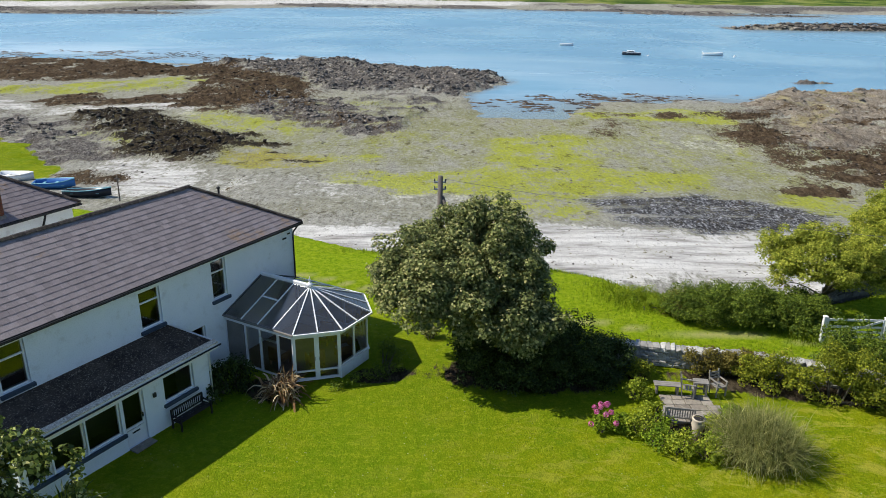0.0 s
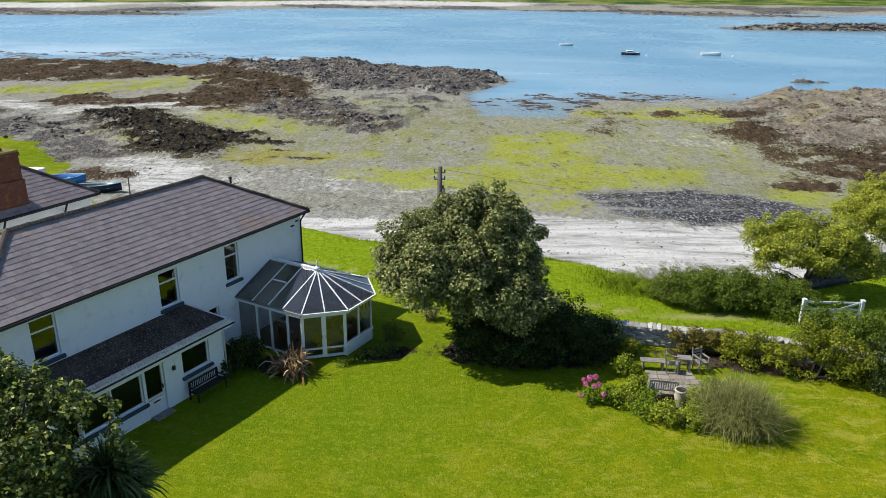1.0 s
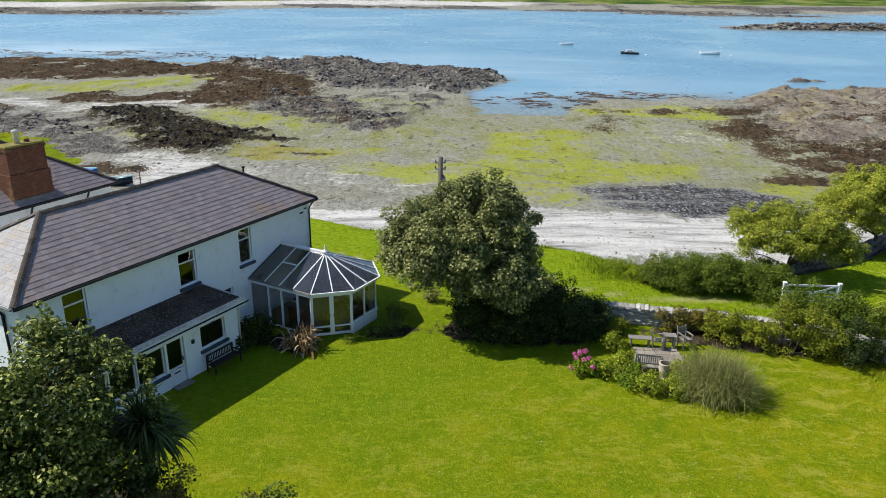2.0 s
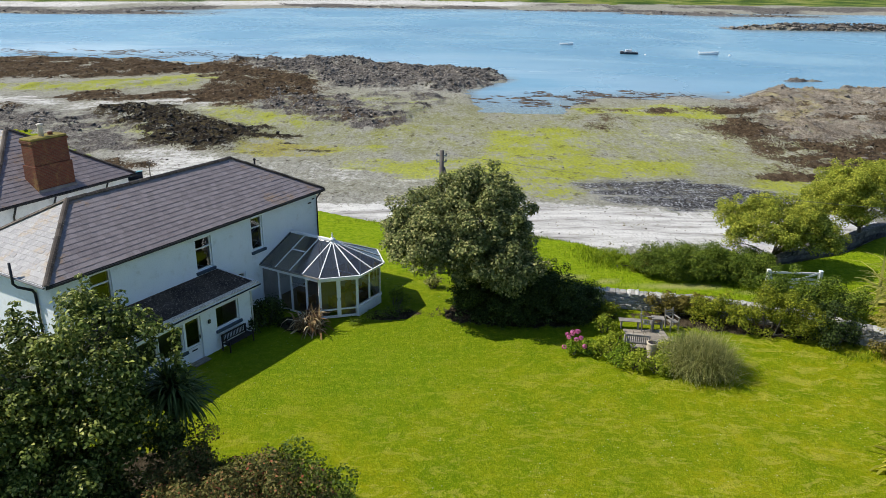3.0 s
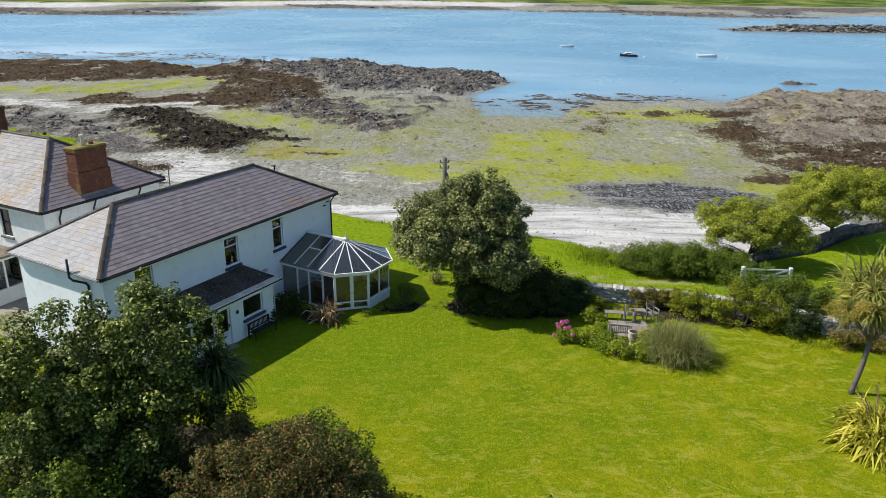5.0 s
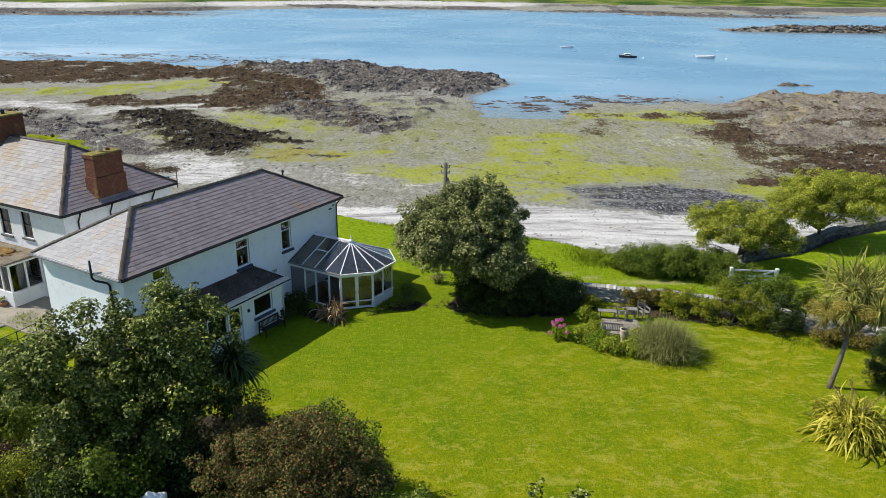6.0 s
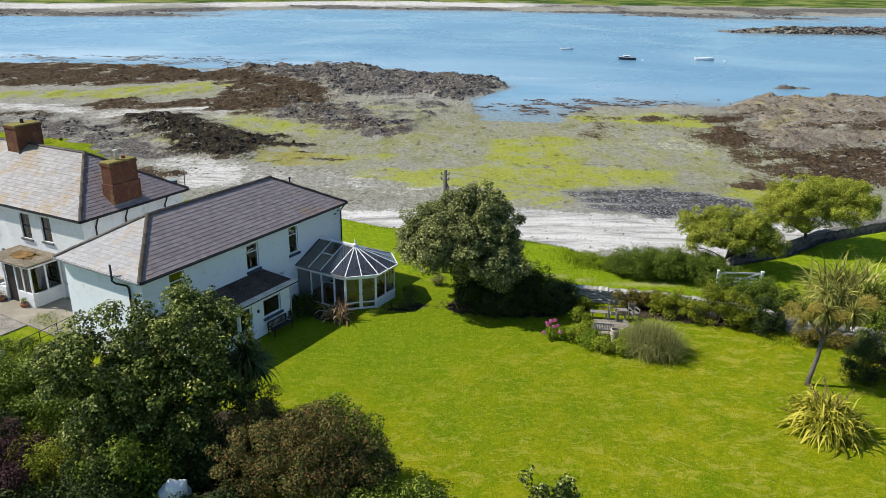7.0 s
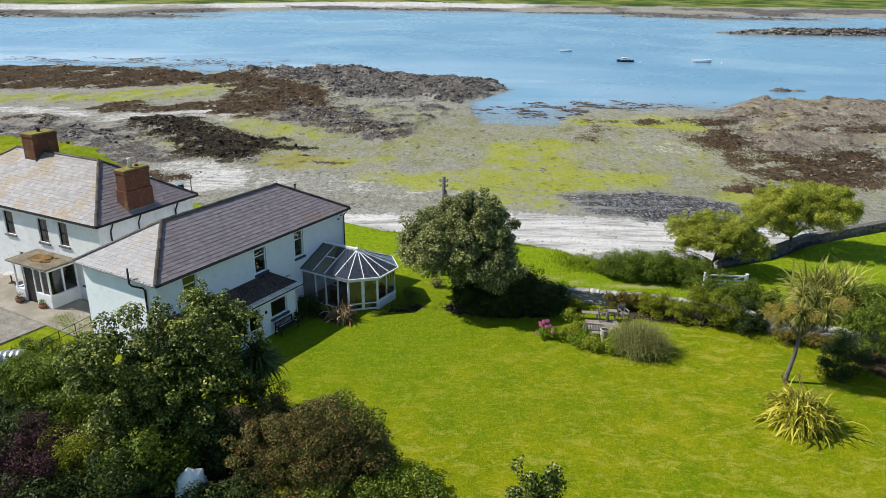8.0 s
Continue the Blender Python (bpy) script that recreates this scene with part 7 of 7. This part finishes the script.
def build_cover(m):
    c = thing("cold_frame_cover", m, "crumpled white plastic sheet over a garden frame", "cover")
    bm = bmesh.new()
    bmesh.ops.create_icosphere(bm, subdivisions=4, radius=1.0)
    for v in bm.verts:
        k = 1 + 0.25 * noise.noise(v.co * 1.7) + 0.05 * noise.noise(v.co * 5)
        k += 0.12 * abs(noise.noise(v.co * 3.1))
        v.co = Vector((v.co.x * 0.68 * k, v.co.y * 0.58 * k, max(0, v.co.z * 1.3 * k)))
    part("sheet", bm, M_sheet, c, "", True)
    return c


build_cover(pose(-10.3, 5.25, 0))


def build_tank(m):
    t = thing("storage_tank", m, "grey ribbed metal tank lying beside the yard", "tank")
    bm = bmesh.new()
    prof = []
    for k in range(36):
        prof.append((0.50 + 0.035 * math.cos(k * 2 * math.pi / 4), -1.3 + 2.6 * k / 35))
    lathe(bm, prof, 20)
    bm.transform(Matrix.Translation((0, 0, 0.66)) @ pose(0, 0, 0, 0, 90, 0))
    part("drum", bm, M_metal, t, "", True)
    for x in (-0.8, 0.8):
        part("cradle", boxes(((x - 0.08, -0.45, 0), (x + 0.08, 0.45, 0.22))), M_concrete, t)
    return t


build_tank(pose(-24.6, 15.3, -0.25, 0, 0, 12))


def yard_table(m):
    t = thing("round_table", m, "round pale metal garden table in the yard", "table")
    part("tabletop", lathe(bmesh.new(), [(0.02, 0.70), (0.42, 0.70), (0.44, 0.715), (0.42, 0.73), (0.02, 0.735)], 24), M_cope, t)
    part("pedestal", lathe(bmesh.new(), [(0.25, 0.0), (0.22, 0.03), (0.05, 0.08), (0.04, 0.6), (0.1, 0.70)], 12), M_black, t)
    return t


yard_table(pose(-30.7, 26.6, 0.10))


# ---- boats ----
def hull_mesh(L, W, H, sheer=0.25, keel=0.0, sections=12, thick=0.05, transom=0.75):
    """An open hull along x, bow at +x, its keel line at z = keel, with inner and outer skins."""
    bm = bmesh.new()
    rings = []
    for skin in (0, 1):
        for i in range(sections + 1):
            f = i / sections
            w = W / 2 * (transom + (1 - transom) * math.sin(min(f * 2.2, 1) * math.pi / 2)) * (1 - max(0, (f - 0.5) / 0.5) ** 2.2)
            w = max(w - skin * thick, 0.012)
            top = keel + H + sheer * max(0, f - 0.3) ** 2 * 2
            low = keel + skin * thick * 1.5 + 0.28 * H * max(0, f - 0.72) / 0.28
            x = -L / 2 + L * f - (skin * thick if f > 0.9 else 0) + (skin * thick if f < 0.1 else 0)
            ring = [bm.verts.new((x, s * w * k, low + (top - low) * q)) for s, k, q in ((-1, 1.0, 1.0), (-1, 0.93, 0.5), (-1, 0.6, 0.12), (0, 0, 0), (1, 0.6, 0.12), (1, 0.93, 0.5), (1, 1.0, 1.0))]
            rings.append(ring)
    n = sections + 1
    for s in (0, 1):
        for i in range(sections):
            a, b = rings[s * n + i], rings[s * n + i + 1]
            for k in range(6):
                bm.faces.new((a[k], b[k], b[k + 1], a[k + 1]))
        bm.faces.new(rings[s * n])
    for i in range(sections):
        for k in (0, 6):
            bm.faces.new((rings[i][k], rings[i + 1][k], rings[n + i + 1][k], rings[n + i][k]))
    bm.faces.new((rings[0][0], rings[n][0], rings[n][6], rings[0][6]))
    bm.faces.new((rings[sections][0], rings[n + sections][0], rings[n + sections][6], rings[sections][6]))
    bmesh.ops.recalc_face_normals(bm, faces=bm.faces[:])
    return bm


def rowing_boat(m, hull_mat, inner_mat, label, L=4.6, W=1.6, H=0.75, motor=False, mooring=False):
    b = thing("boat", m, label, "boat")
    part("hull", hull_mesh(L, W, H), hull_mat, b, "", True)
    for f in (-0.28, 0.02, 0.25):
        ww = W * (0.40 if f > 0.2 else 0.45)
        part("thwart", boxes(((L * f - 0.12, -ww, H * 0.62), (L * f + 0.12, ww, H * 0.67))), inner_mat, b)
    bm = bmesh.new()
    for s in (-1, 1):
        pts = []
        for i in range(9):
            f = i / 8
            w = W / 2 * (0.75 + 0.25 * math.sin(min(f * 2.2, 1) * math.pi / 2)) * (1 - max(0, (f - 0.5) / 0.5) ** 2.2)
            pts.append((-L / 2 + L * f, s * max(w, 0.02), H + 0.25 * max(0, f - 0.3) ** 2 * 2 + 0.01))
        tube(bm, pts, 0.045, 6)
    part("gunwale", bm, inner_mat, b)
    if motor:
        part("outboard_motor", boxes(((-L / 2 - 0.3, -0.14, H * 0.5), (-L / 2 - 0.02, 0.14, H + 0.45)), ((-L / 2 - 0.2, -0.05, -0.1), (-L / 2 - 0.08, 0.05, H * 0.5)), bevel=0.04), M_boat_white, b)
    return b


def cabin_boat(m, label):
    b = thing("boat", m, label, "boat")
    part("hull", hull_mesh(6.6, 2.2, 1.15, 0.35), M_boat_navy, b, "dark navy hull", True)
    part("deck", boxes(((-0.4, -0.92, 1.0), (2.0, 0.92, 1.06)), ((-2.9, -0.85, 0.55), (-0.4, 0.85, 0.6))), M_boat_white, b)
    cab = part("cabin", boxes(((-1.0, -0.75, 1.06), (1.5, 0.75, 1.95)), bevel=0.14), M_boat_white, b, "white cabin")
    for s in (-1, 1):
        part("window", boxes(((-0.7, s * 0.752 - 0.004, 1.42), (1.1, s * 0.752 + 0.004, 1.74))), M_black, cab)
    part("windscreen", boxes(((1.498, -0.55, 1.42), (1.506, 0.55, 1.76))), M_black, cab)
    bm = bmesh.new()
    for s in (-1, 1):
        tube(bm, [(-3.2, s * 0.84, 1.19), (0.0, s * 1.1, 1.21), (1.6, s * 0.9, 1.38), (3.2, s * 0.06, 1.55)], 0.05, 6)
    part("rubbing_strake", bm, M_boat_white, b)
    part("mast", tube(bmesh.new(), [(-0.8, 0, 1.9), (-0.8, 0, 2.9)], 0.03, 6), M_metal, b)
    return b


rowing_boat(pose(38.5, 270, SEA - 0.22, 0, 0, -4), M_boat_white, M_boat_white, "small white open boat afloat at its mooring", 4.8, 1.7, 0.85)
cabin_boat(pose(54.2, 235.5, SEA - 0.3, 0, 0, 175) @ Matrix.Scale(0.86, 4), "dark hulled motor boat with a white cabin afloat")
rowing_boat(pose(80.6, 238, SEA - 0.22, 0, 0, -6), M_boat_white, M_boat_white, "white open fishing boat with an outboard motor afloat", 6.2, 1.9, 0.95, True)


def buoy(m, label, mat):
    b = thing("mooring_buoy", m, label, "buoy")
    part("float", lathe(bmesh.new(), [(0.05, -0.3), (0.28, -0.15), (0.35, 0.05), (0.28, 0.25), (0.08, 0.36)], 12), mat, b, "", True)
    part("ring", lathe(bmesh.new(), [(0.07, 0.36), (0.09, 0.40), (0.05, 0.46)], 8), M_metal, b)


buoy(pose(58.9, 233.0, SEA), "small white mooring buoy afloat", M_boat_white)
buoy(pose(86.4, 235.0, SEA), "small white mooring buoy afloat", M_boat_white)


def on_shore(x, y):
    return float(ground_height(np.array([x]), np.array([y]))[0])


rowing_boat(pose(-37.0, 60.9, on_shore(-37.0, 60.9) - 0.04, 4, 0, 8), M_boat_blue, M_boat_teal, "blue open boat drawn up on the beach", 3.6, 1.5, 0.7)
rowing_boat(pose(-32.2, 57.4, on_shore(-32.2, 57.4) - 0.04, -5, 0, 4), M_boat_navy, M_boat_teal, "dark boat with turquoise rails drawn up on the beach", 4.0, 1.5, 0.65)
rowing_boat(pose(-42.8, 64.6, on_shore(-42.8, 64.6) - 0.04, 3, 0, -6), M_boat_white, M_boat_white, "white upturned dinghy on the beach grass", 3.8, 1.5, 0.7)


def shore_post(m):
    p = thing("shore_post", m, "thin wooden marker post on the beach", "post")
    part("shaft", tube(bmesh.new(), [(0, 0, -0.3), (0.05, 0, 2.3)], [0.06, 0.045], 8), M_wood_pole, p)
    part("crosspiece", boxes(((-0.2, -0.03, 1.95), (0.25, 0.03, 2.05))), M_wood_pole, p)


shore_post(pose(-28.8, 56.0, on_shore(-28.8, 56.0)))


# ---- rocks and weed of the shore ----
def icosahedron():
    bm = bmesh.new()
    bmesh.ops.create_icosphere(bm, subdivisions=1, radius=1.0)
    v = np.array([p.co[:] for p in bm.verts])
    f = np.array([[q.index for q in p.verts] for p in bm.faces])
    bm.free()
    return v, f


ICO_V, ICO_F = icosahedron()


def scatter_rocks(name, field, box_, count, size, material, label, seed, flat=0.55, sink=0.35, lo=0.35):
    """Boulders strewn where field(x, y) is high, resting in the ground, as one object."""
    r = np.random.RandomState(seed)
    x, y = r.uniform(box_[0], box_[1], count * 6), r.uniform(box_[2], box_[3], count * 6)
    z = shore_zones(x, y)
    w = np.clip(field(z, x, y), 0, 1)
    keep = np.where(w * r.uniform(0.4, 1.0, len(x)) > lo)[0][:count]
    x, y = x[keep], y[keep]
    h = ground_height(x, y)
    n = len(x)
    s = size[0] + (size[1] - size[0]) * r.uniform(size=n) ** 4
    ang = r.uniform(0, 6.283, n)
    stretch = np.stack([r.uniform(0.9, 1.7, n), r.uniform(0.5, 1.0, n), flat * r.uniform(0.6, 1.3, n)], 1)
    base = ICO_V[None] * (1 + r.uniform(-0.42, 0.42, (n, len(ICO_V), 1))) * (stretch * s[:, None])[:, None, :]
    c, sn = np.cos(ang)[:, None], np.sin(ang)[:, None]
    tip, roll = r.normal(size=(n, 1)) * 0.14, r.normal(size=(n, 1)) * 0.16
    lift = base[:, :, 2] + base[:, :, 0] * tip + base[:, :, 1] * roll
    px = base[:, :, 0] * c - base[:, :, 1] * sn + x[:, None]
    py = base[:, :, 0] * sn + base[:, :, 1] * c + y[:, None]
    pz = lift + (h + s * flat * (0.5 - sink))[:, None]
    v = np.stack([px, py, pz], 2).reshape(-1, 3)
    f = (ICO_F[None] + (np.arange(n) * len(ICO_V))[:, None, None]).reshape(-1, 3)
    ob = new(name, raw_mesh(name, v, f, material))
    return tagged(ob, label, "rocks", kind="stuff")


scatter_rocks("shore_rocks", lambda z, x, y: np.maximum(0.85 * z["ridge"] * (0.4 + z["rock"]), 0.62 * z["rock"] * (z["right"] < 0.3)), (-90, 22, 90, 206), 15000, (0.05, 0.42), M_rock, "jagged grey rocks of the tidal ridge", 201, 0.6, 0.35)
scatter_rocks("black_rocks", lambda z, x, y: z["near"] * z["weed"], (-90, -10, 70, 130), 5500, (0.05, 0.34), M_blackrock, "wet black weed-hung rocks above the beach", 213, 0.6, 0.3)
scatter_rocks("weed_rocks", lambda z, x, y: z["weed"] * (z["near"] < 0.3), (-150, 20, 80, 200), 5500, (0.08, 0.36), M_weedrock, "boulders covered in dark brown seaweed", 202, 0.5)
scatter_rocks("weed_rocks", lambda z, x, y: z["weed"], (45, 130, 70, 160), 4500, (0.06, 0.30), M_weedrock, "boulders covered in dark brown seaweed", 203, 0.45)
scatter_rocks("pale_rocks", lambda z, x, y: z["right"], (40, 135, 75, 170), 6500, (0.06, 0.38), M_palerock, "weathered pale brown rocks of the shelf", 204, 0.45)
scatter_rocks("beach_stones", lambda z, x, y: 0.55 * (1 - z["grass"]) * (y < 60) + 0.3 * z["pale"], (-45, 45, 34, 78), 1600, (0.015, 0.10), M_rock, "loose grey stones scattered over the beach", 205, 0.6)
scatter_rocks("flat_stones", lambda z, x, y: 0.5 * (1 - z["grass"]), (-70, 60, 60, 128), 1800, (0.03, 0.18), M_rock, "dark stones scattered over the tidal flat", 206, 0.5)
scatter_rocks("islet_rocks", lambda z, x, y: z["islet"], (120, 330, 378, 420), 3500, (0.3, 1.3), M_rock, "low brown rocks of the islet", 207, 0.4)
scatter_rocks("coast_rocks", lambda z, x, y: np.maximum(z["far_rock"], 0.7 * z["rock"]), (-400, 320, 440, 680), 2500, (0.3, 1.5), M_rock, "dark rocks along the far coast", 208, 0.25)
scatter_rocks("skerry_rocks", lambda z, x, y: z["skerry"], (74, 104, 172, 186), 220, (0.15, 0.35), M_palerock, "small brown skerry in the water", 209, 0.25)


def floating_weed(box_, count, seed, field):
    """Dark weed that breaks the surface of the shallows."""
    r = np.random.RandomState(seed)
    x, y = r.uniform(box_[0], box_[1], count * 9), r.uniform(box_[2], box_[3], count * 9)
    h = ground_height(x, y)
    w = field(x, y) * ((h < SEA + 0.05) & (h > SEA - 2.5))
    keep = np.where(w * r.uniform(0.3, 1, len(x)) > 0.35)[0][:count]
    x, y = x[keep], y[keep]
    n, k = len(x), 9
    a = np.linspace(0, 2 * math.pi, k, endpoint=False)[None]
    L, W = r.uniform(0.25, 1.3, n)[:, None], r.uniform(0.25, 0.9, n)[:, None]
    wob = r.uniform(0.6, 1.25, (n, k))
    px, py = x[:, None] + L * np.cos(a) * wob, y[:, None] + W * np.sin(a) * wob
    top = np.full((n, k), SEA + 0.03)
    rim = np.stack([px, py, top - 0.05], 2)
    mid = np.stack([x, y, np.full(n, SEA + 0.07)], 1)[:, None]
    v = np.concatenate([rim, mid], 1).reshape(-1, 3)
    f = np.concatenate([np.stack([np.full(n, 0) + np.arange(n) * (k + 1) + i, np.arange(n) * (k + 1) + (i + 1) % k, np.arange(n) * (k + 1) + k], 1) for i in range(k)])
    ob = new("floating_weed", raw_mesh("floating_weed", v, f, M_weedrock))
    return tagged(ob, "dark seaweed breaking the surface of the shallows", "seaweed", kind="stuff")


floating_weed((0, 75, 112, 172), 1100, 211, lambda x, y: blob(x, y, 27, 135, 24, 12, 12) * np.clip(0.55 + 1.1 * waves(x, y, 9, 21), 0, 1))
floating_weed((-170, -30, 190, 240), 700, 212, lambda x, y: blob(x, y, -95, 214, 55, 14, -3) * np.clip(0.5 + 1.2 * waves(x, y, 24, 22), 0, 1))


# ---- long grass along the bank ----
def long_grass(name, spots, count, length, material, label, seed):
    r = np.random.RandomState(seed)

    pick = r.randint(len(spots), size=count)
    sp = np.array(spots)[pick]
    px, py = sp[:, 0] + r.normal(size=count) * sp[:, 2], sp[:, 1] + r.normal(size=count) * sp[:, 3]
    py = np.minimum(py, land_edge(px) - 0.15)
    roots = np.stack([px, py, ground_height(px, py) - 0.03], 1)
    ob = new(name, blade_mesh(name, roots, count, length, 0.035, r, (50, 88), 0.7, 3, material))
    return tagged(ob, label, "grass", kind="stuff")


long_grass("long_grass", [(8.8, 33.6, 0.7, 1.2), (9.8, 32.6, 0.8, 0.9), (11, 33, 1.2, 0.5), (14, 33.2, 2, 0.4), (17.5, 28.6, 0.9, 0.4), (5, 37.2, 2, 0.3), (-2, 39.6, 3, 0.4), (21.0, 20.7, 1.6, 0.4)], 8000, 0.26, L_grass, "long green grass along the bank above the beach", 221)
long_grass("meadow_grass", [(2, 31, 5, 2.2), (9, 29.5, 4, 1.2), (-4, 34, 3, 2), (14, 27.3, 4, 0.5), (22, 28.5, 3, 1.6), (24, 33, 2, 2), (5, 34.5, 4, 1.2)], 9000, 0.14, L_grass, "rough green meadow grass between wall and beach", 222)
